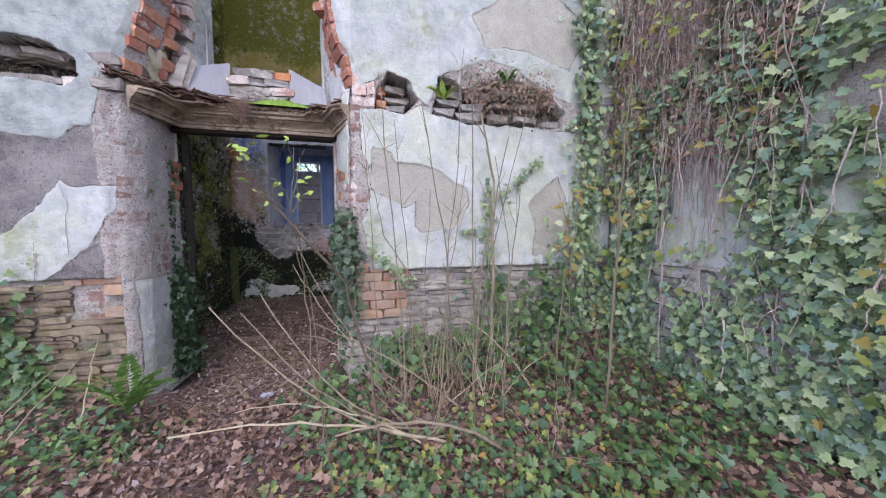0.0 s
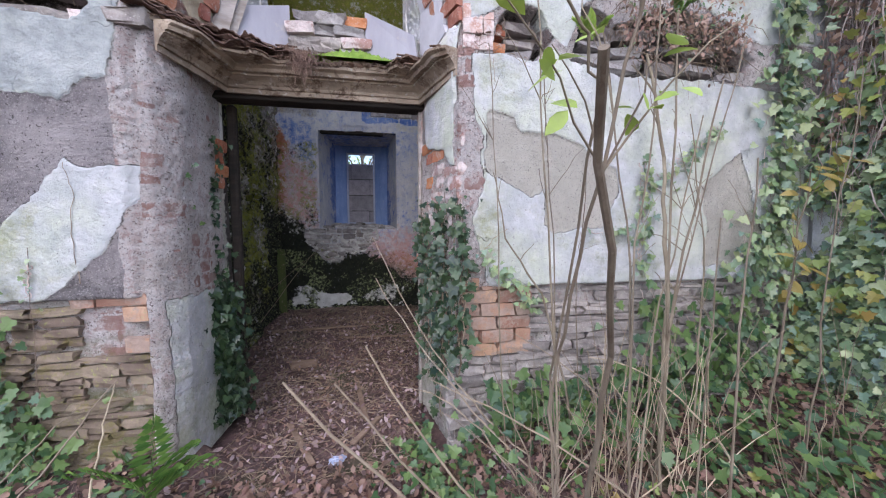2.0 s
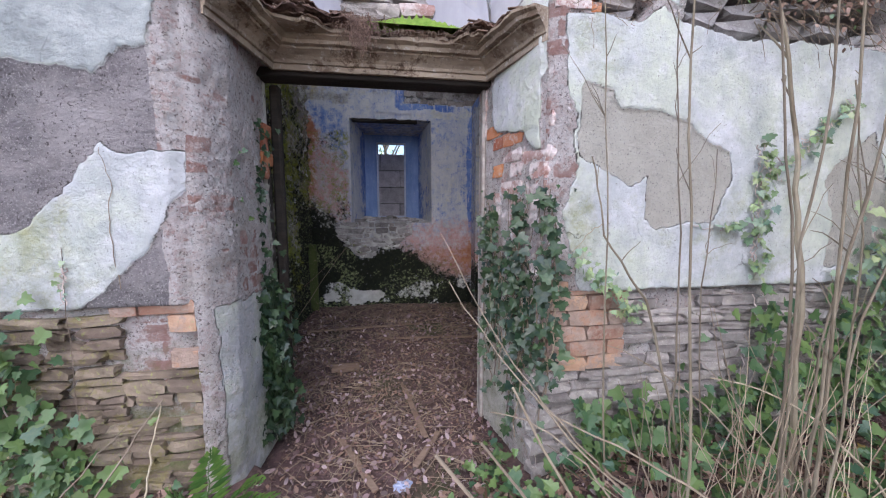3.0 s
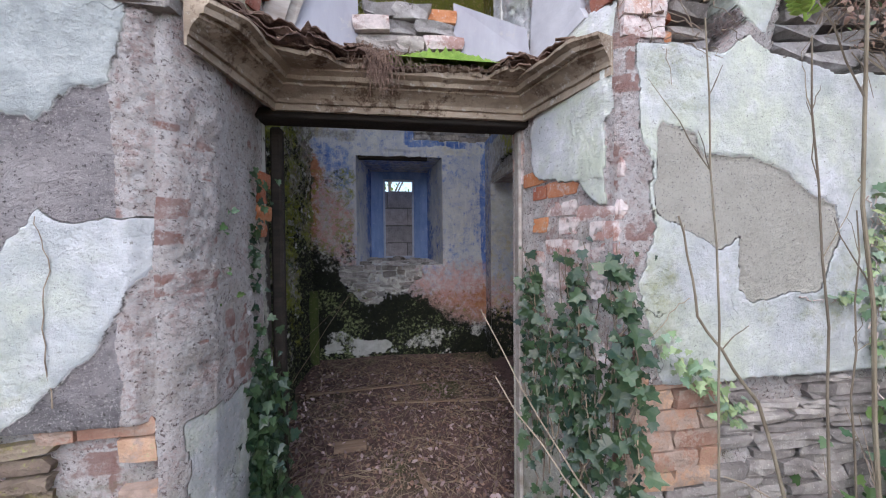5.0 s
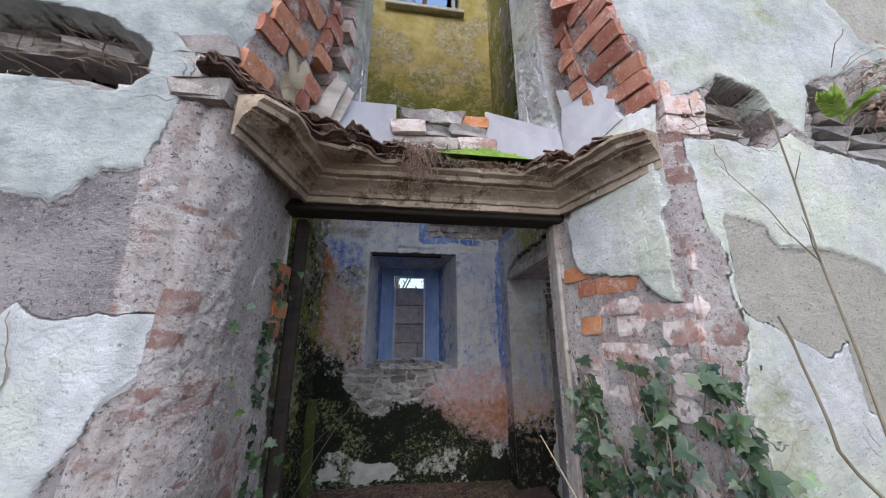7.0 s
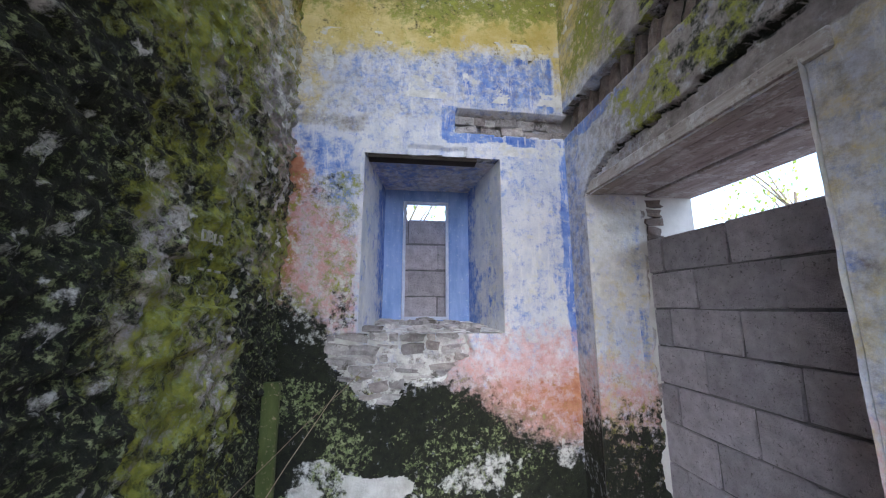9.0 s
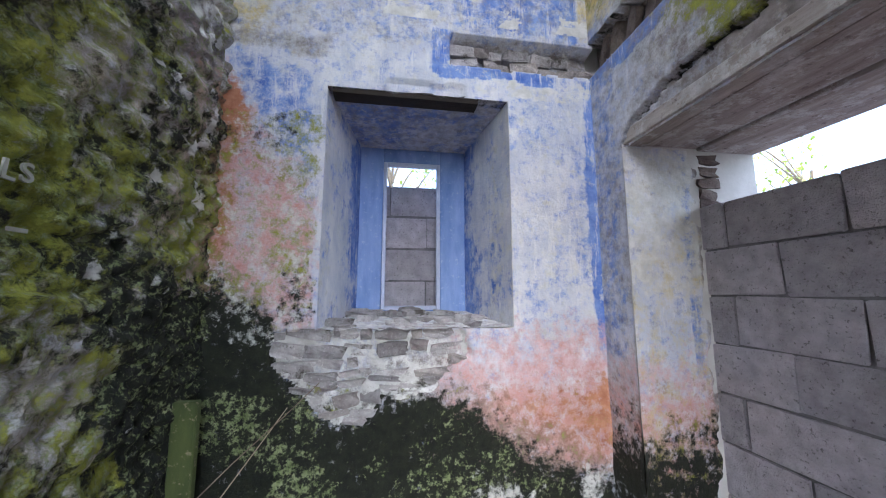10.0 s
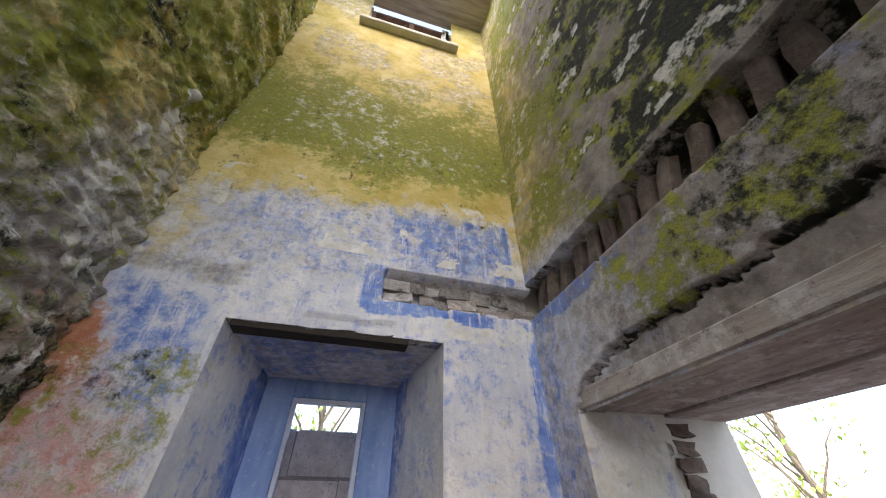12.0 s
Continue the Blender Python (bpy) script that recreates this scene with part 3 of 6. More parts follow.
def facade_keep(u, v):
    ru, rv = ragged(u, v, 0.006, 16, 41)
    gap = (ru > edge_left(v)) & (ru < edge_right(v)) & (v < 5.0)
    return ~gap


wall_front = tagged(new("wall_front"), "ruined front wall of flaking limewashed render over brick and rubble stone", "wall", kind="structure")
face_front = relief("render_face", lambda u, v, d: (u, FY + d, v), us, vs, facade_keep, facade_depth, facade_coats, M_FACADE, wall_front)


def reveal_sheet(name, outer, inner, flip, left):
    ss, zs = np.linspace(0, 1, 92), np.concatenate((np.arange(-0.1, 3.3, 0.0085), np.linspace(3.32, 5.02, 50)))

    def rough(s, z):
        d = 0.012 * (fbm(s * 5 + z * 2, z * 8 - s * 2, 51 + flip) - 0.5) + 0.018 * (fbm(s * 31 + z * 17, z * 41 - s * 13, 52 + flip, 3) - 0.5)
        d = d + np.where((z > 2.35) & (s > 0.34) & (s < 0.62), 0.07 + 0.10 * fbm(s * 3, z * 6, 53), 0)
        if not left:
            d = d * (1 - 0.88 * white_right(s, z)) - 0.014 * white_right(s, z)
        else:
            rs, rz = ragged(s * 0.66, z, 0.03, 9, 63)
            d = d * (1 - 0.75 * ((rs > 0.05) & (rz < 0.84)))
        return d * np.where((s < 0.04) | (s > 0.97), 0.3, 1)

    def white_right(s, z):
        ru, rz = ragged(s * 0.66, z, 0.03, 9, 61)
        return inside(ru, rz, [(0.02, 1.56), (0.10, 1.57), (0.16, 1.66), (0.30, 1.70), (0.42, 1.72), (0.47, 1.76), (0.50, 2.0), (0.42, 2.06), (0.30, 2.3), (-0.1, 2.3), (-0.1, 2.0), (0.04, 1.86)]) * 1.0

    def coats(s, z):
        up = z > 2.2
        if left:
            rs, rz = ragged(s * 0.66, z, 0.03, 9, 63)
            slab = (rs > 0.56) & (rz < 1.6)
            w = {"plaster": ((rs > 0.05) & (rz < 0.84)) * 0.62, "sand": slab * 1.0, "render": np.zeros_like(z)}
        else:
            w = {"plaster": white_right(s, z), "sand": ((s > 0.45) & (z < 0.75)) * 1.0, "render": np.zeros_like(z)}
        w["plaster"] = np.where(up & (s > 0.62), 0.45 + 0.35 * fbm(s * 6, z * 6, 72), w["plaster"])
        w["brickish"] = (np.where(left, 0.08, 0.20) + (0.6 if left else 0.2) * brick_show(s * 0.66 + 0.05, z, 305 + flip)) * sstep(0.98, 0.6, s) + 0.2 * up
        w["moss"] = np.clip(0.28 * sstep(1.0, 0.0, z) + 0.2 * sstep(1.6, 2.2, z) * left, 0, 1)
        # dark: shade put into the colour at inner edge and upper hollow
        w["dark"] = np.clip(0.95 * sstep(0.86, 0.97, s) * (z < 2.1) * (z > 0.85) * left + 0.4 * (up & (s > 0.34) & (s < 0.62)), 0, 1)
        return w

    def place(s, z, d):
        x0, x1 = outer(z), inner(z)
        sign = -1 if left else 1
        if left:
            round_off = np.where(z < 2.2, 1.0, 0.0)
            bulge = 0.10 * np.sqrt(np.clip(s / 0.22, 0, 1)) * round_off
            lin = np.where(s < 0.22, bulge, 0.10 * round_off + (x1 - x0 - 0.10 * round_off) * (s - 0.22) / 0.78)
            lin = np.where(z < 2.2, lin, (x1 - x0) * s)
            return x0 + lin - (d - 0.002), FY + 0.022 + (FIN - FY) * s, z
        return x0 + (x1 - x0) * s + sign * (d - 0.002), FY + 0.022 + (FIN - FY) * s, z
    return relief(name, place, ss, zs, lambda s, z: z < 9, rough, coats, M_FACADE, wall_front)


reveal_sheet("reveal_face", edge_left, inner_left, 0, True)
reveal_sheet("reveal_face", edge_right, inner_right, 5, False)


def solid(name, boxes, material, parent):
    bm = bmesh.new()
    for b in boxes:
        box(bm, *b)
    return part(name, bm, material, parent)


solid("core", [(-7, -1.60, 3.03, FIN, -0.1, 7.2), (-1.60, -1.47, 3.2, FIN, -0.1, 7.2), (-1.48, -1.452, 3.36, FIN, 0, 2.1),
               (0.2, 2.4, 3.03, FIN, -0.1, 7.2), (0.02, 0.2, 3.2, FIN, -0.1, 7.2), (-0.15, 0.03, 3.36, FIN, 0, 2.1),
               (-1.47, 0.02, FY + 0.05, FIN, 5.0, 7.2), (-1.47, -1.17, 3.34, FIN, 2.1, 5.0), (-0.26, 0.02, 3.34, FIN, 2.1, 5.0),
               (-1.47, 0.02, 3.26, FIN, 2.06, 2.30)], M_PALE, wall_front)

# ---- the room behind: end wall, side walls
WIN = (-1.27, -0.24, 1.16, 2.465)
STONE_HOLE = [(-1.49, 1.15), (-1.2, 1.17), (-0.52, 1.17), (-0.48, 1.0), (-0.60, 0.93), (-0.70, 0.86), (-0.92, 0.82), (-1.0, 0.70), (-1.18, 0.68), (-1.34, 0.82), (-1.48, 0.98)]
SLOT = (-0.58, 0.31, 2.67, 2.86)


def end_depth(x, z):
    rx, rz = ragged(x, z, 0.03, 8, 81)
    d = 0.014 * (fbm(x * 2, z * 2, 82) - 0.5) + 0.006 * (fbm(x * 20, z * 20, 83) - 0.5)
    d = np.where(inside(rx, rz, STONE_HOLE), 0.045 + 0.03 * (fbm(x * 9, z * 14, 84) - 0.5), d)
    sx, sz = ragged(x, z, 0.012, 12, 85)
    d = np.where((sx > SLOT[0]) & (sz > SLOT[2]) & (sz < SLOT[3]), 0.09 + 0.04 * (fbm(x * 12, z * 12, 86) - 0.5), d)
    d = np.where((z > 2.44) & (rz < 2.53) & (rx > -0.95) & (rx < -0.5), 0.022, d)
    lump = 0.03 * sstep(1.25, 0.5, z) * (fbm(x * 12, z * 12, 87) - 0.5)
    return d + lump


def patch(x, z, x0, x1, z0, z1, soft=0.05):
    """1 within the bounds, fading out over them."""
    return sstep(x0 - soft, x0 + soft, x) * sstep(x1 + soft, x1 - soft, x) * sstep(z0 - soft, z0 + soft, z) * sstep(z1 + soft, z1 - soft, z)


def end_coats(x, z):
    rx, rz = ragged(x, z, 0.06, 5, 91)
    n1, n2 = fbm(x * 3, z * 3, 92), fbm(x * 5, z * 5, 93)
    w = {}
    slant = 2.42 - 1.25 * (rx + 1.75)
    above = sstep(-0.22, 0.22, rz - slant)
    blue = 0.95 * patch(x + 0.04 * (n1 - 0.5), z, 0.245, 0.5, 1.0, 2.64, 0.012) * sstep(0.85, 1.2, rz) + 0.42 * patch(rx, rz, 0.08, 0.30, 1.3, 2.2, 0.12)
    blue = np.maximum(blue, 0.95 * patch(x, z, -0.695, SLOT[0] + 0.01, 2.62, 2.89, 0.012))
    blue = np.maximum(blue, 0.95 * patch(x, rz, -0.69, 0.07, 2.605, SLOT[2] + 0.01, 0.012))
    blue = np.maximum(blue, 0.60 * patch(rx, rz, -0.58, 0.30, 2.86, 3.40, 0.07) * (x < 0.225))
    blue = np.maximum(blue, 0.90 * patch(x, z, 0.19, 0.222, 2.88, 3.40, 0.01))
    blue = np.maximum(blue, 0.56 * above * patch(rx, rz, -2, -1.30, 1.6, 2.58, 0.06))
    blue = np.maximum(blue, 0.40 * patch(rx, rz, -1.45, -0.6, 2.72, 3.38, 0.12))
    w["blue"] = np.clip(np.maximum(blue, 0.27 + 0.35 * (n1 - 0.45)), 0, 1)
    pink = 0.66 * (1 - above) * sstep(0.95, 1.35, rz) * sstep(-1.22, -1.34, rx) + 0.60 * sstep(1.38, 0.95, rz) * sstep(0.2, 0.55, rz) * sstep(-0.80, -0.62, rx)
    w["pink"] = np.clip(pink, 0, 1)
    w["rust"] = np.clip(0.62 * sstep(-1.62, -1.74, rx) * sstep(1.2, 1.4, rz) * sstep(2.55, 2.35, rz) + 0.56 * sstep(-0.8, -0.6, rx) * sstep(1.0, 0.72, rz) * sstep(0.3, 0.45, rz)
                        + 0.32 * sstep(-1.32, -1.45, rx) * sstep(0.25, 0.02, np.abs(rz - slant + 0.08)) + 0.20 * sstep(0.12, 0.24, x) * patch(x, rz, -1, 1, 0.6, 0.95, 0.1), 0, 1)
    w["ochre"] = np.clip(sstep(3.2, 3.6, z + 0.3 * (n1 - 0.5)) + 0.50 * sstep(-1.25, -1.7, x) * sstep(2.55, 2.75, rz) + 0.5 * patch(x, z, 0.235, 0.4, 2.9, 3.4, 0.01), 0, 1)
    w["moss"] = np.clip(0.72 * sstep(3.4, 3.9, z + 0.7 * (n1 - 0.5)) * sstep(5.6, 4.3, z + 0.9 * (n2 - 0.5)) + (0.5 - 0.34 * sstep(-0.9, -0.6, x)) * sstep(1.15, 0.7, z) * sstep(0.42, 0.58, n2), 0, 1)
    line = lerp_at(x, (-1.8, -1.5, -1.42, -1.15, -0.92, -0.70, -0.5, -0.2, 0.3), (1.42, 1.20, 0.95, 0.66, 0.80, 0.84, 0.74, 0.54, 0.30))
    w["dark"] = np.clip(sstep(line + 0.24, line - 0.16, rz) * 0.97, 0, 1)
    w["fleck"] = (0.27 + 0.10 * (x < -1.15)) * sstep(line + 0.1, line - 0.1, rz) * sstep(0.46, 0.62, n1) + 0.06 * (z < 1.2)
    # grime tone also darkens the joist slot and the band above it
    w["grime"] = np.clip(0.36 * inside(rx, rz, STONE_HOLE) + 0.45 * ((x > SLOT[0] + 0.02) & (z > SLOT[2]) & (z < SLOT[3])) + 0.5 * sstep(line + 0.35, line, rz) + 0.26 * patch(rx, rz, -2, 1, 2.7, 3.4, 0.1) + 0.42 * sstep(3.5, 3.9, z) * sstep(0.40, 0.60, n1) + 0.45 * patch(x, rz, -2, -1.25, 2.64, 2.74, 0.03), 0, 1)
    speck = (rx < -1.28) * (rz > 1.1) * (rz < 2.3)
    w["moss"] = np.maximum(w["moss"], 0.30 * speck + 0.16 * speck * sstep(0.54, 0.64, n2))
    w["dark"] = np.clip(w["dark"] + 0.40 * speck * sstep(0.48, 0.60, n1), 0, 1)
    w["white"] = 0.50 * sstep(0.55, 0.35, z) * sstep(0.50, 0.60, n2) + 0.56 * inside(rx, rz, STONE_HOLE) + 0.32 * speck + 0.30 * ((rx > -0.24) & (rz > 1.1) & (rz < 2.6)) + 0.30 * ((rz > 2.5) & (z < 3.0)) + 0.46 * inside(rx, rz, [(-1.62, 0.12), (-1.6, 0.42), (-1.4, 0.40), (-1.2, 0.28), (-0.9, 0.27), (-0.75, 0.12)]) + 0.55 * ((z > 2.95) & (n2 > 0.62) & (z < 3.5)) + 0.33 * sstep(3.6, 3.9, z) * sstep(0.47, 0.62, n1)
    w["dark"] = np.clip(w["dark"] + 0.22 * (z > 3.2) * sstep(4.9, 3.9, z) * sstep(0.48, 0.62, n2), 0, 1)
    return w


wall_end = tagged(new("wall_end"), "damp room wall with blue distemper over pink plaster and black moss", "wall", kind="structure")
ux = np.arange(LX - 0.02, RX + 0.03, 0.0135)
vz = np.concatenate((np.arange(-0.1, 3.6, 0.0135), np.linspace(3.62, 7.2, 130)))
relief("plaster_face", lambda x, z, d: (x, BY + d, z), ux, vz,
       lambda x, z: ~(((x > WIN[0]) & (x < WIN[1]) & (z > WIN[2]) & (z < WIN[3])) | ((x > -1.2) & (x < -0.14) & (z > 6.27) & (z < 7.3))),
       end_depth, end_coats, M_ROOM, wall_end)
solid("core", [(-2.4, WIN[0], 5.83, 6.62, -0.1, 7.2), (WIN[1], 1.15, 5.83, 6.62, -0.1, 7.2), (WIN[0], WIN[1], 5.83, 6.62, -0.1, 1.10),
               (WIN[0], WIN[1], 5.83, 6.62, 2.52, 6.25), (WIN[0], -1.2, 5.8, 6.62, 6.25, 7.2), (-0.14, WIN[1], 5.8, 6.62, 6.25, 7.2)], M_PALE, wall_end)
FR = (-1.14, -0.36, 1.21, 2.42, 6.36)   # where the splays end, at the timber surround


def splay(axis, side):
    """One of the four slanting faces of the window's recess."""
    (a0, a1), (b0, b1) = ((WIN[0], WIN[1]), (FR[0], FR[1])) if axis == "v" else ((WIN[2], WIN[3]), (FR[2], FR[3]))
    o0, o1 = ((WIN[2], WIN[3]), (FR[2], FR[3])) if axis == "v" else ((WIN[0], WIN[1]), (FR[0], FR[1]))

    def place(s, t, d):
        a = (a0, a1)[side] + ((b0, b1)[side] - (a0, a1)[side]) * s + d * (1 if side else -1)
        o = (o0[0] + (o0[1] - o0[0]) * t) * (1 - s) + (o1[0] + (o1[1] - o1[0]) * t) * s
        y = BY + (FR[4] - BY) * s
        return (a, y, o) if axis == "v" else (o, y, a)

    def coats(s, t):
        n = fbm(s * 3 + side * 9, t * 6, 101)
        if axis == "v":
            return {"blue": 0.24 + 0.50 * sstep(0.55, 0.95, s) + 0.9 * (n - 0.5), "pink": np.zeros_like(s), "rust": np.zeros_like(s), "ochre": 0 * s, "moss": 0 * s, "dark": 0 * s,
                    "grime": 0.2 * sstep(0.2, 0, t), "white": 0.34 * sstep(0.9, 0.3, s) + 0.3 * (n - 0.5)}
        if side:
            return {"blue": 0.42 + 0.8 * (n - 0.5), "pink": 0 * s, "rust": 0 * s, "ochre": 0 * s, "moss": 0 * s, "dark": 0.40 * (s < 0.12), "grime": 0.36 + 0 * s, "white": 0.1 + 0 * s}
        return {"blue": 0 * s, "pink": 0 * s, "rust": 0 * s, "ochre": 0 * s, "moss": 0 * s, "dark": 0 * s, "grime": 0.45 + 0 * s, "white": 0.45 + 0 * s}
    rough = 0.03 if (axis == "h" and not side) else 0.006
    return relief("window_splay", place, np.linspace(0, 1, 30), np.linspace(0, 1, 50), lambda s, t: s < 2, lambda s, t: rough * (fbm(s * 9, t * 16, 111) - 0.5), coats, M_ROOM, wall_end)


for ax in "vh":
    for sd in (0, 1):
        splay(ax, sd)

wall_left = tagged(new("wall_left"), "rough stone side wall thick with yellow-green moss", "wall", kind="structure")


def left_depth(y, z):
    row = np.floor(z / 0.17 + 0.25 * fbm(y * 3, z * 3, 120))
    st = fbm(y * 4 + row * 7.3, row * 3.1, 121, 2)
    return 0.06 * (st - 0.5) + 0.05 * (fbm(y * 9, z * 12, 124) - 0.5) + 0.07 * (fbm(y * 22, z * 30, 122) - 0.5)


def left_coats(y, z):
    n1, n2, n3, n4 = fbm(y * 4, z * 4, 131), fbm(y * 9, z * 9, 132), fbm(y * 2, z * 2, 133), fbm(y * 14, z * 7, 134)
    near_end = sstep(4.95, 5.5, y + 0.35 * (n2 - 0.5))
    foot = near_end * sstep(1.7, 1.1, z + 0.5 * (n1 - 0.5))
    pale = sstep(5.0, 5.25, y + 0.3 * (n1 - 0.5)) * sstep(2.3, 2.5, z) * sstep(3.6, 3.2, z)
    return {"blue": 0 * y, "pink": 0.50 * near_end * (z < 2.5) * (z > 1.0), "rust": 0.8 * sstep(5.50, 5.62, y) * (z < 2.5) * (z > 1.2), "ochre": 0.45 + 0.45 * sstep(2.4, 3.2, z) - 0.3 * pale,
            "fleck": 0.30 + 0 * y, "grime": np.clip(0.72 + 0.3 * (n1 - 0.5) - 0.40 * sstep(2.5, 3.2, z) - 0.1 * near_end + 0.2 * pale, 0, 1),
            "moss": np.clip(0.69 + 1.1 * (n1 - 0.5) + 0.9 * (n4 - 0.5) - 0.22 * near_end * (z < 2.5) - 0.30 * pale, 0, 1),
            # dark: patchy black moss, plus shade put into the colour near door and end
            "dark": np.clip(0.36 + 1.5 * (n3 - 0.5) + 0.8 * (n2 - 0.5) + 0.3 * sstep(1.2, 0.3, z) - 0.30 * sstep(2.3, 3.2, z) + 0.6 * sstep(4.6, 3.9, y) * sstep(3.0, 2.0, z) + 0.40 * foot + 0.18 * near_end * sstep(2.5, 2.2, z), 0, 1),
            "white": np.clip(0.42 * sstep(0.62, 0.70, n2) + 0.34 * near_end * sstep(0.5, 0.62, n4) + 0.14 * pale - 0.5 * foot, 0, 1)}


uy = np.arange(FIN - 0.05, BY + 0.03, 0.0135)
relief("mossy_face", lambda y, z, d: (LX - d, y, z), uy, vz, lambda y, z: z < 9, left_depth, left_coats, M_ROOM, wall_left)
solid("core", [(-2.4, -1.92, FIN, 5.83, -0.1, 7.2)], M_PALE, wall_left)

wall_right = tagged(new("wall_right"), "flaking blue and grey side wall with a bricked-up opening", "wall", kind="structure")
RO = (4.15, 5.45, 2.12)      # opening: near and far jamb, head


def slot_z(y):
    return lerp_at(y, (4.0, 5.69), (2.66, 2.68))


def lintel_crack(y, z):
    """Height of the plaster's broken edge over the side opening's lintel."""
    return lerp_at(y, (3.4, 4.3, 4.7, 5.0, 5.2, 5.38, 5.45), (2.34, 2.33, 2.30, 2.30, 2.28, 2.20, 2.12)) + 0.05 * (fbm(y * 14, z * 0, 145) - 0.5)


def right_depth(y, z):
    ry, rz = ragged(y, z, 0.015, 9, 141)
    d = 0.014 * (fbm(y * 2, z * 2, 142) - 0.5) + 0.007 * (fbm(y * 18, z * 18, 143) - 0.5)
    d = np.where((rz > slot_z(y)) & (rz < slot_z(y) + 0.22), 0.11 + 0.03 * (fbm(y * 9, z * 9, 144) - 0.5), d)
    crack = lintel_crack(y, z)
    d = np.where((z < crack) & (y < 5.45), 0.022 + d, d)
    return d + np.where((np.abs(z - crack) < 0.009) & (y < 5.45), 0.03, 0)


def right_coats(y, z):
    ry, rz = ragged(y, z, 0.06, 5, 151)
    n1, n2 = fbm(y * 3, z * 3, 152), fbm(y * 7, z * 7, 153)
    slot = (z > slot_z(y)) & (z < slot_z(y) + 0.22)
    # slot: recess shade put into the colour through the grime and dark coats
    w = {"blue": np.clip(0.24 + 0.65 * ((rz > 2.58) & (z < 2.67)) + 0.2 * (ry > 5.5) * (z > 1.0), 0, 1),
         "pink": 0.5 * sstep(1.3, 0.8, rz) * (z > 0.4), "rust": 0.3 * sstep(1.2, 0.7, rz) * (z > 0.4), "ochre": np.clip(0.35 * sstep(5.6, 4.6, y) + 0.75 * sstep(2.85, 3.1, z), 0, 1),
         # grime and dark deepen towards the near end and high up
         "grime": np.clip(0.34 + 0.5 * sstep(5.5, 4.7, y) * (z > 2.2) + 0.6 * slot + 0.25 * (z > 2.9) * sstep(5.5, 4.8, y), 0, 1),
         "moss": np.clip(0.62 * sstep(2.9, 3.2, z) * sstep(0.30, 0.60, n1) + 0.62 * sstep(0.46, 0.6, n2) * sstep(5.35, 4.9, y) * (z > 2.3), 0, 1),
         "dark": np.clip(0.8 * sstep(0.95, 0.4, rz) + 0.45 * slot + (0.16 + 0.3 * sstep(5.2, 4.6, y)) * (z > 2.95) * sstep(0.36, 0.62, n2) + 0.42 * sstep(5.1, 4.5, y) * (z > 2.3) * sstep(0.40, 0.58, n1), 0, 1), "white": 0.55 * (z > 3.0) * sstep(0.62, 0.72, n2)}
    # crack: the gap's shade put into the colour as a dark line
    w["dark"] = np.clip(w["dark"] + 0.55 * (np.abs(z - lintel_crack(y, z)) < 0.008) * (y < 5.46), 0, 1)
    return w


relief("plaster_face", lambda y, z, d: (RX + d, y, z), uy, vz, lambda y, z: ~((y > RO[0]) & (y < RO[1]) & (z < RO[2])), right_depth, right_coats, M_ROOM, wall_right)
solid("core", [(RX + 0.16, 1.15, FIN, RO[0], -0.1, 7.2), (RX + 0.16, 1.15, RO[1] + 0.02, 5.83, -0.1, 7.2), (RX + 0.16, 1.15, RO[0], RO[1] + 0.02, 2.36, 7.2)], M_PALE, wall_right)


def jamb_place(s, z, d):
    return RX + s * 0.86, RO[1] + 0.04 * s - d, z


def jamb_coats(s, z):
    n = fbm(s * 4, z * 4, 161)
    return {"blue": 0.26 * (s < 0.45) + 0.3 * ((s > 0.4) & (s < 0.5) & (z > 0.9)), "pink": 0.55 * sstep(1.3, 0.8, z), "rust": 0.4 * sstep(1.05, 0.7, z), "ochre": 0.30 + 0.45 * (s > 0.6), "grime": 0.15 + 0.5 * ((s > 0.5) & (s < 0.66)),
            "moss": 0.4 * sstep(0.9, 0.5, z), "dark": 0.75 * sstep(0.85, 0.45, z + 0.3 * (n - 0.5)), "white": 0.45 * sstep(1.1, 1.5, z) * (s < 0.5) + 0.2 * n}


relief("jamb_face", jamb_place, np.linspace(0, 1, 50), np.arange(-0.1, 2.14, 0.0135), lambda s, z: z < 9,
       lambda s, z: 0.008 * (fbm(s * 8, z * 9, 162) - 0.5), jamb_coats, M_ROOM, wall_right)
relief("jamb_face", lambda s, z, d: (RX + s * 0.86, RO[0] + d, z), np.linspace(0, 1, 30), np.arange(-0.1, 2.14, 0.02), lambda s, z: z < 9,
       lambda s, z: 0.008 * (fbm(s * 8, z * 9, 163) - 0.5), jamb_coats, M_ROOM, wall_right)

# lintel boards over the side opening
M_SOFFITBOARD = simple("grey_blue_stained_lintel_timber", (0.22, 0.185, 0.16), (0.48, 0.44, 0.41), 5, 0.85, 0.6, 0.08, (3, 0.5, 3), speck=(0.18, 0.15, 0.14), coat=(0.56, 0.55, 0.54), cover=0.44)
for x0, x1 in ((RX + 0.012, RX + 0.13), (RX + 0.145, RX + 0.47), (RX + 0.478, RX + 0.86)):
    bm = bmesh.new()
    box(bm, x0, x1, RO[0] - 0.08, RO[1] + 0.06, 0, 0.08, 0.006)
    for v in bm.verts:
        v.co.z += 2.125 + 0.01 * (v.co.x - RX) + (0.012 if x0 > RX + 0.1 and x1 < RX + 0.5 else 0)
    part("lintel_board", bm, M_SOFFITBOARD, wall_right)

# ---- wing wall along the garden, under the ivy
wall_wing = tagged(new("wall_wing"), "garden wing wall of pale patchy render overgrown with ivy", "wall", kind="structure")
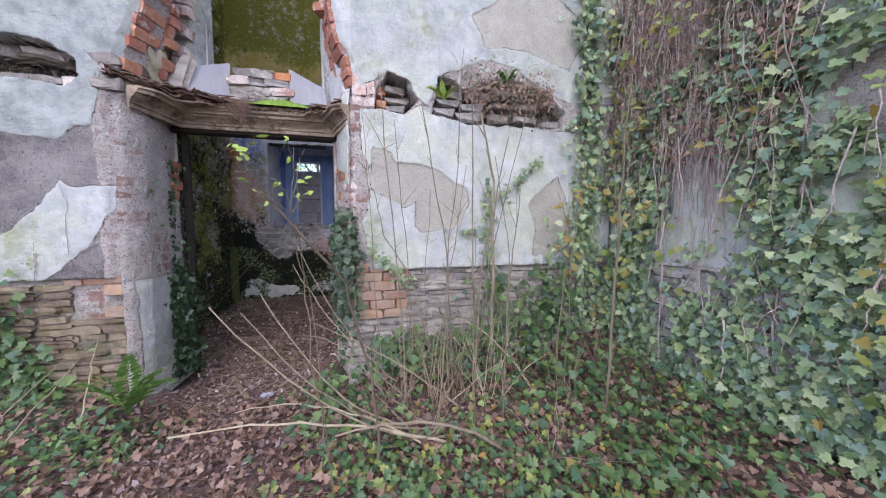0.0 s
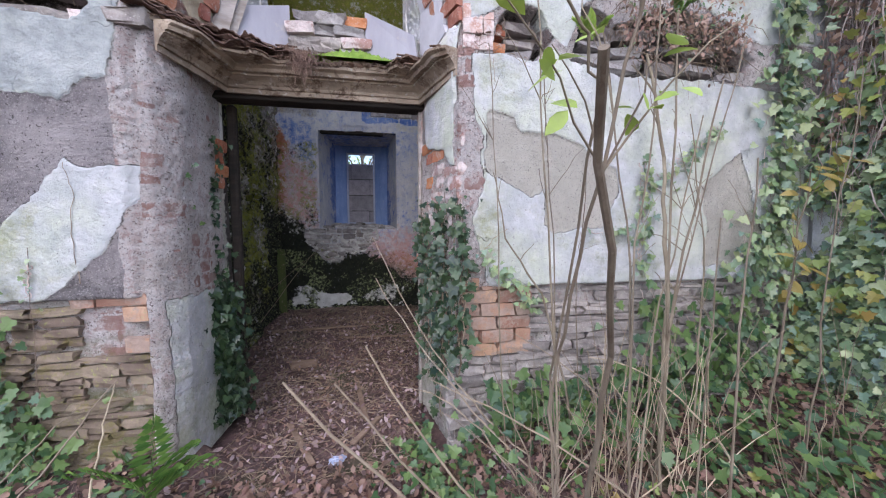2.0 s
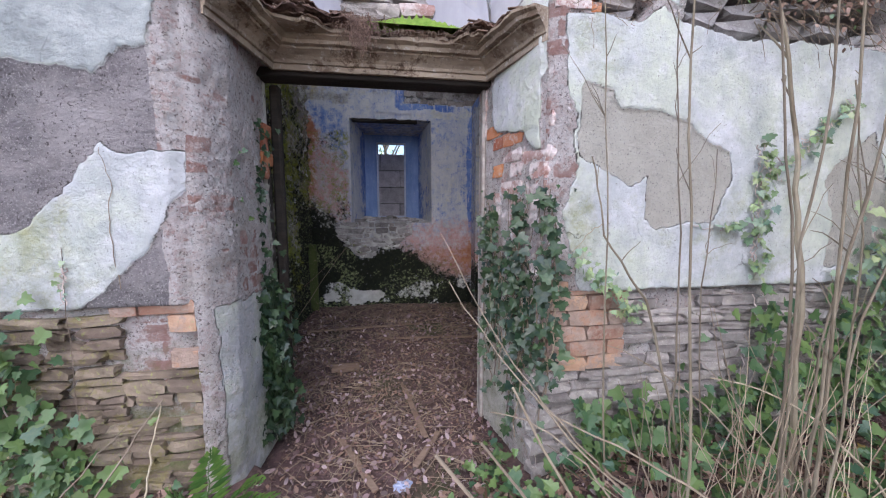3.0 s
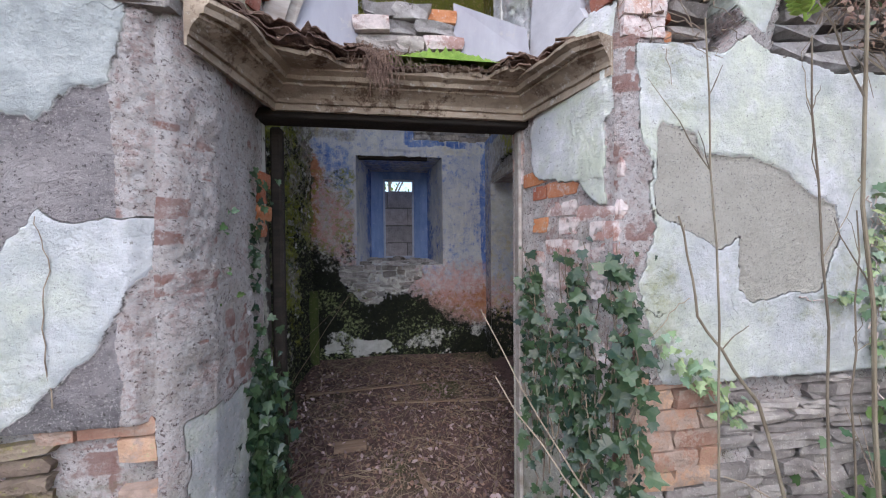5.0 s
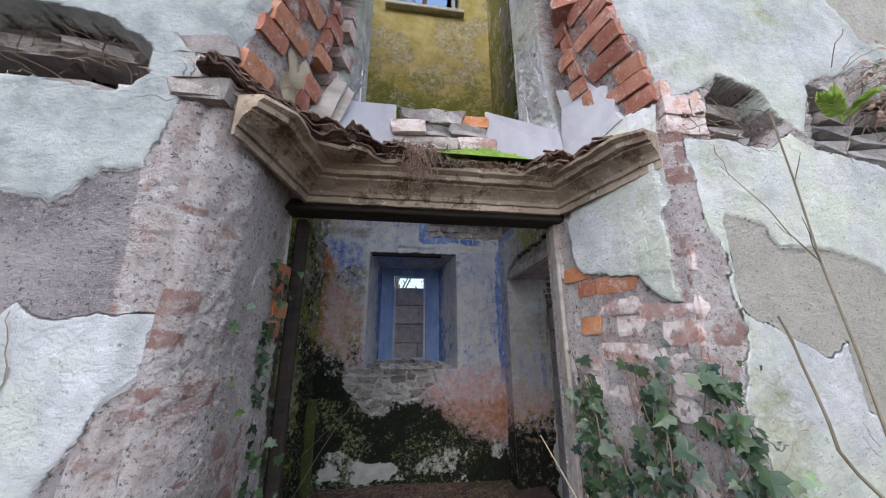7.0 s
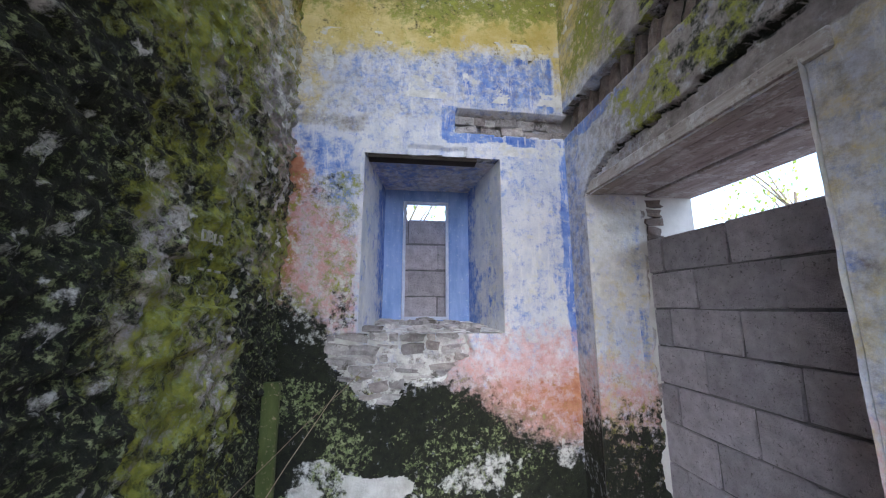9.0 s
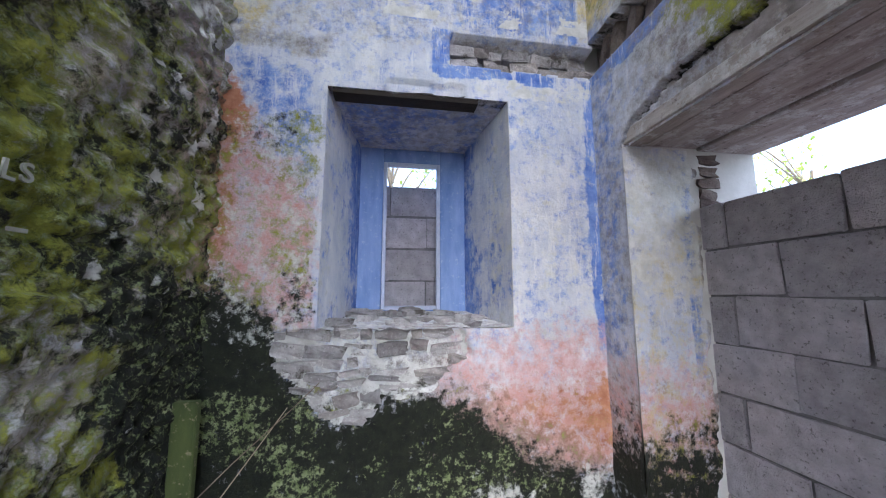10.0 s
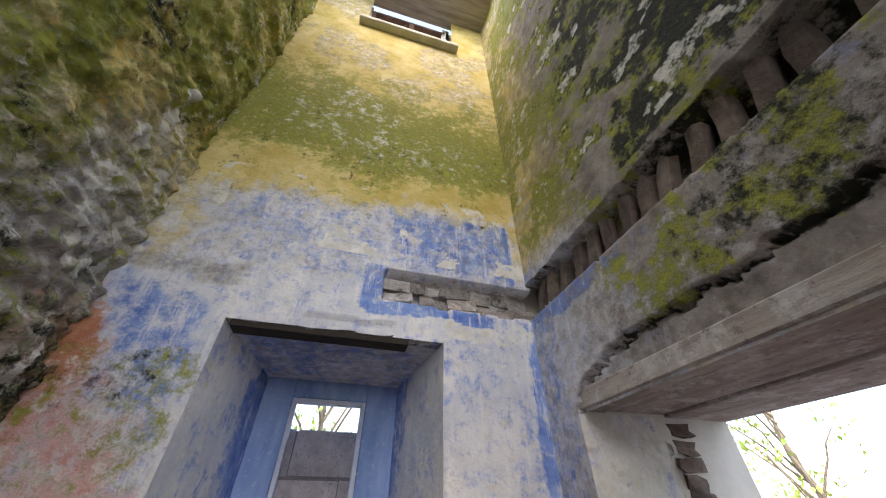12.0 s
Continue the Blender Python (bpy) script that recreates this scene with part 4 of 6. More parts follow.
WX = 2.42


def wing_coats(y, z):
    n = fbm(y * 1.6, z * 1.6, 171)
    pl = ((n > 0.40) & (z > 0.9)) | ((y > 1.2) & (z > 0.9) & (z < 1.95))
    return {"plaster": pl * 1.0, "sand": 0 * y, "render": 0 * y, "brickish": 0.2 + 0 * y, "stain": 0 * y, "moss": 0.3 * sstep(1.4, 0.3, z), "dark": 0.2 * sstep(0.6, 0.1, z)}


relief("render_face", lambda y, z, d: (WX + d, y, z), np.arange(-3, FY + 0.02, 0.03), np.arange(-0.1, 3.46, 0.03), lambda y, z: z < 99,
       lambda y, z: 0.03 * (fbm(y * 8, z * 8, 172) - 0.5), wing_coats, M_FACADE, wall_wing)
solid("core", [(WX + 0.04, WX + 0.55, -3, FY + 0.3, -0.1, 3.45)], M_PALE, wall_wing)

# ---- ground: one sheet, fine near the walk
def ground_z(x, y):
    near = np.exp(-((x * 0.3) ** 2 + ((y - 2) * 0.25) ** 2))
    z = -0.13 + 0.05 * (fbm(x * 1.3, y * 1.3, 181) - 0.5) + 0.035 * (fbm(x * 6, y * 6, 182) - 0.5) * near
    room = sstep(3.5, 5.6, y) * (np.abs(x + 0.7) < 1.3)
    z = z + 0.20 * room + 0.16 * sstep(2.0, 2.74, y) * sstep(-1.25, -1.6, x) * (y < 3) + 0.16 * sstep(-0.15, 0.3, x) * sstep(1.6, 2.74, y) * (y < 3)
    z = z + 0.16 * sstep(1.5, 2.4, x) * (y < 2.8)
    return z


gx = np.concatenate((-np.geomspace(500, 3.2, 26), np.arange(-3.1, 3.1, 0.03), np.geomspace(3.2, 500, 26)))
gy = np.concatenate((-np.geomspace(500, 1.7, 26), np.arange(-1.6, 6.0, 0.03), np.geomspace(6.1, 500, 26)))
ground = relief("ground", lambda x, y, d: (x, y, d), gx, gy, lambda x, y: x < 1e9, ground_z, lambda x, y: {}, M_SOIL)
tagged(ground, "brown leaf-mould earth strewn with twigs and fallen leaves", "ground", kind="structure")


def at_ground(x, y):
    return float(ground_z(np.array([x]), np.array([y]))[0])


# ---- timber lintel, cornice and broken soffit of the entrance recess
entrance_lintel = tagged(new("entrance_lintel"), "weathered timber lintel beam across the entrance", "lintel")
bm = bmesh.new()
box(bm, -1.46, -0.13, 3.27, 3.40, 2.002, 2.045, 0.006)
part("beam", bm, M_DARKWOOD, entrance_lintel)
bm = bmesh.new()
box(bm, -1.37, -0.16, 3.255, 3.30, 2.03, 2.085, 0.004)
part("casing", bm, M_WOOD, entrance_lintel)

PROFILE = [(0.0, 2.025), (0.018, 2.025), (0.018, 2.054), (0.030, 2.057), (0.034, 2.072), (0.050, 2.088), (0.078, 2.106), (0.090, 2.111), (0.090, 2.121), (0.118, 2.124), (0.124, 2.142), (0.150, 2.152), (0.150, 2.164), (0.0, 2.164)]
PATH = [(-1.455, 2.765), (-1.365, 3.262), (-0.165, 3.262), (-0.025, 2.765)]


def cornice(profile, path):
    bm = bmesh.new()
    rings = []
    full = []
    for a, b in zip(path, path[1:]):
        m = max(2, int((Vector(b) - Vector(a)).length / 0.022))
        full += [tuple(Vector(a).lerp(Vector(b), i / m)) for i in range(m)]
    path = full + [path[-1]]
    n = len(path)
    for k, (x, y) in enumerate(path):
        chip = 1 - 0.10 * float(fbm(np.array([k * 0.33]), np.array([4.0]), 197)[0]) - 0.35 * max(0.0, float(vnoise(np.array([k * 0.21]), np.array([9.0]), 198)[0]) - 0.8)
        chip *= min(1.0, 0.55 + 0.12 * min(k, n - 1 - k))
        dirs = []
        if k > 0:
            dirs.append((Vector((x, y)) - Vector(path[k - 1])).normalized())
        if k < n - 1:
            dirs.append((Vector(path[k + 1]) - Vector((x, y))).normalized())
        norms = [Vector((d.y, -d.x)) for d in dirs]
        m = sum(norms, Vector((0, 0))).normalized()
        s = 1 / max(m.dot(norms[0]), 0.3)
        rings.append([bm.verts.new((x + m.x * o * s * chip, y + m.y * o * s * chip, z + (0.006 * (float(vnoise(np.array([k * 0.5]), np.array([z * 90]), 199)[0]) - 0.5) if o > 0.01 else 0))) for o, z in profile])
    for a, b in zip(rings, rings[1:]):
        for i in range(len(profile)):
            j = (i + 1) % len(profile)
            bm.faces.new((a[i], a[j], b[j], b[i]))
    bm.faces.new(rings[0]), bm.faces.new(rings[-1][::-1])
    return bm


entrance_cornice = part("entrance_cornice", cornice(PROFILE, PATH), M_CORNICE)
tagged(entrance_cornice, "stained moulded plaster cornice round the entrance recess", "cornice")


def soffit_edge(x):
    c = np.clip(1 - ((x + 0.72) / 0.80) ** 2, 0, 1) ** 0.75
    return 2.70 + 0.44 * c + 0.10 * (fbm(x * 9, x * 0 + 2, 191) - 0.5) * 2


def slab(name, z, thick, edge, material, parent=None):
    xs, ys = np.arange(-1.50, 0.07, 0.015), np.linspace(0, 1, 14)
    v, f = [], []
    for x in xs:
        e = float(edge(np.array([x]))[0])
        for t in ys:
            y = e + (3.34 - e) * t
            w = 0.02 * (float(fbm(np.array([x * 9]), np.array([y * 9]), 195)[0]) - 0.5)
            v.append((x, y, z + w)), v.append((x, y, z + thick + w * 1.5))
    n = len(ys)
    for i in range(len(xs) - 1):
        for j in range(n - 1):
            a, b = (i * n + j) * 2, ((i + 1) * n + j) * 2
            f.append((a, a + 2, b + 2, b)), f.append((a + 1, b + 1, b + 3, a + 3))
        a, b = i * n * 2, (i + 1) * n * 2
        f.append((a, b, b + 1, a + 1))
    return mesh_ob(name, v, f, material, parent)


broken_soffit = tagged(new("broken_soffit"), "collapsed soffit with rotten laths above the entrance", "soffit")
slab("plaster_layer", 2.162, 0.018, soffit_edge, M_CORNICE, broken_soffit)
slab("lath_layer", 2.186, 0.040, lambda x: soffit_edge(x) + 0.03 + 0.05 * (fbm(x * 30, x * 0 + 5, 193) - 0.5), M_ROT, broken_soffit)


def ragged_layer(z, x0, x1, reach, thick, seed):
    """One crumbling layer of rotten lath and board along the broken edge: a strip with frayed borders, both sides and edges."""
    xs = np.arange(x0, x1, 0.009)
    front = soffit_edge(xs) - reach * (0.25 + 0.9 * fbm(xs * 16, xs * 0 + seed, seed)) - 0.03 * (fbm(xs * 38, xs * 0, seed + 1) - 0.5)
    rear = soffit_edge(xs) + 0.05 + 0.07 * fbm(xs * 10, xs * 0 + 3, seed + 2)
    fade = np.minimum(1, np.minimum(xs - x0, x1 - xs) / 0.06)
    front = rear + (front - rear) * fade
    v, f = [], []
    cols = 7
    for x, a, b in zip(xs, front, rear):
        for j in range(cols):
            y = a + (b - a) * j / (cols - 1)
            w = 0.022 * (noise.noise(Vector((x * 9, y * 40, seed))) + 0.2 * noise.noise(Vector((x * 50, y * 90, seed + 5)))) - 0.05 * (1 - j / (cols - 1)) * max(0.0, noise.noise(Vector((x * 6, seed, 2.0))))
            v += [(x, y, z + w), (x, y, z + w + thick * (0.6 + 0.5 * noise.noise(Vector((x * 30, y * 30, seed)))))]
    for i in range(len(xs) - 1):
        for j in range(cols - 1):
            a, b = (i * cols + j) * 2, ((i + 1) * cols + j) * 2
            f += [(a, a + 2, b + 2, b), (a + 1, b + 1, b + 3, a + 3)]
        for j in (0, cols - 1):
            a, b = (i * cols + j) * 2, ((i + 1) * cols + j) * 2
            f.append((a, b, b + 1, a + 1))
    return mesh_ob("rotten_layer", v, f, M_ROT, broken_soffit)


for k, (z, x0, x1, reach) in enumerate(((2.188, -1.54, 0.08, 0.030), (2.204, -1.60, -0.80, 0.085), (2.222, -1.58, -0.92, 0.065), (2.240, -1.56, -1.02, 0.060), (2.256, -1.60, -1.16, 0.03),
                                        (2.206, -0.42, 0.12, 0.045), (2.224, -0.34, 0.14, 0.030), (2.240, -0.22, 0.13, 0.035))):
    ragged_layer(z, x0, x1, reach, 0.009, 400 + 7 * k)
rng = random.Random(5)
for k in range(64):
    x = -1.56 + 1.66 * k / 63 + rng.uniform(-0.02, 0.02)
    if -0.92 < x < -0.36:
        continue
    e = float(soffit_edge(np.array([x]))[0])
    bm = bmesh.new()
    lx = rng.uniform(0.05, 0.15)
    slope = float(soffit_edge(np.array([x + 0.05]))[0] - soffit_edge(np.array([x - 0.05]))[0]) / 0.1
    box(bm, -lx / 2, lx / 2, -0.008, 0.008, -0.003, 0.003, 0.001)
    ob = part("lath", bm, M_ROT, broken_soffit)
    ob.matrix_basis = pose(x, e + rng.uniform(-0.005, 0.05), 2.20 + rng.uniform(-0.005, 0.065), rng.uniform(-20, 20), rng.uniform(-6, 6), math.degrees(math.atan(slope)) + rng.uniform(-10, 10))

# ---- window of the room
window_1 = tagged(new("window_1"), "narrow blue-painted window in a deep splayed recess, blocked behind", "window", kind="structure")
gx0, gx1, gz0, gz1, gy0 = -0.945, -0.575, 1.25, 2.285, 6.36
for nm, b in (("surround_board", (-1.18, gx0 - 0.028, gy0, gy0 + 0.05, 1.14, 2.46)), ("surround_board", (gx1 + 0.028, -0.32, gy0, gy0 + 0.05, 1.14, 2.46)),
              ("surround_head", (gx0 - 0.028, gx1 + 0.028, gy0, gy0 + 0.05, gz1 + 0.03, 2.46)), ("surround_foot", (gx0 - 0.028, gx1 + 0.028, gy0, gy0 + 0.05, 1.14, gz0 - 0.03))):
    bm = bmesh.new()
    box(bm, *b, 0.005)
    part(nm, bm, M_BLUEFRAME, window_1)
for b in ((gx0 - 0.026, gx0, gy0 - 0.012, gy0 + 0.03, gz0 - 0.03, gz1 + 0.028), (gx1, gx1 + 0.026, gy0 - 0.012, gy0 + 0.03, gz0 - 0.03, gz1 + 0.028),
          (gx0, gx1, gy0 - 0.012, gy0 + 0.03, gz1, gz1 + 0.028), (gx0, gx1, gy0 - 0.012, gy0 + 0.03, gz0 - 0.03, gz0)):
    bm = bmesh.new()
    box(bm, *b, 0.004)
    part("sash_bar", bm, M_PALEFRAME, window_1)

# ---- concrete block infills


def block_mesh(seed):
    """A unit concrete block, its faces slightly uneven and its arrises barely worn."""
    r = random.Random(seed)
    bm = bmesh.new()
    bmesh.ops.create_cube(bm, size=1)
    bmesh.ops.bevel(bm, geom=list(bm.edges), offset=0.022, segments=1, affect="EDGES")
    for v in bm.verts:
        v.co += Vector((r.uniform(-1, 1), r.uniform(-1, 1), r.uniform(-1, 1))) * 0.014
    me = bpy.data.meshes.new("block")
    bm.to_mesh(me)
    bm.free()
    me.materials.append(M_BLOCK)
    return me


BLOCKS = [block_mesh(77 + k) for k in range(5)]


def block_wall(name, label, along, a0, a1, fixed, thick, top, course, shift=0.0):
    root = tagged(new(name), label, "blockwork", kind="structure")
    bm = bmesh.new()
    rows = int(math.ceil(top / course))
    if along == "y":
        box(bm, fixed + 0.016, fixed + thick - 0.016, a0, a1, 0, top - 0.01)
    else:
        box(bm, a0, a1, fixed + 0.012, fixed + thick - 0.012, 0, top - 0.01)
    part("mortar_bed", bm, M_MORTAR, root)
    r = random.Random(len(name))
    for k in range(rows):
        z1 = top - k * course
        z0 = z1 - course + 0.012
        p = a1 - (0.36 if k % 2 else 0.14) + shift * (1 if k % 2 else 0.6)
        cuts = [a1]
        while p > a0 + 0.03:
            cuts.append(p)
            p -= 0.46 + r.uniform(-0.012, 0.012)
        cuts.append(a0)
        for q1, q0 in zip(cuts, cuts[1:]):
            c, s = ((q0 + q1) / 2, (z0 + z1) / 2), (q1 - q0 - r.uniform(0.006, 0.020), z1 - z0 - r.uniform(-0.005, 0.008))
            ctr, size = ((fixed + thick / 2, c[0], c[1]), (thick, s[0], s[1])) if along == "y" else ((c[0], fixed + thick / 2, c[1]), (s[0], thick, s[1]))
            piece("block", BLOCKS, root, (ctr[0] + r.uniform(-0.007, 0.007), ctr[1], ctr[2]), size, (r.uniform(-0.9, 0.9), r.uniform(-0.6, 0.6), r.uniform(-0.9, 0.9)), r)
    return root


block_wall("blockwork_side", "grey concrete block infill closing the side opening below its head", "y", RO[0], RO[1] + 0.03, 0.76, 0.12, 1.80, 0.24)
block_wall("blockwork_window", "grey concrete block infill behind the narrow window", "x", -1.12, -0.38, 6.50, 0.11, 2.175, 0.25, 0.1)

# ---- added roof strip over the rear of the room, sized to balance its light
roof = tagged(new("roof"), "added roof strip over the rear of the room, shaping its light", "roof", kind="structure")
bm = bmesh.new()
box(bm, -2.4, 1.15, 5.15, 5.78, 7.2, 7.28)
part("roof_boards", bm, M_WOOD, roof)

# ---- timber posts inside the entrance, and the split lintel edge over the room's window
door_frame = tagged(new("door_frame"), "remains of a dark timber door frame inside the entrance", "door frame")
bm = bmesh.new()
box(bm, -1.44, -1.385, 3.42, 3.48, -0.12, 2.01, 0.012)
part("post", bm, M_DARKWOOD, door_frame, "dark timber post with the doorway's shade in its colour")
bm = bmesh.new()
box(bm, -0.178, -0.155, 3.32, 3.38, -0.1, 2.01, 0.005)
part("post", bm, M_WOOD, door_frame, "thin grey weathered post")
bm = bmesh.new()
xs = np.linspace(-1.24, -0.42, 16)
prism(bm, [(float(x), 2.462 + 0.012 * math.sin(x * 23) + 0.012 * random.Random(int(x * 90)).random()) for x in xs] + [(float(x), 2.435) for x in xs[::-1]], BY + 0.004, BY + 0.10)
part("split_lintel_edge", bm, M_DARKWOOD, wall_end)


# ---------------------------------------------------------------- things at the entrance
def board(name, quad, thick, material, parent=None, grooves=0):
    """A thin board on four corners, with shallow battens along it."""
    a, b, c, d = [Vector(q) for q in quad]
    n = (b - a).cross(d - a).normalized() * thick
    bm = bmesh.new()
    lo = [bm.verts.new(p) for p in (a, b, c, d)]
    hi = [bm.verts.new(p + n) for p in (a, b, c, d)]
    bm.faces.new(lo), bm.faces.new(hi[::-1])
    for i in range(4):
        bm.faces.new((lo[i], lo[(i + 1) % 4], hi[(i + 1) % 4], hi[i]))
    ob = part(name, bm, material, parent)
    for k in range(grooves):
        t = 0.30 + 0.14 * k
        bm = bmesh.new()
        p, q = a.lerp(b, t), d.lerp(c, t)
        w = (b - a) * 0.028
        lo = [bm.verts.new(r - n * 0.25) for r in (p, p + w, q + w, q)]
        hi = [bm.verts.new(r + n * 0.5) for r in (p, p + w, q + w, q)]
        bm.faces.new(lo), bm.faces.new(hi[::-1])
        for i in range(4):
            bm.faces.new((lo[i], lo[(i + 1) % 4], hi[(i + 1) % 4], hi[i]))
        part("bead", bm, M_DARKWOOD, ob)
    return ob


window_panel = tagged(new("window_panel"), "grey-white painted panel board hanging loose under the upper opening", "panel", "boards under the upper opening")
board("panel_board", [(-1.27, 3.12, 2.26), (-0.99, 3.27, 2.28), (-0.99, 3.27, 2.575), (-1.26, 3.13, 2.46)], 0.016, M_PANEL, window_panel, 2)
window_panel2 = tagged(new("window_panel"), "grey-white painted panel board with dark beading, leaning on the broken jamb", "panel", "boards under the upper opening")
board("panel_board", [(-0.52, 3.27, 2.28), (-0.20, 3.10, 2.25), (-0.22, 3.10, 2.38), (-0.52, 3.27, 2.585)], 0.016, M_PANEL, window_panel2, 2)
for q in ([(-1.36, 3.05, 2.28), (-1.27, 3.08, 2.27), (-1.20, 3.09, 2.52), (-1.25, 3.08, 2.53)], [(-1.28, 3.10, 2.3), (-1.24, 3.12, 2.3), (-1.17, 3.12, 2.5), (-1.2, 3.11, 2.52)]):
    s = tagged(new("timber_splinter"), "split grey board end leaning in the broken jamb", "board", "splintered boards")
    board("splinter", q, 0.012, M_WOOD, s)

# plaster sheets still clinging to the upper jambs
def flake(name, label, outline, inner, outer, left):
    """A thick plaster sheet on the slanting reveal; outline in parts of the reveal's depth and height."""
    bm = bmesh.new()
    front, back = [], []
    for s, z in outline:
        x = outer(z) + (inner(z) - outer(z)) * s
        off = 0.014 if left else -0.014
        front.append(bm.verts.new((float(x + off), FY + (FIN - FY) * s, z)))
        back.append(bm.verts.new((float(x - off), FY + (FIN - FY) * s, z)))
    bm.faces.new(front), bm.faces.new(back[::-1])
    n = len(front)
    for i in range(n):
        bm.faces.new((front[i], front[(i + 1) % n], back[(i + 1) % n], back[i]))
    return tagged(part(name, bm, M_FLAKE), label, "plaster")


M_FLAKE = simple("loose_white_plaster", (0.44, 0.44, 0.48), (0.62, 0.62, 0.66), 5, 0.9, 0.3)
M_LUMP = simple("crumbling_cream_plaster", (0.30, 0.25, 0.18), (0.52, 0.46, 0.35), 12, 0.95, 0.8, dist=0.02)
_o = [(0.20, 2.30), (0.34, 2.27), (0.52, 2.25), (0.62, 2.30), (0.60, 2.42), (0.56, 2.52), (0.55, 2.62), (0.50, 2.60), (0.47, 2.56), (0.44, 2.585), (0.40, 2.54), (0.33, 2.545), (0.30, 2.50), (0.25, 2.49), (0.26, 2.43), (0.21, 2.40), (0.23, 2.35)]
flake("plaster_sheet", "white plaster sheet clinging to the broken upper jamb", _o, inner_right, edge_right, False)
rng = random.Random(11)
bm = bmesh.new()
bmesh.ops.create_icosphere(bm, subdivisions=3, radius=1)
for v in bm.verts:
    k = 1 + 0.5 * noise.noise(v.co * 2.1) + 0.25 * noise.noise(v.co * 6)
    v.co = Vector((v.co.x * 0.045 * k, v.co.y * 0.10 * k, v.co.z * 0.16 * k))
bm.transform(pose(-1.375, 2.98, 2.42, 12, 0, -10))
tagged(part("plaster_lump", bm, M_LUMP, smooth=True), "crumbling cream plaster lump in the upper jamb", "plaster")

# moss cushion and dangling roots on the broken soffit
bm = bmesh.new()
bmesh.ops.create_grid(bm, x_segments=44, y_segments=12, size=0.5)
for v in bm.verts:
    x, y = v.co.x, v.co.y
    e = max(0, 1 - (2 * x) ** 2) * max(0, 1 - (2 * y) ** 4)
    v.co = Vector((x * 0.54, y * 0.16, 0.055 * e + 0.05 * e * noise.noise(Vector((x * 22, y * 9, 0))) - 0.004))
bm.transform(Matrix.Translation((-0.58, 3.15, 2.212)))
tagged(part("moss_cushion", bm, M_MOSS, smooth=True), "bright green moss cushion on the broken soffit edge", "moss")
root_tuft = tagged(new("root_tuft"), "dry tangled roots hanging from the broken soffit", "roots")
rng = random.Random(3)
bm = bmesh.new()
for k in range(170):
    x = -0.90 + rng.gauss(0, 0.05)
    y = 3.08 + rng.gauss(0, 0.02)
    d = rng.uniform(0.03, 0.21) * math.exp(-abs(x + 0.88) * 9)
    tube(bm, bend((x, y, 2.225), (x + rng.gauss(0.01, 0.03), y - 0.02 + rng.gauss(0, 0.02), 2.215 - d), 0.02, 5, 0.012, rng), 0.0022, 0.0010, 3)
part("root_mass", bm, M_ROT, root_tuft)["kind"] = "stuff"
bm = bmesh.new()
for k in range(80):
    x = rng.uniform(-0.85, -0.35)
    y = 3.09 + rng.gauss(0, 0.012)
    tube(bm, bend((x, y, 2.19), (x + rng.gauss(0, 0.02), y, 2.19 - rng.uniform(0.01, 0.05)), 0, 3, 0.006, rng), 0.0015, 0.0008, 3)
part("fibre_fringe", bm, M_TWIG, root_tuft)["kind"] = "stuff"

# upper window high in the end wall
M_REDWOOD = simple("red_brown_window_timber", (0.10, 0.045, 0.03), (0.20, 0.10, 0.07), 8, 0.7, 0.3, 0, (2, 2, 0.5))
M_SILL = simple("pale_sill", (0.50, 0.47, 0.38), (0.66, 0.62, 0.52), 8, 0.8, 0.3)
window_2 = tagged(new("window_2"), "small latticed window with red-brown frame high in the end wall", "window", kind="structure")
bars = [(-1.20, -1.15, 6.27, 7.1), (-0.19, -0.14, 6.27, 7.1), (-1.15, -0.19, 6.27, 6.33), (-0.70, -0.63, 6.33, 7.1), (-1.15, -0.19, 7.05, 7.1)]
for x0, x1, z0, z1 in bars:
    bm = bmesh.new()
    box(bm, x0, x1, 5.80, 5.87, z0, z1, 0.006)
    part("window_frame", bm, M_REDWOOD, window_2)
bm = bmesh.new()
box(bm, -1.26, -0.08, 5.60, 5.80, 6.20, 6.265, 0.01)
part("window_sill", bm, M_SILL, window_2)
for k in range(-2, 5):
    for s in (1, -1):
        x0 = -1.15 + 0.16 * k
        p, q = (x0, 6.33), (x0 + 0.42 * s, 7.05)
        bm = bmesh.new()
        pts = [(p[0] + (q[0] - p[0]) * t, 5.835, p[1] + (q[1] - p[1]) * t) for t in np.linspace(0, 1, 12)]
        pts = [a for a in pts if -1.15 <= a[0] <= -0.70]
        if len(pts) > 1:
            tube(bm, pts, 0.008, 0.008, 4)
            part("lattice_bar", bm, M_REDWOOD, window_2)
        else:
            bm.free()

# scratched writing on the mossy wall
M_SCRATCH = simple("scratched_pale_stone", (0.26, 0.26, 0.22), (0.42, 0.42, 0.36), 20, 0.95, 0.2)


graffiti = tagged(new("graffiti"), "pale letters scratched into the dark mossy wall", "graffiti")


def writing(text, y, z, size):
    for k, ch in enumerate(text):
        cu = bpy.data.curves.new("letter", "FONT")
        cu.body, cu.size, cu.extrude, cu.offset = ch, size, 0.003, 0.001
        ob = new("letter", cu)
        ob.data.materials.append(M_SCRATCH)
        dg = bpy.context.evaluated_depsgraph_get()
        me = bpy.data.meshes.new_from_object(ob.evaluated_get(dg))
        bpy.data.objects.remove(ob)
        made = new("letter", me)
        made.parent = graffiti
        made.matrix_basis = pose(LX + 0.05, y + k * size * 0.66, z + 0.004 * (k % 2), 90, 3 * (k % 3 - 1), 90)


writing("DBLS", 4.645, 1.585, 0.062)
writing("+", 4.71, 1.515, 0.05)
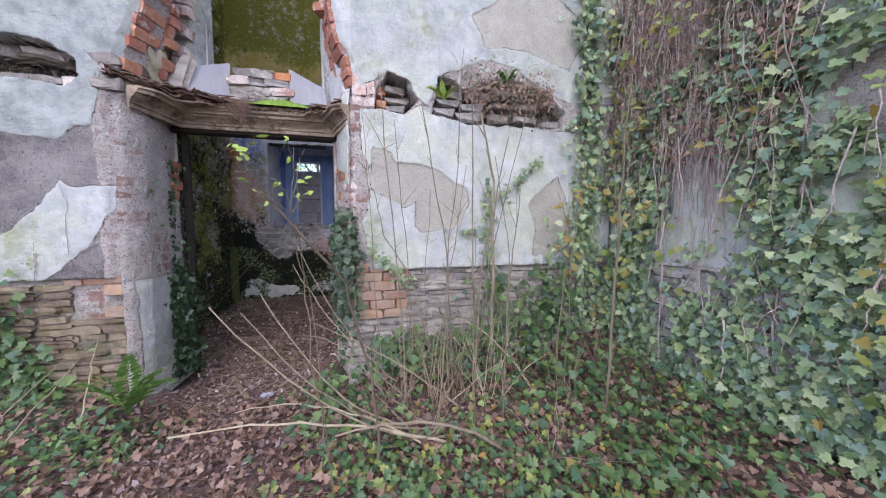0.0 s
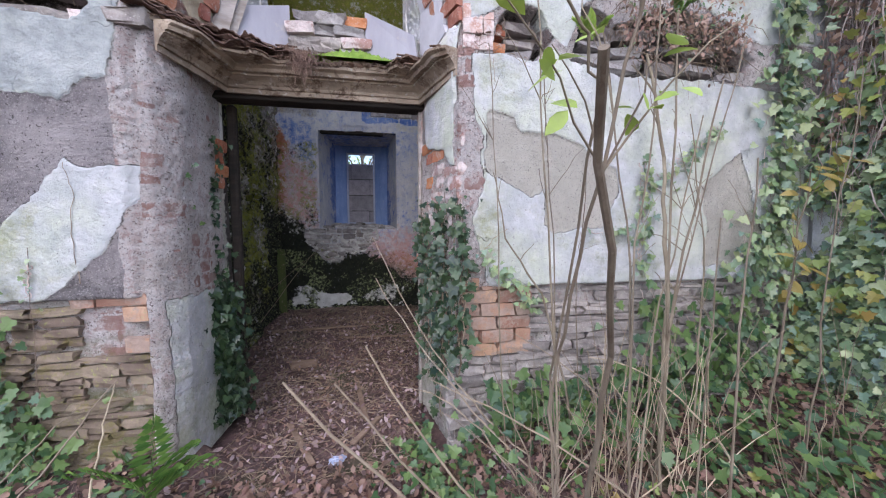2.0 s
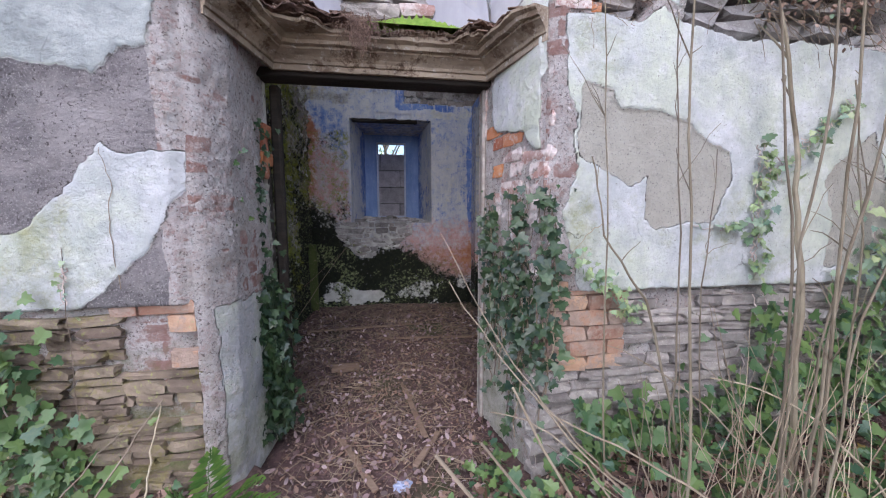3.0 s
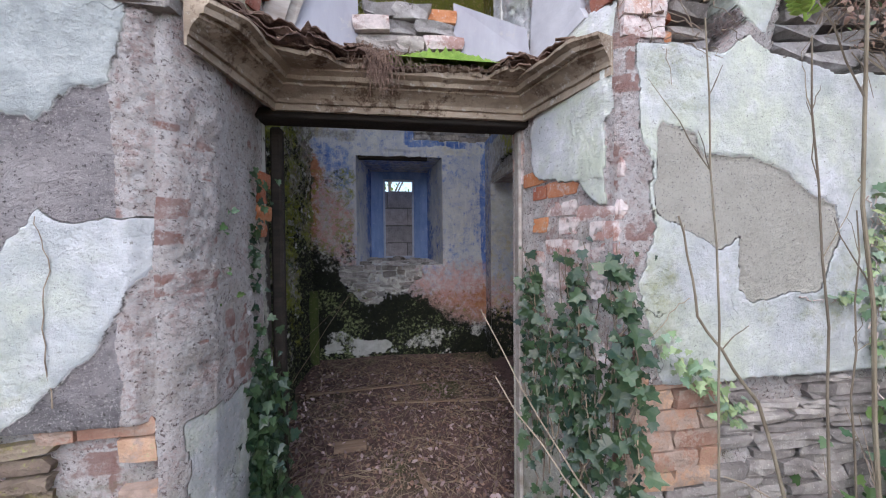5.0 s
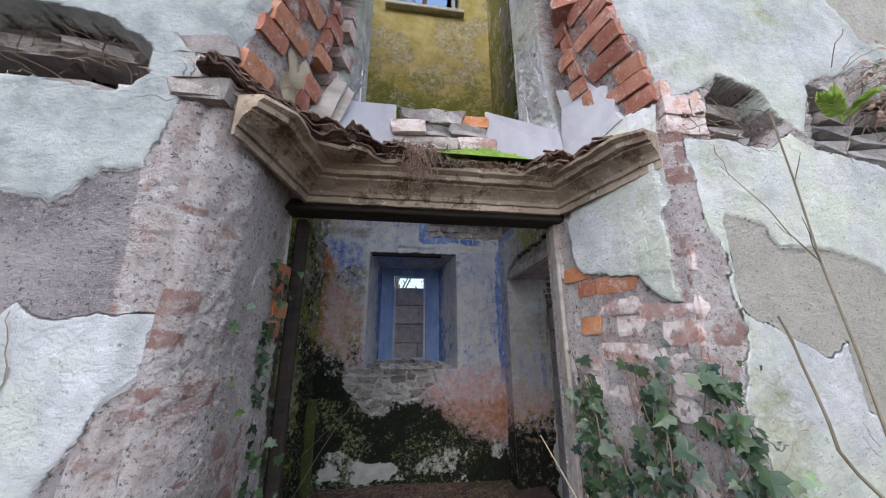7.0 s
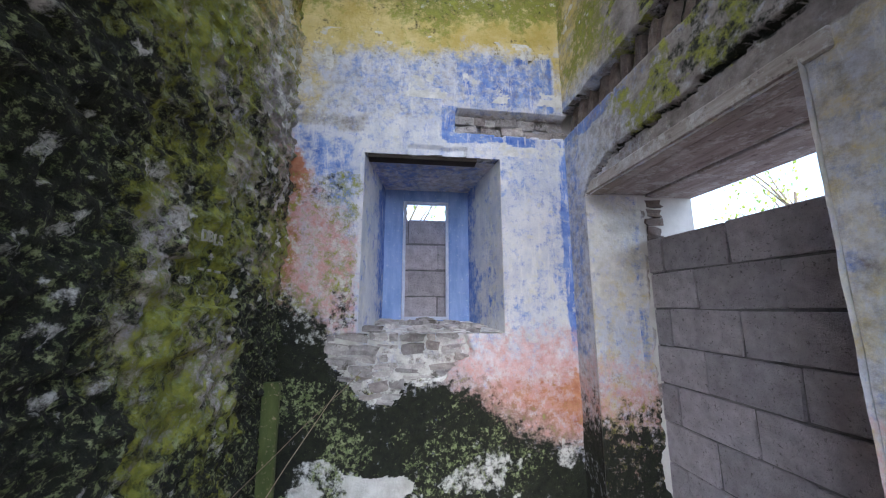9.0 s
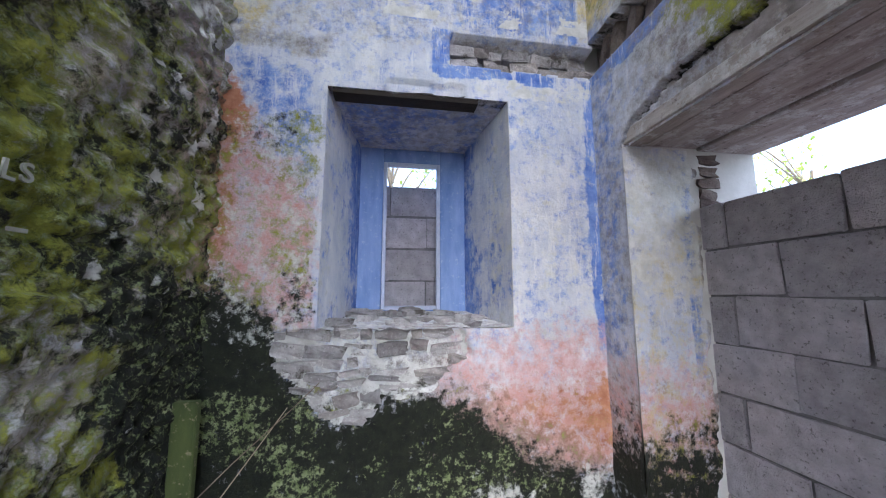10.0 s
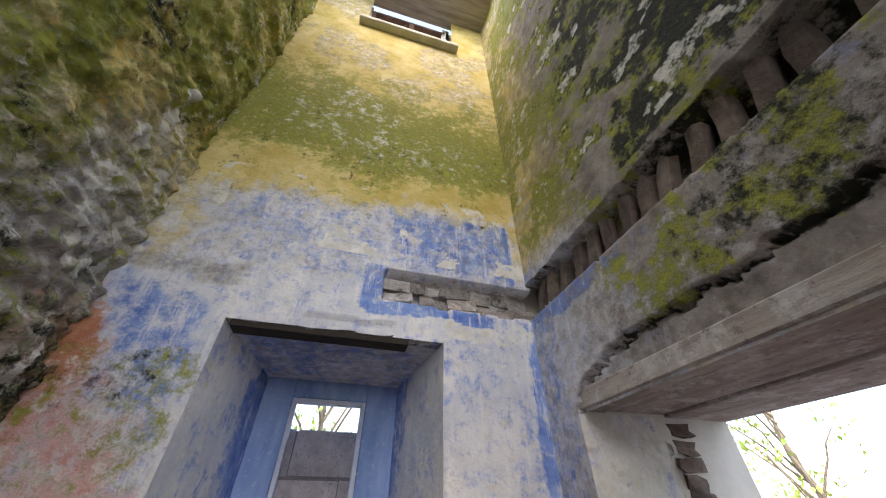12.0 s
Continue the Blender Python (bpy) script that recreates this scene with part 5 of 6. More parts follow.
for k, (a, b) in enumerate(((4.65, 4.68), (4.71, 4.73), (4.76, 4.80))):
    bm = bmesh.new()
    box(bm, LX + 0.047, LX + 0.053, a, b, 1.475, 1.484)
    part("scratch_mark", bm, M_SCRATCH, graffiti)

# mossy post and straws in the far corner of the room
M_POST = simple("green_mossy_timber", (0.035, 0.055, 0.015), (0.10, 0.125, 0.035), 8, 0.9, 0.5, 0, (1, 1, 0.3), speck=(0.26, 0.22, 0.14))
bm = bmesh.new()
box(bm, -1.76, -1.665, 5.49, 5.53, -0.05, 0.90, 0.006)
for v in bm.verts:
    v.co.x -= 0.01 * v.co.z
tagged(part("timber_post", bm, M_POST), "green mossy upright board standing in the room corner", "post")
for a, b in (((-1.22, 5.60, 0.93), (-1.78, 5.20, 0.40)), ((-1.36, 5.62, 0.82), (-1.62, 5.15, 0.30))):
    s = tagged(new("straw_stem"), "pale dry plant stem leaning in the room corner", "stem", "dry stems")
    bm = bmesh.new()
    a, b = Vector(a), Vector(b)
    b = b + (b - a) * 0.9
    b.z = max(b.z, at_ground(b.x, b.y))
    tube(bm, bend(a, b, 0.02, 8, 0.006), 0.0022, 0.0035, 5)
    part("stalk", bm, M_TWIG, s)

# short plank and crumpled plastic on the floor
M_OLDPLANK = simple("old_brown_plank", (0.16, 0.10, 0.07), (0.30, 0.22, 0.16), 8, 0.9, 0.4, 0, (0.4, 3, 3))
bm = bmesh.new()
box(bm, -0.115, 0.115, -0.045, 0.045, 0, 0.04, 0.005)
ob = part("plank_offcut", bm, M_OLDPLANK)
ob.matrix_world = pose(-1.16, 4.14, at_ground(-1.16, 4.14), 3, 0, 4)
tagged(ob, "short brown plank offcut lying on the littered floor", "plank")
for x, y, l, a in ((-0.62, 3.55, 0.75, 100), (-0.95, 3.05, 0.5, 118), (-0.35, 4.6, 1.1, 172), (-1.0, 4.9, 1.3, 8), (-0.55, 3.1, 0.32, 60)):
    bm = bmesh.new()
    box(bm, -l / 2, l / 2, -0.018, 0.018, 0, 0.014, 0.003)
    ob = part("broken_batten", bm, M_OLDPLANK)
    ob.matrix_world = pose(x, y, at_ground(x, y) + 0.008, 2, 1, a)
    tagged(ob, "broken brown timber batten among floor litter", "batten", "battens on the floor")
M_FILM = simple("thin_pale_plastic", (0.26, 0.31, 0.46), (0.46, 0.50, 0.64), 20, 0.3, 0.5)
bm = bmesh.new()
bmesh.ops.create_icosphere(bm, subdivisions=3, radius=0.034)
for v in bm.verts:
    v.co = Vector((v.co.x * 1.2, v.co.y * 0.9, v.co.z * 0.5)) * (1 + 0.7 * noise.noise(v.co * 60))
ob = part("plastic_wrapper", bm, M_FILM)
ob.matrix_world = pose(-0.70, 2.84, at_ground(-0.70, 2.84) + 0.02)
tagged(ob, "crumpled pale blue plastic wrapper on the path", "litter")


# ---------------------------------------------------------------- plants
LOBED, OVAL = lobed_leaf(), oval_leaf()
nrng = np.random.default_rng(4)


def ivy_patch(name, label, places, normals, sizes, stems, material=None, proto=None, seed=0, hang=0.7, tilt=0.45):
    root = tagged(new(name), label, "ivy")
    for a, b, r, s in stems:
        bm = bmesh.new()
        tube(bm, bend(a, b, s, 8, 0.012), r, r * 0.6, 4)
        part("stem", bm, M_STEMS, root)
    scatter("leaves", proto or LOBED, places, normals, sizes, material or M_IVY, root, seed, hang, tilt)
    return root


# ivy over the wing wall
n = 21000
y = np.concatenate((nrng.uniform(0.4, 2.72, n), nrng.uniform(-1.6, 0.4, 3500)))
z = np.concatenate((nrng.uniform(0.0, 3.4, n), nrng.uniform(0.0, 3.4, 3500)))
cover = fbm(y * 2.2, z * 1.8, 201)
dried = sstep(1.55, 1.85, z + 0.5 * (fbm(y * 2, z * 2, 202) - 0.5)) * sstep(1.6, 1.9, y + 0.3 * (fbm(y * 3, z * 3, 204) - 0.5))
keep = (cover + 0.04 * sstep(1.2, 1.5, y) * sstep(0.95, 0.75, z) - 0.06 * sstep(1.7, 2.0, y + 0.5 * (fbm(y * 3, z * 3, 206) - 0.5)) * sstep(0.85, 1.05, z) * sstep(1.8, 1.55, z) + 0.10 * sstep(1.4, 0.4, z) - 0.15 * dried + nrng.normal(0, 0.06, len(y)) - 0.06 * sstep(1.5, 2.4, z) - 0.05 * sstep(1.7, 1.2, y)) > 0.462
y, z, dried = y[keep], z[keep], dried[keep]
out = np.abs(nrng.normal(0, 0.06, len(y))) * (0.4 + 1.2 * fbm(y * 3, z * 3, 203)) + 0.02
P = np.stack((WX - out, y, z), -1)
N = np.tile((-1.0, -0.25, 0.5), (len(y), 1))
ivy_wing = ivy_patch("ivy_wing", "dense dark green ivy covering the wing wall", P, N, nrng.uniform(0.03, 0.075, len(y)) * np.where(nrng.random(len(y)) > 0.9, 1.35, 1), [], seed=1, tilt=0.6)
rng = random.Random(8)
bm = bmesh.new()
for k in range(900):
    yy, zz = rng.uniform(1.35, 2.7), rng.uniform(1.7, 3.42)
    x = WX - abs(rng.gauss(0.02, 0.07))
    l = rng.uniform(0.2, 0.8)
    tube(bm, bend((x, yy, zz), (x - rng.uniform(-0.04, 0.05), yy + rng.gauss(0, 0.09), zz - l), 0, 4, 0.022, rng), rng.uniform(0.002, 0.0055), 0.0015, 3)
for k in range(160):
    yy, zz = rng.uniform(0.2, 2.7), rng.uniform(0.6, 3.4)
    x = WX - rng.uniform(0.02, 0.12)
    tube(bm, bend((x, yy, zz), (x - rng.uniform(-0.02, 0.06), yy + rng.gauss(0, 0.15), zz - rng.uniform(0.3, 1.1)), 0, 6, 0.02, rng), rng.uniform(0.003, 0.008), 0.002, 4)
part("dry_vines", bm, M_STEMS, ivy_wing, "brown leafless hanging vines")["kind"] = "stuff"
n = 1500
y, z = nrng.uniform(0.4, 2.7, n), nrng.uniform(0.3, 3.2, n)
k = (fbm(y * 2.5, z * 2.5, 207) + 0.04 * sstep(1.7, 2.2, y) * (z < 1.7) - 0.02 * (z > 0.95) * (z < 1.9) * (y > 1.4)) > 0.54
scatter("autumn_leaves", LOBED, np.stack((WX - nrng.uniform(0.08, 0.28, n), y, z), -1)[k], np.tile((-1.0, -0.2, 0.4), (k.sum(), 1)), nrng.uniform(0.03, 0.075, k.sum()), M_YELLOW, ivy_wing, 3)
n = 2600
y, z = nrng.uniform(1.3, 2.7, n), nrng.uniform(1.7, 3.4, n)
scatter("withered_leaves", OVAL, np.stack((WX - nrng.uniform(0.02, 0.16, n), y, z), -1), np.tile((-1.0, -0.2, 0.1), (n, 1)), nrng.uniform(0.02, 0.05, n), M_DEAD, ivy_wing, 5)


def facade_ivy(name, label, spots, seed, spread=1.0, size=(0.035, 0.075), material=None):
    """Ivy on the front wall: spots of (x, z, radius x, radius z, count)."""
    r = np.random.default_rng(seed)
    ps = []
    for x, z, rx, rz, c in spots:
        ps.append(np.stack((x + r.normal(0, rx, c), FY - 0.015 - np.abs(r.normal(0, 0.035 * spread, c)), np.maximum(z + r.normal(0, rz, c), 0.03)), -1))
    P = np.concatenate(ps)
    stems = [((x + r.normal(0, rx), FY - 0.012, z + rz), (x + r.normal(0, rx), FY - 0.02, max(z - rz * 1.4, 0.0)), 0.003, 0.0) for x, z, rx, rz, c in spots for _ in range(2)]
    return ivy_patch(name, label, P, np.tile((0.0, -1.0, 0.4), (len(P), 1)), r.uniform(*size, len(P)), stems, material, seed=seed)


facade_ivy("ivy_corner", "dark ivy column climbing the corner of the front wall", [(2.06 + 0.03 * (k % 2), 1.2 + 0.22 * k, 0.055 + 0.02 * (k % 3), 0.16, 75) for k in range(13)] + [(1.95, 1.0, 0.16, 0.16, 130), (2.15, 0.6, 0.16, 0.25, 220)], 11, 1.6)
facade_ivy("ivy_sprig", "thin ivy sprig creeping over white plaster", [(1.12, 1.0 + 0.09 * k, 0.03, 0.05, 13) for k in range(7)] + [(1.18 + 0.06 * k, 1.45 + 0.05 * k, 0.03, 0.03, 9) for k in range(8)] + [(0.95, 1.18, 0.12, 0.012, 26)], 12, 0.6, (0.025, 0.05))
facade_ivy("ivy_clump", "low ivy clump climbing the stone plinth", [(-2.22, 0.45, 0.10, 0.20, 150), (-2.05, 0.22, 0.08, 0.15, 90), (-2.28, 0.7, 0.05, 0.10, 35)], 13, 1.2, material=M_GROUNDLEAF)
facade_ivy("ivy_clump", "ivy and weeds against the rubble plinth", [(1.3, 0.35, 0.22, 0.16, 140), (0.75, 0.2, 0.2, 0.1, 110), (1.75, 0.45, 0.15, 0.2, 160), (0.3, 0.18, 0.15, 0.10, 90), (1.2, 0.75, 0.05, 0.08, 30)], 14, 1.8, (0.04, 0.085), M_GROUNDLEAF)
facade_ivy("ivy_sprig", "thin sprig of ivy at the plaster's lower edge", [(-1.99, 0.98, 0.02, 0.06, 10)], 15, 0.4, (0.015, 0.03))
for pts in ([(-1.83, FY - 0.006, 1.50), (-1.80, FY - 0.006, 1.38), (-1.82, FY - 0.006, 1.18), (-1.80, FY - 0.006, 0.95)], [(-1.99, FY - 0.006, 1.12), (-2.0, FY - 0.006, 0.85), (-1.98, FY - 0.03, 0.3)], [(0.10, FY - 0.006, 1.06), (0.20, FY - 0.008, 1.16), (0.26, FY - 0.008, 1.2)]):
    v = tagged(new("vine_stem"), "thin bare vine stem clinging to the plaster", "vine", "bare vines")
    bm = bmesh.new()
    full = []
    for a, b in zip(pts, pts[1:]):
        full += bend(a, b, 0, 5, 0.006)[:-1]
    tube(bm, full + [Vector(pts[-1])], 0.0012, 0.002, 4)
    part("stem", bm, M_TWIG, v)

# ivy at the two jambs of the entrance
r = np.random.default_rng(21)


def on_left_reveal(s, z):
    return np.stack((edge_left(z) + (inner_left(z) - edge_left(z)) * s + 0.03 + np.abs(r.normal(0, 0.045, len(z))), FY + (FIN - FY) * s, z), -1)


z = np.concatenate((np.abs(r.normal(0.50, 0.19, 640)), np.abs(r.normal(0.10, 0.12, 240)), r.uniform(0.8, 1.75, 90)))
s = np.where(z < 0.85, r.normal(0.74, 0.09, len(z)), r.normal(0.70, 0.016, len(z)))
P = on_left_reveal(s, z)
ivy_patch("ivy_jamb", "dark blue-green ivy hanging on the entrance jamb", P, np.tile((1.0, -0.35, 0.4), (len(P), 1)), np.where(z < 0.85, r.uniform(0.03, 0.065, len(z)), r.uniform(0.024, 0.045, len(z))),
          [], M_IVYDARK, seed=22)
z = r.uniform(1.2, 1.75, 40)
P = on_left_reveal(0.30 + 0.05 * r.normal(0, 1, 40), z)
P[:, 0] -= 0.02
ivy_patch("ivy_sprig", "small light green sprig rooted in the jamb render", P, np.tile((1.0, -0.6, 0.3), (40, 1)), r.uniform(0.015, 0.035, 40), [], M_GROUNDLEAF, seed=23)
vine_rng = random.Random(24)
vines, leaf_at, leaf_size = [], [], []


def vine_y(x):
    return (FY + (-0.03 - x) * 4.0 if x < -0.03 else FY) - 0.025


for k in range(40):
    x0 = vine_rng.uniform(-0.17, -0.02)
    top = vine_rng.triangular(0.75, 1.48, 1.28)
    x1 = max(-0.17, x0 + vine_rng.gauss(0.0, 0.05))
    a, b = Vector((x0, vine_y(x0) - 0.02, max(0.0, top - vine_rng.uniform(0.5, 1.0)))), Vector((x1, vine_y(x1), top))
    lean = vine_rng.uniform(0.0, 0.07)
    run = bend(a, b, 0, 9, 0.02, vine_rng)
    run = [p - Vector((0, lean * 4 * (i / 9) * (1 - i / 9), 0)) for i, p in enumerate(run)]
    vines.append((run, 0.0035))
    for i in range(int(25 * (b - a).length)):
        t = vine_rng.random() ** 0.8
        p = run[min(8, int(t * 9))].lerp(run[min(9, int(t * 9) + 1)], vine_rng.random())
        leaf_at.append(p + Vector((vine_rng.gauss(0, 0.028), -abs(vine_rng.gauss(0.012, 0.022)), vine_rng.gauss(0, 0.02))))
        leaf_size.append(vine_rng.choice((0.022, 0.03, 0.036, 0.042, 0.05, 0.065)) * vine_rng.uniform(0.8, 1.15))
for k in range(7):
    leaf_at.append(Vector((vine_rng.uniform(-0.10, 0.03), FY - vine_rng.uniform(0.02, 0.08), vine_rng.uniform(0.85, 1.12))))
    leaf_size.append(vine_rng.uniform(0.075, 0.10))
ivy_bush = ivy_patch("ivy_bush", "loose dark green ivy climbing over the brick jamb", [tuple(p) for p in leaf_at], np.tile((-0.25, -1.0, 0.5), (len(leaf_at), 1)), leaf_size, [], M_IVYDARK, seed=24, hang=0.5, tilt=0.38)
for run, rad in vines:
    bm = bmesh.new()
    tube(bm, run, rad, rad * 0.5, 4)
    part("stem", bm, M_TWIG, ivy_bush)
P = np.stack((0.12 + np.linspace(0, 0.32, 90) + r.normal(0, 0.02, 90), np.full(90, FY - 0.04) - np.abs(r.normal(0, 0.02, 90)), 1.05 - np.linspace(0, 0.30, 90) + r.normal(0, 0.035, 90)), -1)
ivy_patch("ivy_sprig", "trailing ivy shoot across brick and plaster", P, np.tile((0.0, -1.0, 0.4), (90, 1)), r.uniform(0.025, 0.045, 90), [], seed=25)

# ferns and withered growth in the broken string course
def fern(name, base, lean, length, count, material, seed, label):
    rg = random.Random(seed)
    root = tagged(new(name), label, "fern")
    places, norms, sizes = [], [], []
    for k in range(count):
        a = rg.uniform(0, 2 * math.pi)
        d = Vector((math.cos(a) * 0.8 + lean[0], math.sin(a) * 0.5 + lean[1], rg.uniform(0.3, 1.0) + lean[2])).normalized()
        l = length * rg.uniform(0.6, 1.1)
        end = Vector(base) + d * l
        pts = bend(base, end, l * 0.18, 10, 0.004, rg)
        bm = bmesh.new()
        tube(bm, pts, 0.003, 0.001, 3)
        part("rachis", bm, material, root)
        side = d.cross(Vector((0, 0, 1))).normalized()
        v, f = [], []
        for i, p in enumerate(pts[2:], 2):
            w = l * 0.26 * (1 - (i / 10.5) ** 1.6) * (0.5 + 0.5 * min(1, i / 4))
            for sg in (1, -1):
                for h in (0.0, 0.5):
                    q = p + d * (l / 10) * h
                    b = len(v)
                    v += [q, q + side * sg * w * 0.5 + d * 0.012 + Vector((0, 0, 0.008)), q + side * sg * w + d * 0.02 - Vector((0, 0, 0.01)), q + side * sg * w * 0.5 - d * 0.010]
                    f.append((b, b + 1, b + 2, b + 3))
        mesh_ob("frond", v, f, material, root)
    return root


fern("wall_fern", (0.72, 2.70, 2.24), (-0.5, -0.7, 0.1), 0.15, 6, M_BRIGHT, 31, "bright green fern rooted in the broken string course")
fern("wall_fern", (1.25, 2.68, 2.42), (0.0, -0.6, 0.2), 0.13, 7, M_FERN, 32, "green fern tuft in the stone hollow of the wall")
fern("ground_fern", (-1.42, 2.50, 0.02), (0.3, -0.6, 0.4), 0.38, 8, M_FERN, 33, "green fern at the foot of the entrance jamb")
withered_tuft = tagged(new("withered_tuft"), "brown withered plants hanging out of the wall hollow", "plant")
rng = random.Random(9)
bm = bmesh.new()
for k in range(150):
    x, z = rng.uniform(0.85, 1.7), rng.uniform(2.2, 2.5)
    tube(bm, bend((x, FY + 0.05, z), (x + rng.gauss(0, 0.10), FY - rng.uniform(0.02, 0.16), z + rng.uniform(-0.28, 0.14)), 0.04, 5, 0.012, rng), 0.003, 0.001, 3)
for k in range(16):
    x, z = rng.uniform(0.05, 0.5), rng.uniform(2.15, 2.4)
    tube(bm, bend((x, FY + 0.03, z), (x + rng.gauss(0, 0.05), FY - rng.uniform(0.01, 0.08), z - rng.uniform(0.02, 0.25)), 0.02, 5, 0.01, rng), 0.0025, 0.001, 3)
for k in range(40):
    x, z = rng.uniform(-2.4, -1.8), rng.uniform(2.16, 2.36)
    tube(bm, bend((x, FY + 0.10, z), (x + rng.gauss(0, 0.10), FY + 0.01, z + rng.uniform(-0.08, 0.06)), 0.02, 5, 0.01, rng), 0.0025, 0.001, 3)
part("dry_growth", bm, M_TWIG, withered_tuft)["kind"] = "stuff"
n = 700
scatter("withered_leaves", OVAL, np.stack((nrng.uniform(0.9, 1.7, n), FY - nrng.uniform(0.0, 0.13, n), nrng.normal(2.36, 0.09, n)), -1), np.tile((0.0, -1.0, 0.3), (n, 1)), nrng.uniform(0.015, 0.038, n), M_DEAD, withered_tuft, 41)
n = 160
scatter("green_leaves", OVAL, np.stack((nrng.uniform(0.9, 1.6, n), FY - nrng.uniform(0.0, 0.15, n), nrng.normal(2.40, 0.10, n)), -1), np.tile((0.0, -1.0, 0.5), (n, 1)), nrng.uniform(0.012, 0.03, n), M_GROUNDLEAF, withered_tuft, 42)


# ---- saplings and canes
def sapling(label, pts, r0, r1, twigs=0, leaves=0, material=None, leafmat=None, seed=0, size=(0.05, 0.09)):
    rg = random.Random(seed)
    root = tagged(new("sapling"), label, "sapling", "saplings before the wall")
    full = []
    for a, b in zip(pts, pts[1:]):
        full += bend(a, b, 0, 5, 0.009, rg)[:-1]
    full.append(Vector(pts[-1]))
    bm = bmesh.new()
    tube(bm, full, r0, r1, 7)
    part("stem", bm, material or M_BARK, root)
    tips = []
    for k in range(twigs):
        i = rg.randint(int(len(full) * (0.72 if leafmat is M_BRIGHT else 0.4)), len(full) - 2)
        p = full[i]
        e = p + Vector((rg.uniform(-1, 1), rg.uniform(-0.6, 0.6), rg.uniform(0.5, 1.4))) * rg.uniform(0.08, 0.22)
        bm = bmesh.new()
        tube(bm, bend(p, e, 0.01, 4, 0.006, rg), r1 * 0.9, r1 * 0.4, 4)
        part("twig", bm, material or M_BARK, root)
        tips.append((p, e))
    for k in range(leaves):
        p, e = rg.choice(tips) if tips else (full[-3], full[-1])
        c = p.lerp(e, rg.uniform(0.4, 1.05))
        ob = scatter("leaf", OVAL, [c], [(rg.uniform(-0.4, 0.4), -0.5, 0.8)], [rg.uniform(*size)], leafmat or M_BRIGHT, root, seed * 100 + k, 0.5, 0.4)
        del ob["kind"]
    return root


G = at_ground
THIN = "thin upright grey-brown bare sapling stem before the wall"
stems = [([(0.20, 2.55), (0.13, 2.5, 0.95), (0.06, 2.48, 2.05)], 0.006), ([(0.34, 2.25), (0.27, 2.25, 1.0), (0.16, 2.22, 2.2)], 0.008), ([(0.40, 2.42), (0.37, 2.4, 0.98), (0.28, 2.38, 1.95)], 0.006),
         ([(0.66, 2.2), (0.61, 2.2, 1.04), (0.44, 2.2, 2.0)], 0.008), ([(0.60, 2.15), (0.61, 2.18, 0.98), (0.69, 2.2, 1.8), (0.72, 2.2, 2.4)], 0.007), ([(0.82, 2.2), (0.80, 2.2, 0.9), (0.78, 2.2, 2.1)], 0.010),
         ([(0.82, 2.25), (0.89, 2.25, 0.92), (1.08, 2.25, 1.87)], 0.010), ([(0.84, 2.3), (0.95, 2.3, 0.9), (1.25, 2.3, 2.1)], 0.007), ([(1.12, 2.35), (1.15, 2.35, 1.0), (1.02, 2.35, 1.75)], 0.007),
         ([(1.5, 2.1), (1.52, 2.1, 1.0), (1.62, 2.1, 1.9)], 0.006), ([(0.5, 2.0), (0.55, 2.0, 0.8), (0.66, 1.95, 1.6)], 0.006), ([(0.95, 2.0), (1.0, 2.05, 0.8), (1.1, 2.1, 1.5)], 0.008),
         ([(0.72, 1.95), (0.74, 1.95, 0.6), (0.70, 1.9, 1.25)], 0.006), ([(0.55, 2.4), (0.50, 2.42, 0.8), (0.55, 2.45, 1.5)], 0.005)]
for k, (pts, rad) in enumerate(stems):
    x, yv = pts[0]
    sapling(THIN, [(x, yv, G(x, yv) - 0.02)] + pts[1:], rad * 0.75, rad * 0.35, 4, 0, seed=50 + k)
sapling("slender sapling with fresh yellow-green leaves by the path", [(-0.10, 1.55, G(-0.10, 1.55) - 0.02), (-0.17, 1.42, 0.6), (-0.19, 1.36, 1.05), (-0.21, 1.25, 1.28), (-0.19, 1.22, 1.50)], 0.003, 0.0015, 6, 26, leafmat=M_BRIGHT, seed=80, size=(0.02, 0.038))
spray = sapling("drooping fresh green spray beside the path", [(-0.10, 1.53, G(-0.10, 1.53) - 0.02), (-0.18, 1.40, 1.0), (-0.22, 1.24, 1.36), (-0.29, 1.19, 1.42), (-0.36, 1.17, 1.41)], 0.002, 0.001, 3, 14, leafmat=M_BRIGHT, seed=81, size=(0.025, 0.045))
sapling("leaning brown branch snapped off beside the path", [(0.12, 1.78, G(0.12, 1.78) - 0.02), (0.07, 1.66, 0.5), (-0.04, 1.45, 1.0), (-0.28, 1.155, 1.345)], 0.008, 0.004, 0, 0, seed=82)
sapling("leafy green sapling beside the ivy", [(1.70, 1.9, G(1.7, 1.9) - 0.02), (1.68, 1.85, 0.9), (1.62, 1.75, 1.7), (1.6, 1.7, 2.1)], 0.010, 0.004, 9, 30, leafmat=M_YELLOW, seed=83, size=(0.035, 0.07))
sapling("yellowing leafy sapling before the wall end", [(1.55, 2.3, G(1.55, 2.3) - 0.02), (1.6, 2.3, 0.8), (1.66, 2.28, 1.5)], 0.008, 0.003, 9, 24, leafmat=M_YELLOW, seed=84, size=(0.06, 0.11))
sapling("bare hooked stem leaning against white plaster", [(0.62, 2.55, G(0.62, 2.55) - 0.02), (0.42, 2.62, 0.85), (0.22, 2.66, 1.15), (0.15, 2.665, 1.5)], 0.007, 0.003, 2, 0, seed=85)
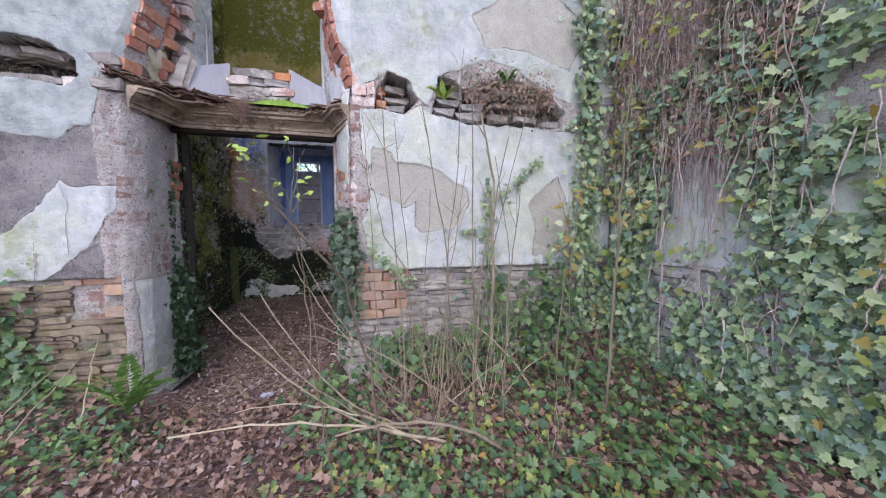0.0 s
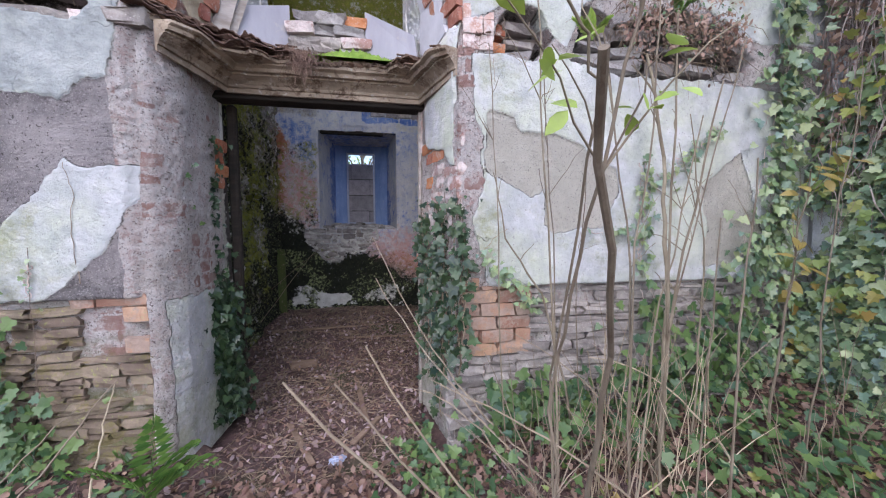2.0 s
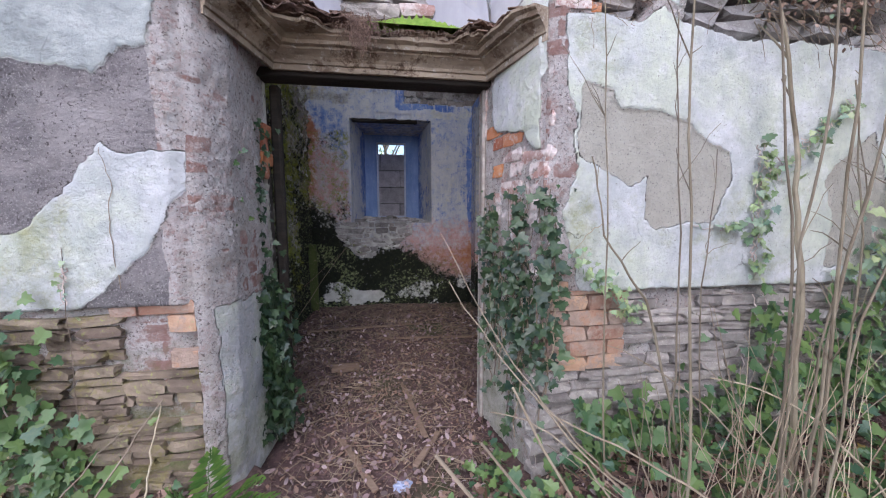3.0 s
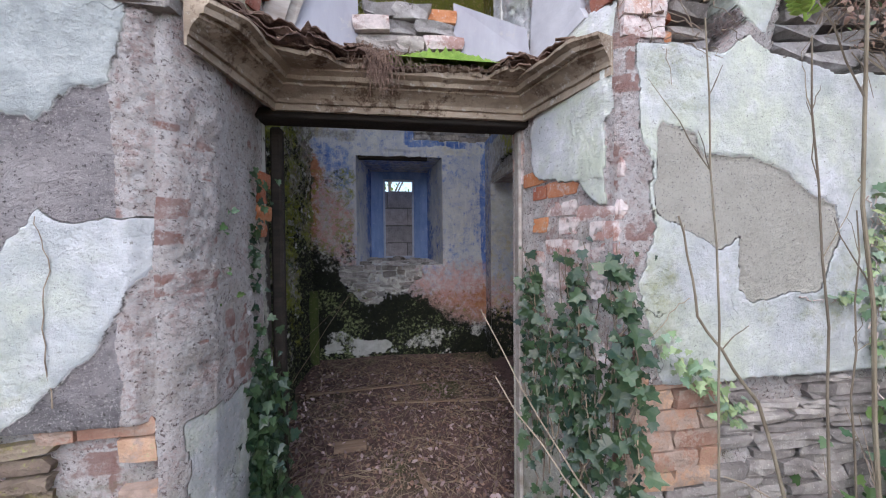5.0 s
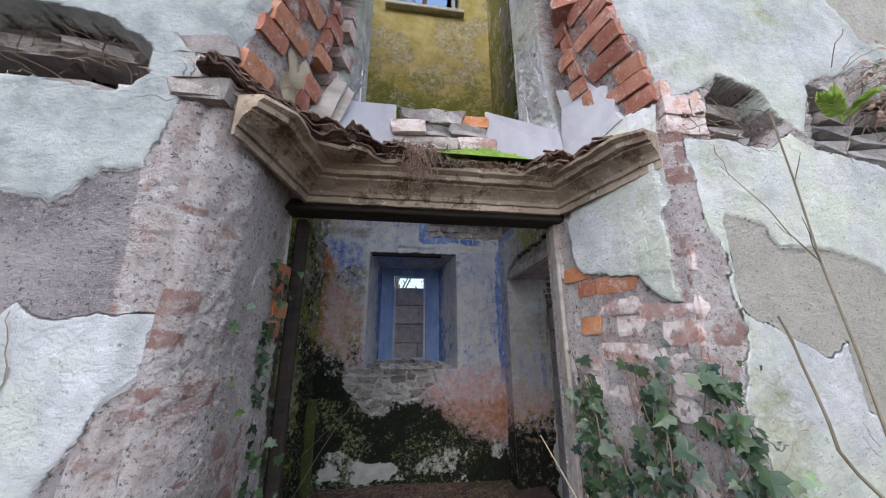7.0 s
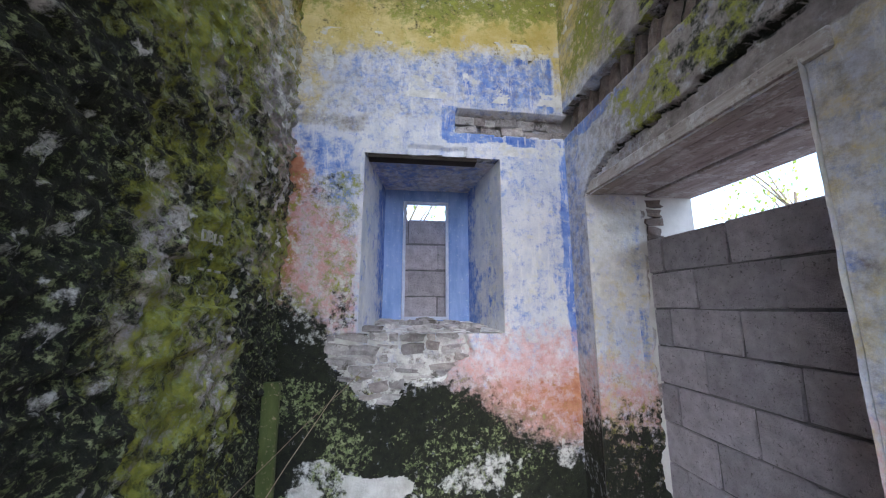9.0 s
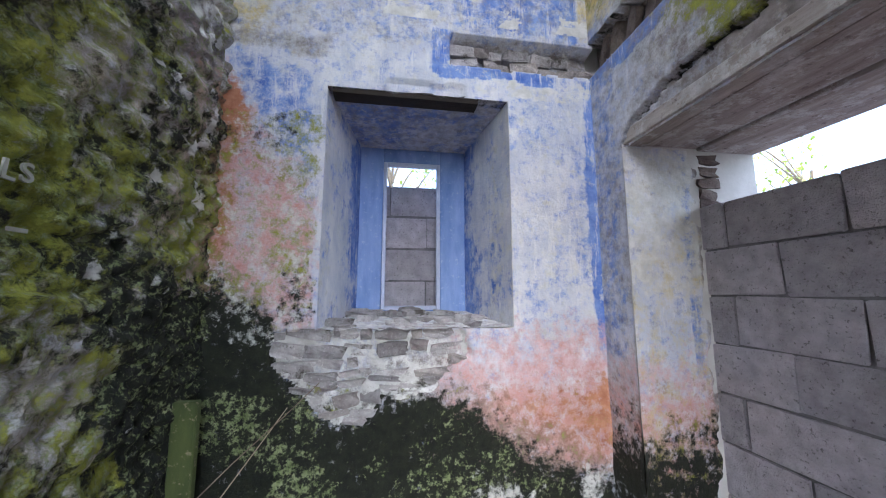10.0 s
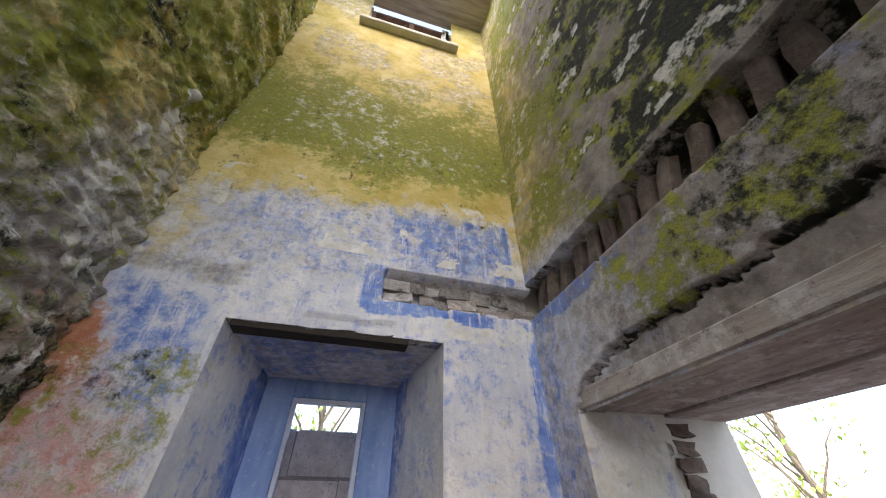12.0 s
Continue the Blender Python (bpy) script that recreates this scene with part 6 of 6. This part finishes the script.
sapling("thick grey stem rising before the wall", [(1.05, 2.45, G(1.05, 2.45) - 0.02), (1.08, 2.5, 1.0), (1.12, 2.6, 1.6), (1.0, 2.62, 2.15)], 0.014, 0.007, 3, 0, seed=86)


def cane(a, b, sag, rad, label="arching dry bramble cane over the path edge"):
    root = tagged(new("bramble_cane"), label, "cane", "canes by the entrance")
    bm = bmesh.new()
    tube(bm, bend(a, b, sag, 12, 0.008), rad, rad * 0.4, 5)
    part("stalk", bm, M_CANE, root)


for a, b, sag, rad in (((0.62, 1.9, 0.0), (-0.66, 1.75, 0.86), -0.22, 0.008), ((0.5, 2.0, 0.0), (-0.56, 1.85, 0.80), -0.20, 0.007), ((0.4, 2.05, 0.05), (-0.48, 1.9, 0.88), -0.22, 0.007), ((0.55, 1.85, 0.0), (-0.9, 1.85, 0.20), 0.10, 0.009),
                       ((0.35, 2.3, 0.1), (-0.47, 2.80, 0.93), -0.10, 0.006), ((0.30, 2.5, 0.1), (-0.49, 2.93, 1.15), -0.16, 0.006), ((0.7, 2.1, 0.02), (-0.25, 2.2, 0.62), 0.05, 0.006), ((0.85, 1.7, -0.05), (-0.1, 1.5, 0.30), 0.12, 0.010),
                       ((-1.95, 2.25, 0.0), (-1.66, 2.70, 0.50), 0.0, 0.006), ((-2.08, 2.2, 0.0), (-1.78, 2.68, 0.42), 0.02, 0.005), ((-1.64, 2.45, 0.0), (-1.67, 2.70, 0.48), 0.03, 0.005), ((0.45, 1.8, 0.0), (-0.75, 2.3, 0.05), 0.15, 0.006),
                       ((0.2, 2.35, 0.1), (-0.35, 2.5, 0.45), 0.12, 0.005), ((0.9, 2.3, 0.05), (0.15, 2.5, 0.7), 0.10, 0.005), ((1.3, 2.2, 0.0), (0.6, 2.45, 0.55), 0.15, 0.006), ((-0.6, 1.55, -0.08), (-1.6, 1.75, -0.06), 0.02, 0.012), ((-0.2, 1.25, -0.10), (-1.15, 1.45, -0.08), 0.05, 0.016)):
    cane((a[0], a[1], min(a[2], G(a[0], a[1]) + 0.02)), (b[0], b[1], max(b[2], G(b[0], b[1]) + 0.012)), sag, rad)

def stem_tuft(label, x, y, count, height, spread, seed, material):
    """A tuft of thin dry stems rising from one root."""
    rg = random.Random(seed)
    root = tagged(new("dry_stems"), label, "weeds", "dry stem tufts before the wall")
    bm = bmesh.new()
    for k in range(count):
        bx, by = x + rg.gauss(0, 0.05), y + rg.gauss(0, 0.05)
        h = height * rg.uniform(0.45, 1.1)
        tip = (bx + rg.gauss(0, spread), min(FY - 0.04, by + rg.gauss(0, spread * 0.6)), G(bx, by) + h)
        tube(bm, bend((bx, by, G(bx, by) - 0.02), tip, rg.uniform(-0.02, 0.06), 6, 0.010, rg), rg.uniform(0.002, 0.0045), 0.001, 4)
    part("stalk_mass", bm, material, root)["kind"] = "stuff"


for k, (x, y, c, h, sp) in enumerate(((0.28, 2.3, 26, 0.75, 0.22), (0.52, 2.2, 24, 0.85, 0.24), (0.72, 2.3, 26, 0.8, 0.22), (0.95, 2.2, 20, 0.7, 0.24), (1.2, 2.35, 18, 0.8, 0.2), (0.05, 2.15, 16, 0.5, 0.26),
                                      (0.4, 1.95, 18, 0.55, 0.28), (1.5, 2.1, 16, 0.65, 0.25), (1.85, 2.2, 14, 0.8, 0.2), (1.1, 1.7, 14, 0.45, 0.28))):
    stem_tuft("tuft of thin brown dry stems before the rubble plinth", x, y, int(c * 0.6), h, sp, 500 + k, M_TWIG if k % 3 else M_CANE)

# ---- ground cover
def litter(name, label, n, region, sizes, proto, material, lift, seed, category, tilt=0.5):
    rg = np.random.default_rng(seed)
    x, y = rg.uniform(region[0], region[1], n), rg.uniform(region[2], region[3], n)
    ok = ground_ok(x, y)
    x, y = x[ok], y[ok]
    P = np.stack((x, y, ground_z(x, y) + np.abs(rg.normal(0, lift, len(x))) + 0.006), -1)
    ob = scatter(name, proto, P, np.tile((0.0, 0.0, 1.0), (len(x), 1)), rg.uniform(*sizes, len(x)), material, None, seed, 0.0, tilt)
    return tagged(ob, label, category, kind="stuff")


def ground_ok(x, y):
    front = (y < FY - 0.01) & (x < WX - 0.02)
    door = (y >= FY - 0.02) & (y < 3.45) & (x > -1.38) & (x < -0.14)
    room = (y >= 3.4) & (y < BY - 0.05) & (x > LX + 0.05) & (x < RX - 0.03)
    return front | door | room


litter("fallen_leaves", "brown fallen leaves scattered over the ground", 6500, (-2.6, 2.4, 0.6, 2.75), (0.02, 0.055), OVAL, M_DEAD, 0.022, 91, "leaf litter", 0.8)
litter("broad_fallen_leaves", "broad curled brown leaves lying on the ground", 5500, (-2.6, 2.4, 0.6, 2.75), (0.025, 0.06), LOBED, M_DEAD, 0.03, 93, "leaf litter", 0.8)
litter("floor_litter", "dark twigs and leaf crumbs covering the room floor", 5200, (-1.75, 0.3, 2.6, 5.65), (0.012, 0.04), OVAL, M_DEAD, 0.008, 92, "leaf litter")


def clumps(name, label, spots, sizes, proto, material, seed, height, category="ground cover"):
    rg = np.random.default_rng(seed)
    ps = []
    for x, y, rx, ry, c in spots:
        px, py = x + rg.normal(0, rx, c), y + rg.normal(0, ry, c)
        ok = ground_ok(px, py)
        px, py = px[ok], py[ok]
        ps.append(np.stack((px, py, ground_z(px, py) + rg.uniform(0.01, height, len(px))), -1))
    P = np.concatenate(ps)
    ob = scatter(name, proto, P, np.tile((0.0, -0.35, 1.0), (len(P), 1)), rg.uniform(*sizes, len(P)), material, None, seed, 0.1, 0.45)
    tagged(ob, label, category, kind="stuff")


clumps("ground_ivy", "low green ivy creeping along the ground", [(-1.95, 2.35, 0.35, 0.2, 420), (-1.5, 2.35, 0.12, 0.15, 120), (-2.1, 1.6, 0.3, 0.3, 200), (0.1, 1.75, 0.25, 0.22, 300), (0.0, 2.35, 0.16, 0.25, 200), (0.9, 1.6, 0.35, 0.3, 160), (1.6, 1.3, 0.35, 0.4, 200), (2.1, 1.9, 0.2, 0.5, 240), (-0.2, 1.2, 0.3, 0.2, 110), (-0.25, 2.75, 0.08, 0.15, 70), (0.5, 1.5, 0.3, 0.25, 300), (1.2, 1.25, 0.35, 0.25, 320), (1.9, 1.5, 0.3, 0.4, 320), (0.5, 1.0, 0.4, 0.2, 200), (1.4, 2.2, 0.35, 0.2, 220)],
       (0.025, 0.055), LOBED, M_GROUNDLEAF, 95, 0.10)
clumps("yellow_weeds", "yellowing low weeds among the leaf litter", [(0.1, 1.7, 0.35, 0.3, 90), (0.9, 1.8, 0.4, 0.3, 110), (1.6, 1.6, 0.4, 0.4, 140), (-1.9, 1.9, 0.3, 0.3, 60)], (0.025, 0.06), LOBED, M_YELLOW, 99, 0.10)
clumps("bramble_leaves", "broad blue-green bramble leaves", [(1.35, 1.15, 0.3, 0.2, 70), (0.9, 2.35, 0.35, 0.12, 80), (-0.15, 2.45, 0.12, 0.2, 50), (1.6, 2.2, 0.25, 0.2, 80), (-0.35, 2.1, 0.15, 0.15, 14), (1.0, 0.85, 0.3, 0.2, 60), (0.45, 2.5, 0.25, 0.1, 90), (1.3, 2.5, 0.3, 0.1, 110), (1.9, 2.1, 0.3, 0.4, 200), (1.5, 1.5, 0.35, 0.3, 110)], (0.035, 0.075), LOBED, M_GROUNDLEAF, 96, 0.30)


def twig_mat(name, label, n, region, seed, rad=(0.0015, 0.004), length=(0.06, 0.35)):
    rg = random.Random(seed)
    bm = bmesh.new()
    made = 0
    while made < n:
        x, y = rg.uniform(region[0], region[1]), rg.uniform(region[2], region[3])
        l, a = rg.uniform(*length), rg.uniform(0, math.pi)
        x2, y2 = x + l * math.cos(a), y + l * math.sin(a)
        if not bool(ground_ok(np.array([x]), np.array([y]))[0] and ground_ok(np.array([x2]), np.array([y2]))[0]):
            continue
        made += 1
        lift = rg.uniform(0.003, 0.02)
        tube(bm, bend((x, y, G(x, y) + lift), (x2, y2, G(x2, y2) + lift + rg.uniform(0, 0.02)), 0, 3, 0.006, rg), rg.uniform(*rad), 0.001, 4)
    tagged(part(name, bm, M_TWIG), label, "twigs", kind="stuff")


twig_mat("fallen_twigs", "dry twigs strewn over the garden ground", 420, (-2.4, 2.2, 0.7, 2.7), 97)
twig_mat("floor_twigs", "dry twigs strewn over the room floor", 1300, (-1.7, 0.25, 2.6, 5.6), 98)
litter("path_leaves", "curled purple-brown and tan leaves on the entrance floor", 4200, (-1.7, 0.25, 1.9, 5.2), (0.018, 0.05), OVAL, M_TAN, 0.018, 94, "leaf litter", 0.9)

# ---- shrubs seen through the gaps behind the house
def shrub(label, base, height, width, count, seed):
    rg = np.random.default_rng(seed)
    rnd = random.Random(seed)
    root = tagged(new("tree"), label, "tree")
    bm = bmesh.new()
    b = Vector(base)
    tube(bm, bend(b - Vector((0, 0, 0.3)), b + Vector((0, 0, height * 0.8)), 0, 8, 0.05, rnd), 0.09, 0.02, 7)
    part("trunk", bm, M_BARK, root)
    pts = []
    for k in range(16):
        z = height * rnd.uniform(0.3, 0.9)
        e = b + Vector((rnd.uniform(-width, width), rnd.uniform(-width, width), z + height * 0.15))
        bm = bmesh.new()
        tube(bm, bend(b + Vector((0, 0, z * 0.8)), e, 0.1, 6, 0.03, rnd), 0.025, 0.006, 5)
        part("limb", bm, M_BARK, root)
        c = count // 16
        pts.append(np.array(e) + rg.normal(0, width * 0.28, (c, 3)))
    P = np.concatenate(pts)
    scatter("crown", OVAL, P, rg.normal(0, 1, P.shape), rg.uniform(0.05, 0.11, len(P)), M_BRIGHT, root, seed, 0.5, 0.3)


shrub("young green tree behind the house", (-0.9, 9.6, 0), 4.6, 0.9, 1100, 301)
shrub("young green tree beside the house", (6.5, 8.6, 0), 4.4, 0.9, 700, 302)

# ---------------------------------------------------------------- masonry pieces
rng = random.Random(77)
M_BRICK_RAW = simple("bare_red_brick", (0.34, 0.12, 0.07), (0.50, 0.24, 0.17), 16, 0.92, 0.8, 0.25, speck=(0.56, 0.46, 0.42), dist=0.015, coat=(0.62, 0.52, 0.48), cover=0.40)
BRICKS_RAW = [lump_mesh("brick", M_BRICK_RAW, 90 + s, 0.04, 0) for s in range(5)]


def rubble(parent, place, u0, u1, v0, v1, meshes, depth, hrange, lrange, skip=0.05, tilt=4, name="stone"):
    """Rough courses of stone: place(u, v) gives the centre and the turn about z."""
    v = v0
    while v < v1 - 0.02:
        h = min(rng.uniform(*hrange), v1 - v)
        u = u0 + rng.uniform(-0.08, 0)
        while u < u1:
            l = min(rng.uniform(*lrange), u1 - u + 0.02)
            if l > 0.03 and rng.random() > skip:
                c, turn = place(u + l / 2, v + h / 2)
                d = depth * rng.uniform(0.75, 1.25)
                piece(name, meshes, parent, c, (l * rng.uniform(0.90, 0.98), d, h * rng.uniform(0.80, 0.96)), (rng.uniform(-tilt, tilt), rng.uniform(-tilt / 2, tilt / 2), turn + rng.uniform(-tilt, tilt)), rng)
            u += l
        v += h


def on_front(u, v):
    return (u, FY + 0.066 + rng.uniform(-0.014, 0.010), v), 0


rubble(wall_front, on_front, 0.38, 2.36, -0.12, DADO - 0.015, STONES, 0.085, (0.022, 0.065), (0.08, 0.36), 0.06, 6)
rubble(wall_front, on_front, -2.6, -1.86, -0.1, DADO - 0.02, STONES_MOSSY, 0.08, (0.022, 0.06), (0.08, 0.30), 0.05, 6)
rubble(wall_front, on_front, -1.86, -1.57, -0.1, 0.60, STONES_MOSSY, 0.075, (0.03, 0.07), (0.10, 0.34), 0.05, 5)
rubble(wall_front, on_front, 0.0, 0.40, -0.1, 0.46, STONES, 0.08, (0.05, 0.09), (0.10, 0.22))


def brick_rows(x0, x1, z0, z1, y, skip, meshes=BRICKS, length=0.215):
    z, row = z0, 0
    while z < z1:
        x = x0 - (0.5 * length if row % 2 else 0)
        while x < x1 - 0.03:
            a, b = max(x, x0), min(x + length, x1)
            if b - a > 0.04 and rng.random() > skip:
                piece("stone" if meshes is SHARDS else "brick", meshes, wall_front, ((a + b) / 2, y + rng.uniform(-0.006, 0.008), z + 0.036), (b - a - 0.003, 0.10, 0.075), (rng.uniform(-2, 2), rng.uniform(-1.5, 1.5), rng.uniform(-2, 2)), rng)
            x += length
        z += 0.077
        row += 1


M_BRICK_PLINTH = simple("dull_mossy_brick", (0.33, 0.17, 0.11), (0.47, 0.31, 0.22), 9, 0.92, 0.9, 0.25, speck=(0.34, 0.30, 0.17), dist=0.015, coat=(0.42, 0.31, 0.25), cover=0.50)
BRICKS_PLINTH = [lump_mesh("brick", M_BRICK_PLINTH, 150 + s, 0.04, 0) for s in range(6)]
brick_rows(0.0, 0.42, 0.47, DADO - 0.01, FY + 0.056, 0.12, BRICKS_PLINTH)
brick_rows(-1.88, -1.55, 0.60, DADO - 0.02, FY + 0.068, 0.28, BRICKS_PLINTH)
brick_rows(-0.01, 0.11, 0.88, 1.72, FY + 0.064, 0.40)
brick_rows(-1.64, -1.47, 2.12, 2.31, FY + 0.045, 0.1, SHARDS)
brick_rows(0.0, 0.17, 2.16, 2.33, FY + 0.045, 0.1)


def jamb_bricks(left, z0, z1, meshes, s0, length, skip=0.05, proud=0.014, pitch=0.078):
    outer, inner = (edge_left, inner_left) if left else (edge_right, inner_right)
    z, row = z0, 0
    while z < z1:
        l = length * (1 if row % 2 else 0.6)
        s = s0 + l / 2 / (FIN - FY)

        def at(q, h):
            h = np.array([h])
            return Vector((float((outer(h) + (inner(h) - outer(h)) * q)[0]), FY + (FIN - FY) * q, float(h[0])))
        mid, along, up = at(s, z + 0.036), (at(s + 0.1, z + 0.036) - at(s - 0.1, z + 0.036)).normalized(), (at(s, z + 0.11) - at(s, z - 0.04)).normalized()
        face = along.cross(up).normalized()
        up = face.cross(along).normalized()
        inward = Vector((-1 if left else 1, 0, 0))
        if face.dot(inward) < 0:
            face = -face
        if rng.random() > skip:
            m = Matrix.Translation(mid + face * (0.05 - proud)) @ Matrix((along, face, up)).transposed().to_4x4() @ pose(0, 0, 0, rng.uniform(-2, 2), rng.uniform(-2, 2), rng.uniform(-2, 2))
            ob = piece("brick", meshes, wall_front, (0, 0, 0), (1, 1, 1), rng=rng)
            ob.matrix_basis = m @ Matrix.Diagonal((l * rng.uniform(0.93, 0.99), 0.10, pitch * rng.uniform(0.90, 0.985), 1))
        z += pitch * abs(up.z)
        row += 1


jamb_bricks(True, 2.26, 3.85, BRICKS_RAW, 0.01, 0.20, 0.03, 0.012)
jamb_bricks(True, 2.30, 3.85, BRICKS_RAW, 0.33, 0.10, 0.25, 0.02)
jamb_bricks(False, 2.30, 3.85, BRICKS_RAW, 0.01, 0.20, 0.03, 0.012)
jamb_bricks(False, 2.44, 3.85, BRICKS_RAW, 0.33, 0.09, 0.35, 0.02)
jamb_bricks(True, 2.30, 3.85, BRICKS, 0.55, 0.10, 0.5, 0.01)
jamb_bricks(False, 1.54, 1.72, BRICKS_FRESH, 0.28, 0.22, 0.05, 0.003)
jamb_bricks(False, 1.45, 1.53, BRICKS, 0.28, 0.22, 0.2, 0.001)
jamb_bricks(False, 1.12, 1.45, BRICKS, 0.28, 0.22, 0.3, 0.0)
jamb_bricks(False, 1.46, 1.72, BRICKS_FRESH, 0.58, 0.2, 0.1, 0.004)
jamb_bricks(False, 1.22, 1.45, BRICKS, 0.6, 0.2, 0.2, 0.0)
jamb_bricks(False, 0.95, 1.70, BRICKS, 0.02, 0.20, 0.45, 0.001)
jamb_bricks(True, 1.45, 1.70, BRICKS_FRESH, 0.80, 0.13, 0.1, 0.036)
jamb_bricks(False, 1.72, 2.02, BRICKS, 0.86, 0.10, 0.1, 0.010)
piece("brick", BRICKS_RAW, wall_front, (-0.20, 2.93, 2.93), (0.10, 0.15, 0.07), (6, 4, 60), rng)

# stones and bricks lodged in the hollows of the string course
for x, z, l, h, kind in ((-2.05, 2.16, 0.40, 0.05, SHARDS), (-1.77, 2.165, 0.11, 0.07, BRICKS), (-1.9, 2.33, 0.22, 0.05, SHARDS), (-2.2, 2.34, 0.3, 0.06, SHARDS), (0.21, 2.30, 0.09, 0.07, BRICKS_FRESH), (0.22, 2.21, 0.08, 0.06, BRICKS_FRESH),
                         (0.34, 2.18, 0.16, 0.05, SHARDS_PALE), (0.36, 2.25, 0.18, 0.04, SHARDS), (0.32, 2.33, 0.2, 0.05, SHARDS), (0.74, 2.17, 0.18, 0.06, SHARDS_PALE), (0.78, 2.25, 0.2, 0.05, SHARDS_PALE), (0.82, 2.32, 0.16, 0.06, SHARDS),
                         (0.98, 2.15, 0.24, 0.07, SHARDS_PALE), (1.0, 2.24, 0.2, 0.06, SHARDS_PALE), (1.05, 2.33, 0.22, 0.06, SHARDS), (1.24, 2.16, 0.2, 0.07, SHARDS), (1.28, 2.26, 0.22, 0.06, SHARDS_PALE), (1.3, 2.38, 0.22, 0.06, SHARDS),
                         (1.48, 2.17, 0.2, 0.07, SHARDS_PALE), (1.5, 2.28, 0.2, 0.06, SHARDS), (1.74, 2.14, 0.16, 0.05, SHARDS_PALE), (1.7, 2.32, 0.18, 0.05, SHARDS)):
    piece("stone" if kind not in (BRICKS, BRICKS_FRESH) else "brick", kind, wall_front, (x, FY + (0.10 if x > 0.6 else 0.15), z), (l, 0.16, h), (rng.uniform(-6, 6), rng.uniform(-5, 5), rng.uniform(-8, 8)), rng)

# sill of brick and stone under the upper opening
for x in np.arange(-0.92, -0.54, 0.15):
    for k, z in enumerate((2.30, 2.37, 2.44, 2.51)):
        m = (STONES_PALE, STONES, STONES_PALE, BRICKS_FRESH, STONES_PALE, BRICKS)[rng.randrange(6)]
        piece("stone" if m in (STONES, STONES_PALE) else "brick", m, wall_front, (float(x) + (0.04 if k % 2 else 0), 3.30 + rng.uniform(-0.02, 0.02), z), (rng.uniform(0.13, 0.20), 0.12, 0.066), (rng.uniform(-4, 4), rng.uniform(-5, 5), rng.uniform(-6, 6)), rng)
for x in np.arange(-1.15, -0.25, 0.13):
    for z in (2.31, 2.37):
        piece("stone", STONES_PALE, wall_front, (float(x), 3.35, z + rng.uniform(-0.01, 0.01)), (rng.uniform(0.12, 0.2), 0.10, 0.06), (0, rng.uniform(-4, 4), rng.uniform(-6, 6)), rng)

# exposed stone under the room's window, and stones and bricks in the joist slots
z = 0.68
while z < 1.15:
    h = rng.uniform(0.035, 0.085)
    x = -1.50 + rng.uniform(0, 0.05)
    while x < -0.46:
        l = rng.uniform(0.06, 0.22)
        if bool(inside(np.array([x + l / 2]), np.array([z + h / 2]), STONE_HOLE)[0]) and rng.random() > 0.14:
            piece("stone", STONES if rng.random() < 0.22 else STONES_PALE, wall_end, (x + l / 2, BY + 0.072 + rng.uniform(-0.02, 0.022), z + h / 2 + rng.uniform(-0.012, 0.012)), (l * rng.uniform(0.8, 1.05), 0.10, h * rng.uniform(0.7, 1.05)), (rng.uniform(-9, 9), rng.uniform(-9, 9), rng.uniform(-9, 9)), rng)
        x += l
    z += h
for k in range(34):
    t = rng.random()
    x, y = -0.75 + (0.46 - 0.10 * t) * rng.uniform(-1, 1), BY + 0.06 + 0.52 * t
    piece("stone", STONES_PALE, wall_end, (x, y, 1.155 + 0.05 * t + rng.uniform(-0.01, 0.012)), (rng.uniform(0.08, 0.2), rng.uniform(0.06, 0.14), rng.uniform(0.03, 0.06)), (rng.uniform(-9, 9), rng.uniform(-9, 9), rng.uniform(-30, 30)), rng)
x = SLOT[0] + 0.02
while x < 0.25:
    l = rng.uniform(0.07, 0.20)
    for z, h in ((2.715, rng.uniform(0.05, 0.09)), (2.80, rng.uniform(0.05, 0.08))):
        if rng.random() > 0.2:
            piece("stone", SHARDS_PALE if rng.random() < 0.5 else STONES, wall_end, (x + l / 2 + rng.uniform(-0.03, 0.03), BY + 0.092 + rng.uniform(-0.012, 0.012), z + rng.uniform(-0.012, 0.012)), (l * rng.uniform(0.9, 1.15), 0.08, h), (rng.uniform(-8, 8), rng.uniform(-9, 9), rng.uniform(-8, 8)), rng)
    x += l
# dark brick: the slot's shade put into its colour; reused at the jamb
M_DARKBRICK = simple("dark_brick", (0.08, 0.06, 0.05), (0.20, 0.16, 0.14), 16, 0.92, 0.8, 0.3)
STONES_DARK = [lump_mesh("brick", M_DARKBRICK, 110 + s, 0.09, 0) for s in range(4)]
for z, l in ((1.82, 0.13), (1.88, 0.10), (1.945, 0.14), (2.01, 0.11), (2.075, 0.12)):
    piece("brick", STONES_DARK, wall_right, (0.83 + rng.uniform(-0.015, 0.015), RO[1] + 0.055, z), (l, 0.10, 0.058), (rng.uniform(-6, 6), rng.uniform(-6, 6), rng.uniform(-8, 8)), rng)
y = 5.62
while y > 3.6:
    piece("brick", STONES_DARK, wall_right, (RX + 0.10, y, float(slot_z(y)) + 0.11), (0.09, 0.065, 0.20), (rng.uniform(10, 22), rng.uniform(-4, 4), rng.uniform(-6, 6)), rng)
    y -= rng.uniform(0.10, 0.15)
rubble(wall_wing, lambda u, v: ((WX - 0.005, u, v), 90), 0.2, 2.70, 0.1, 0.95, STONES_PALE, 0.07, (0.05, 0.09), (0.12, 0.34))
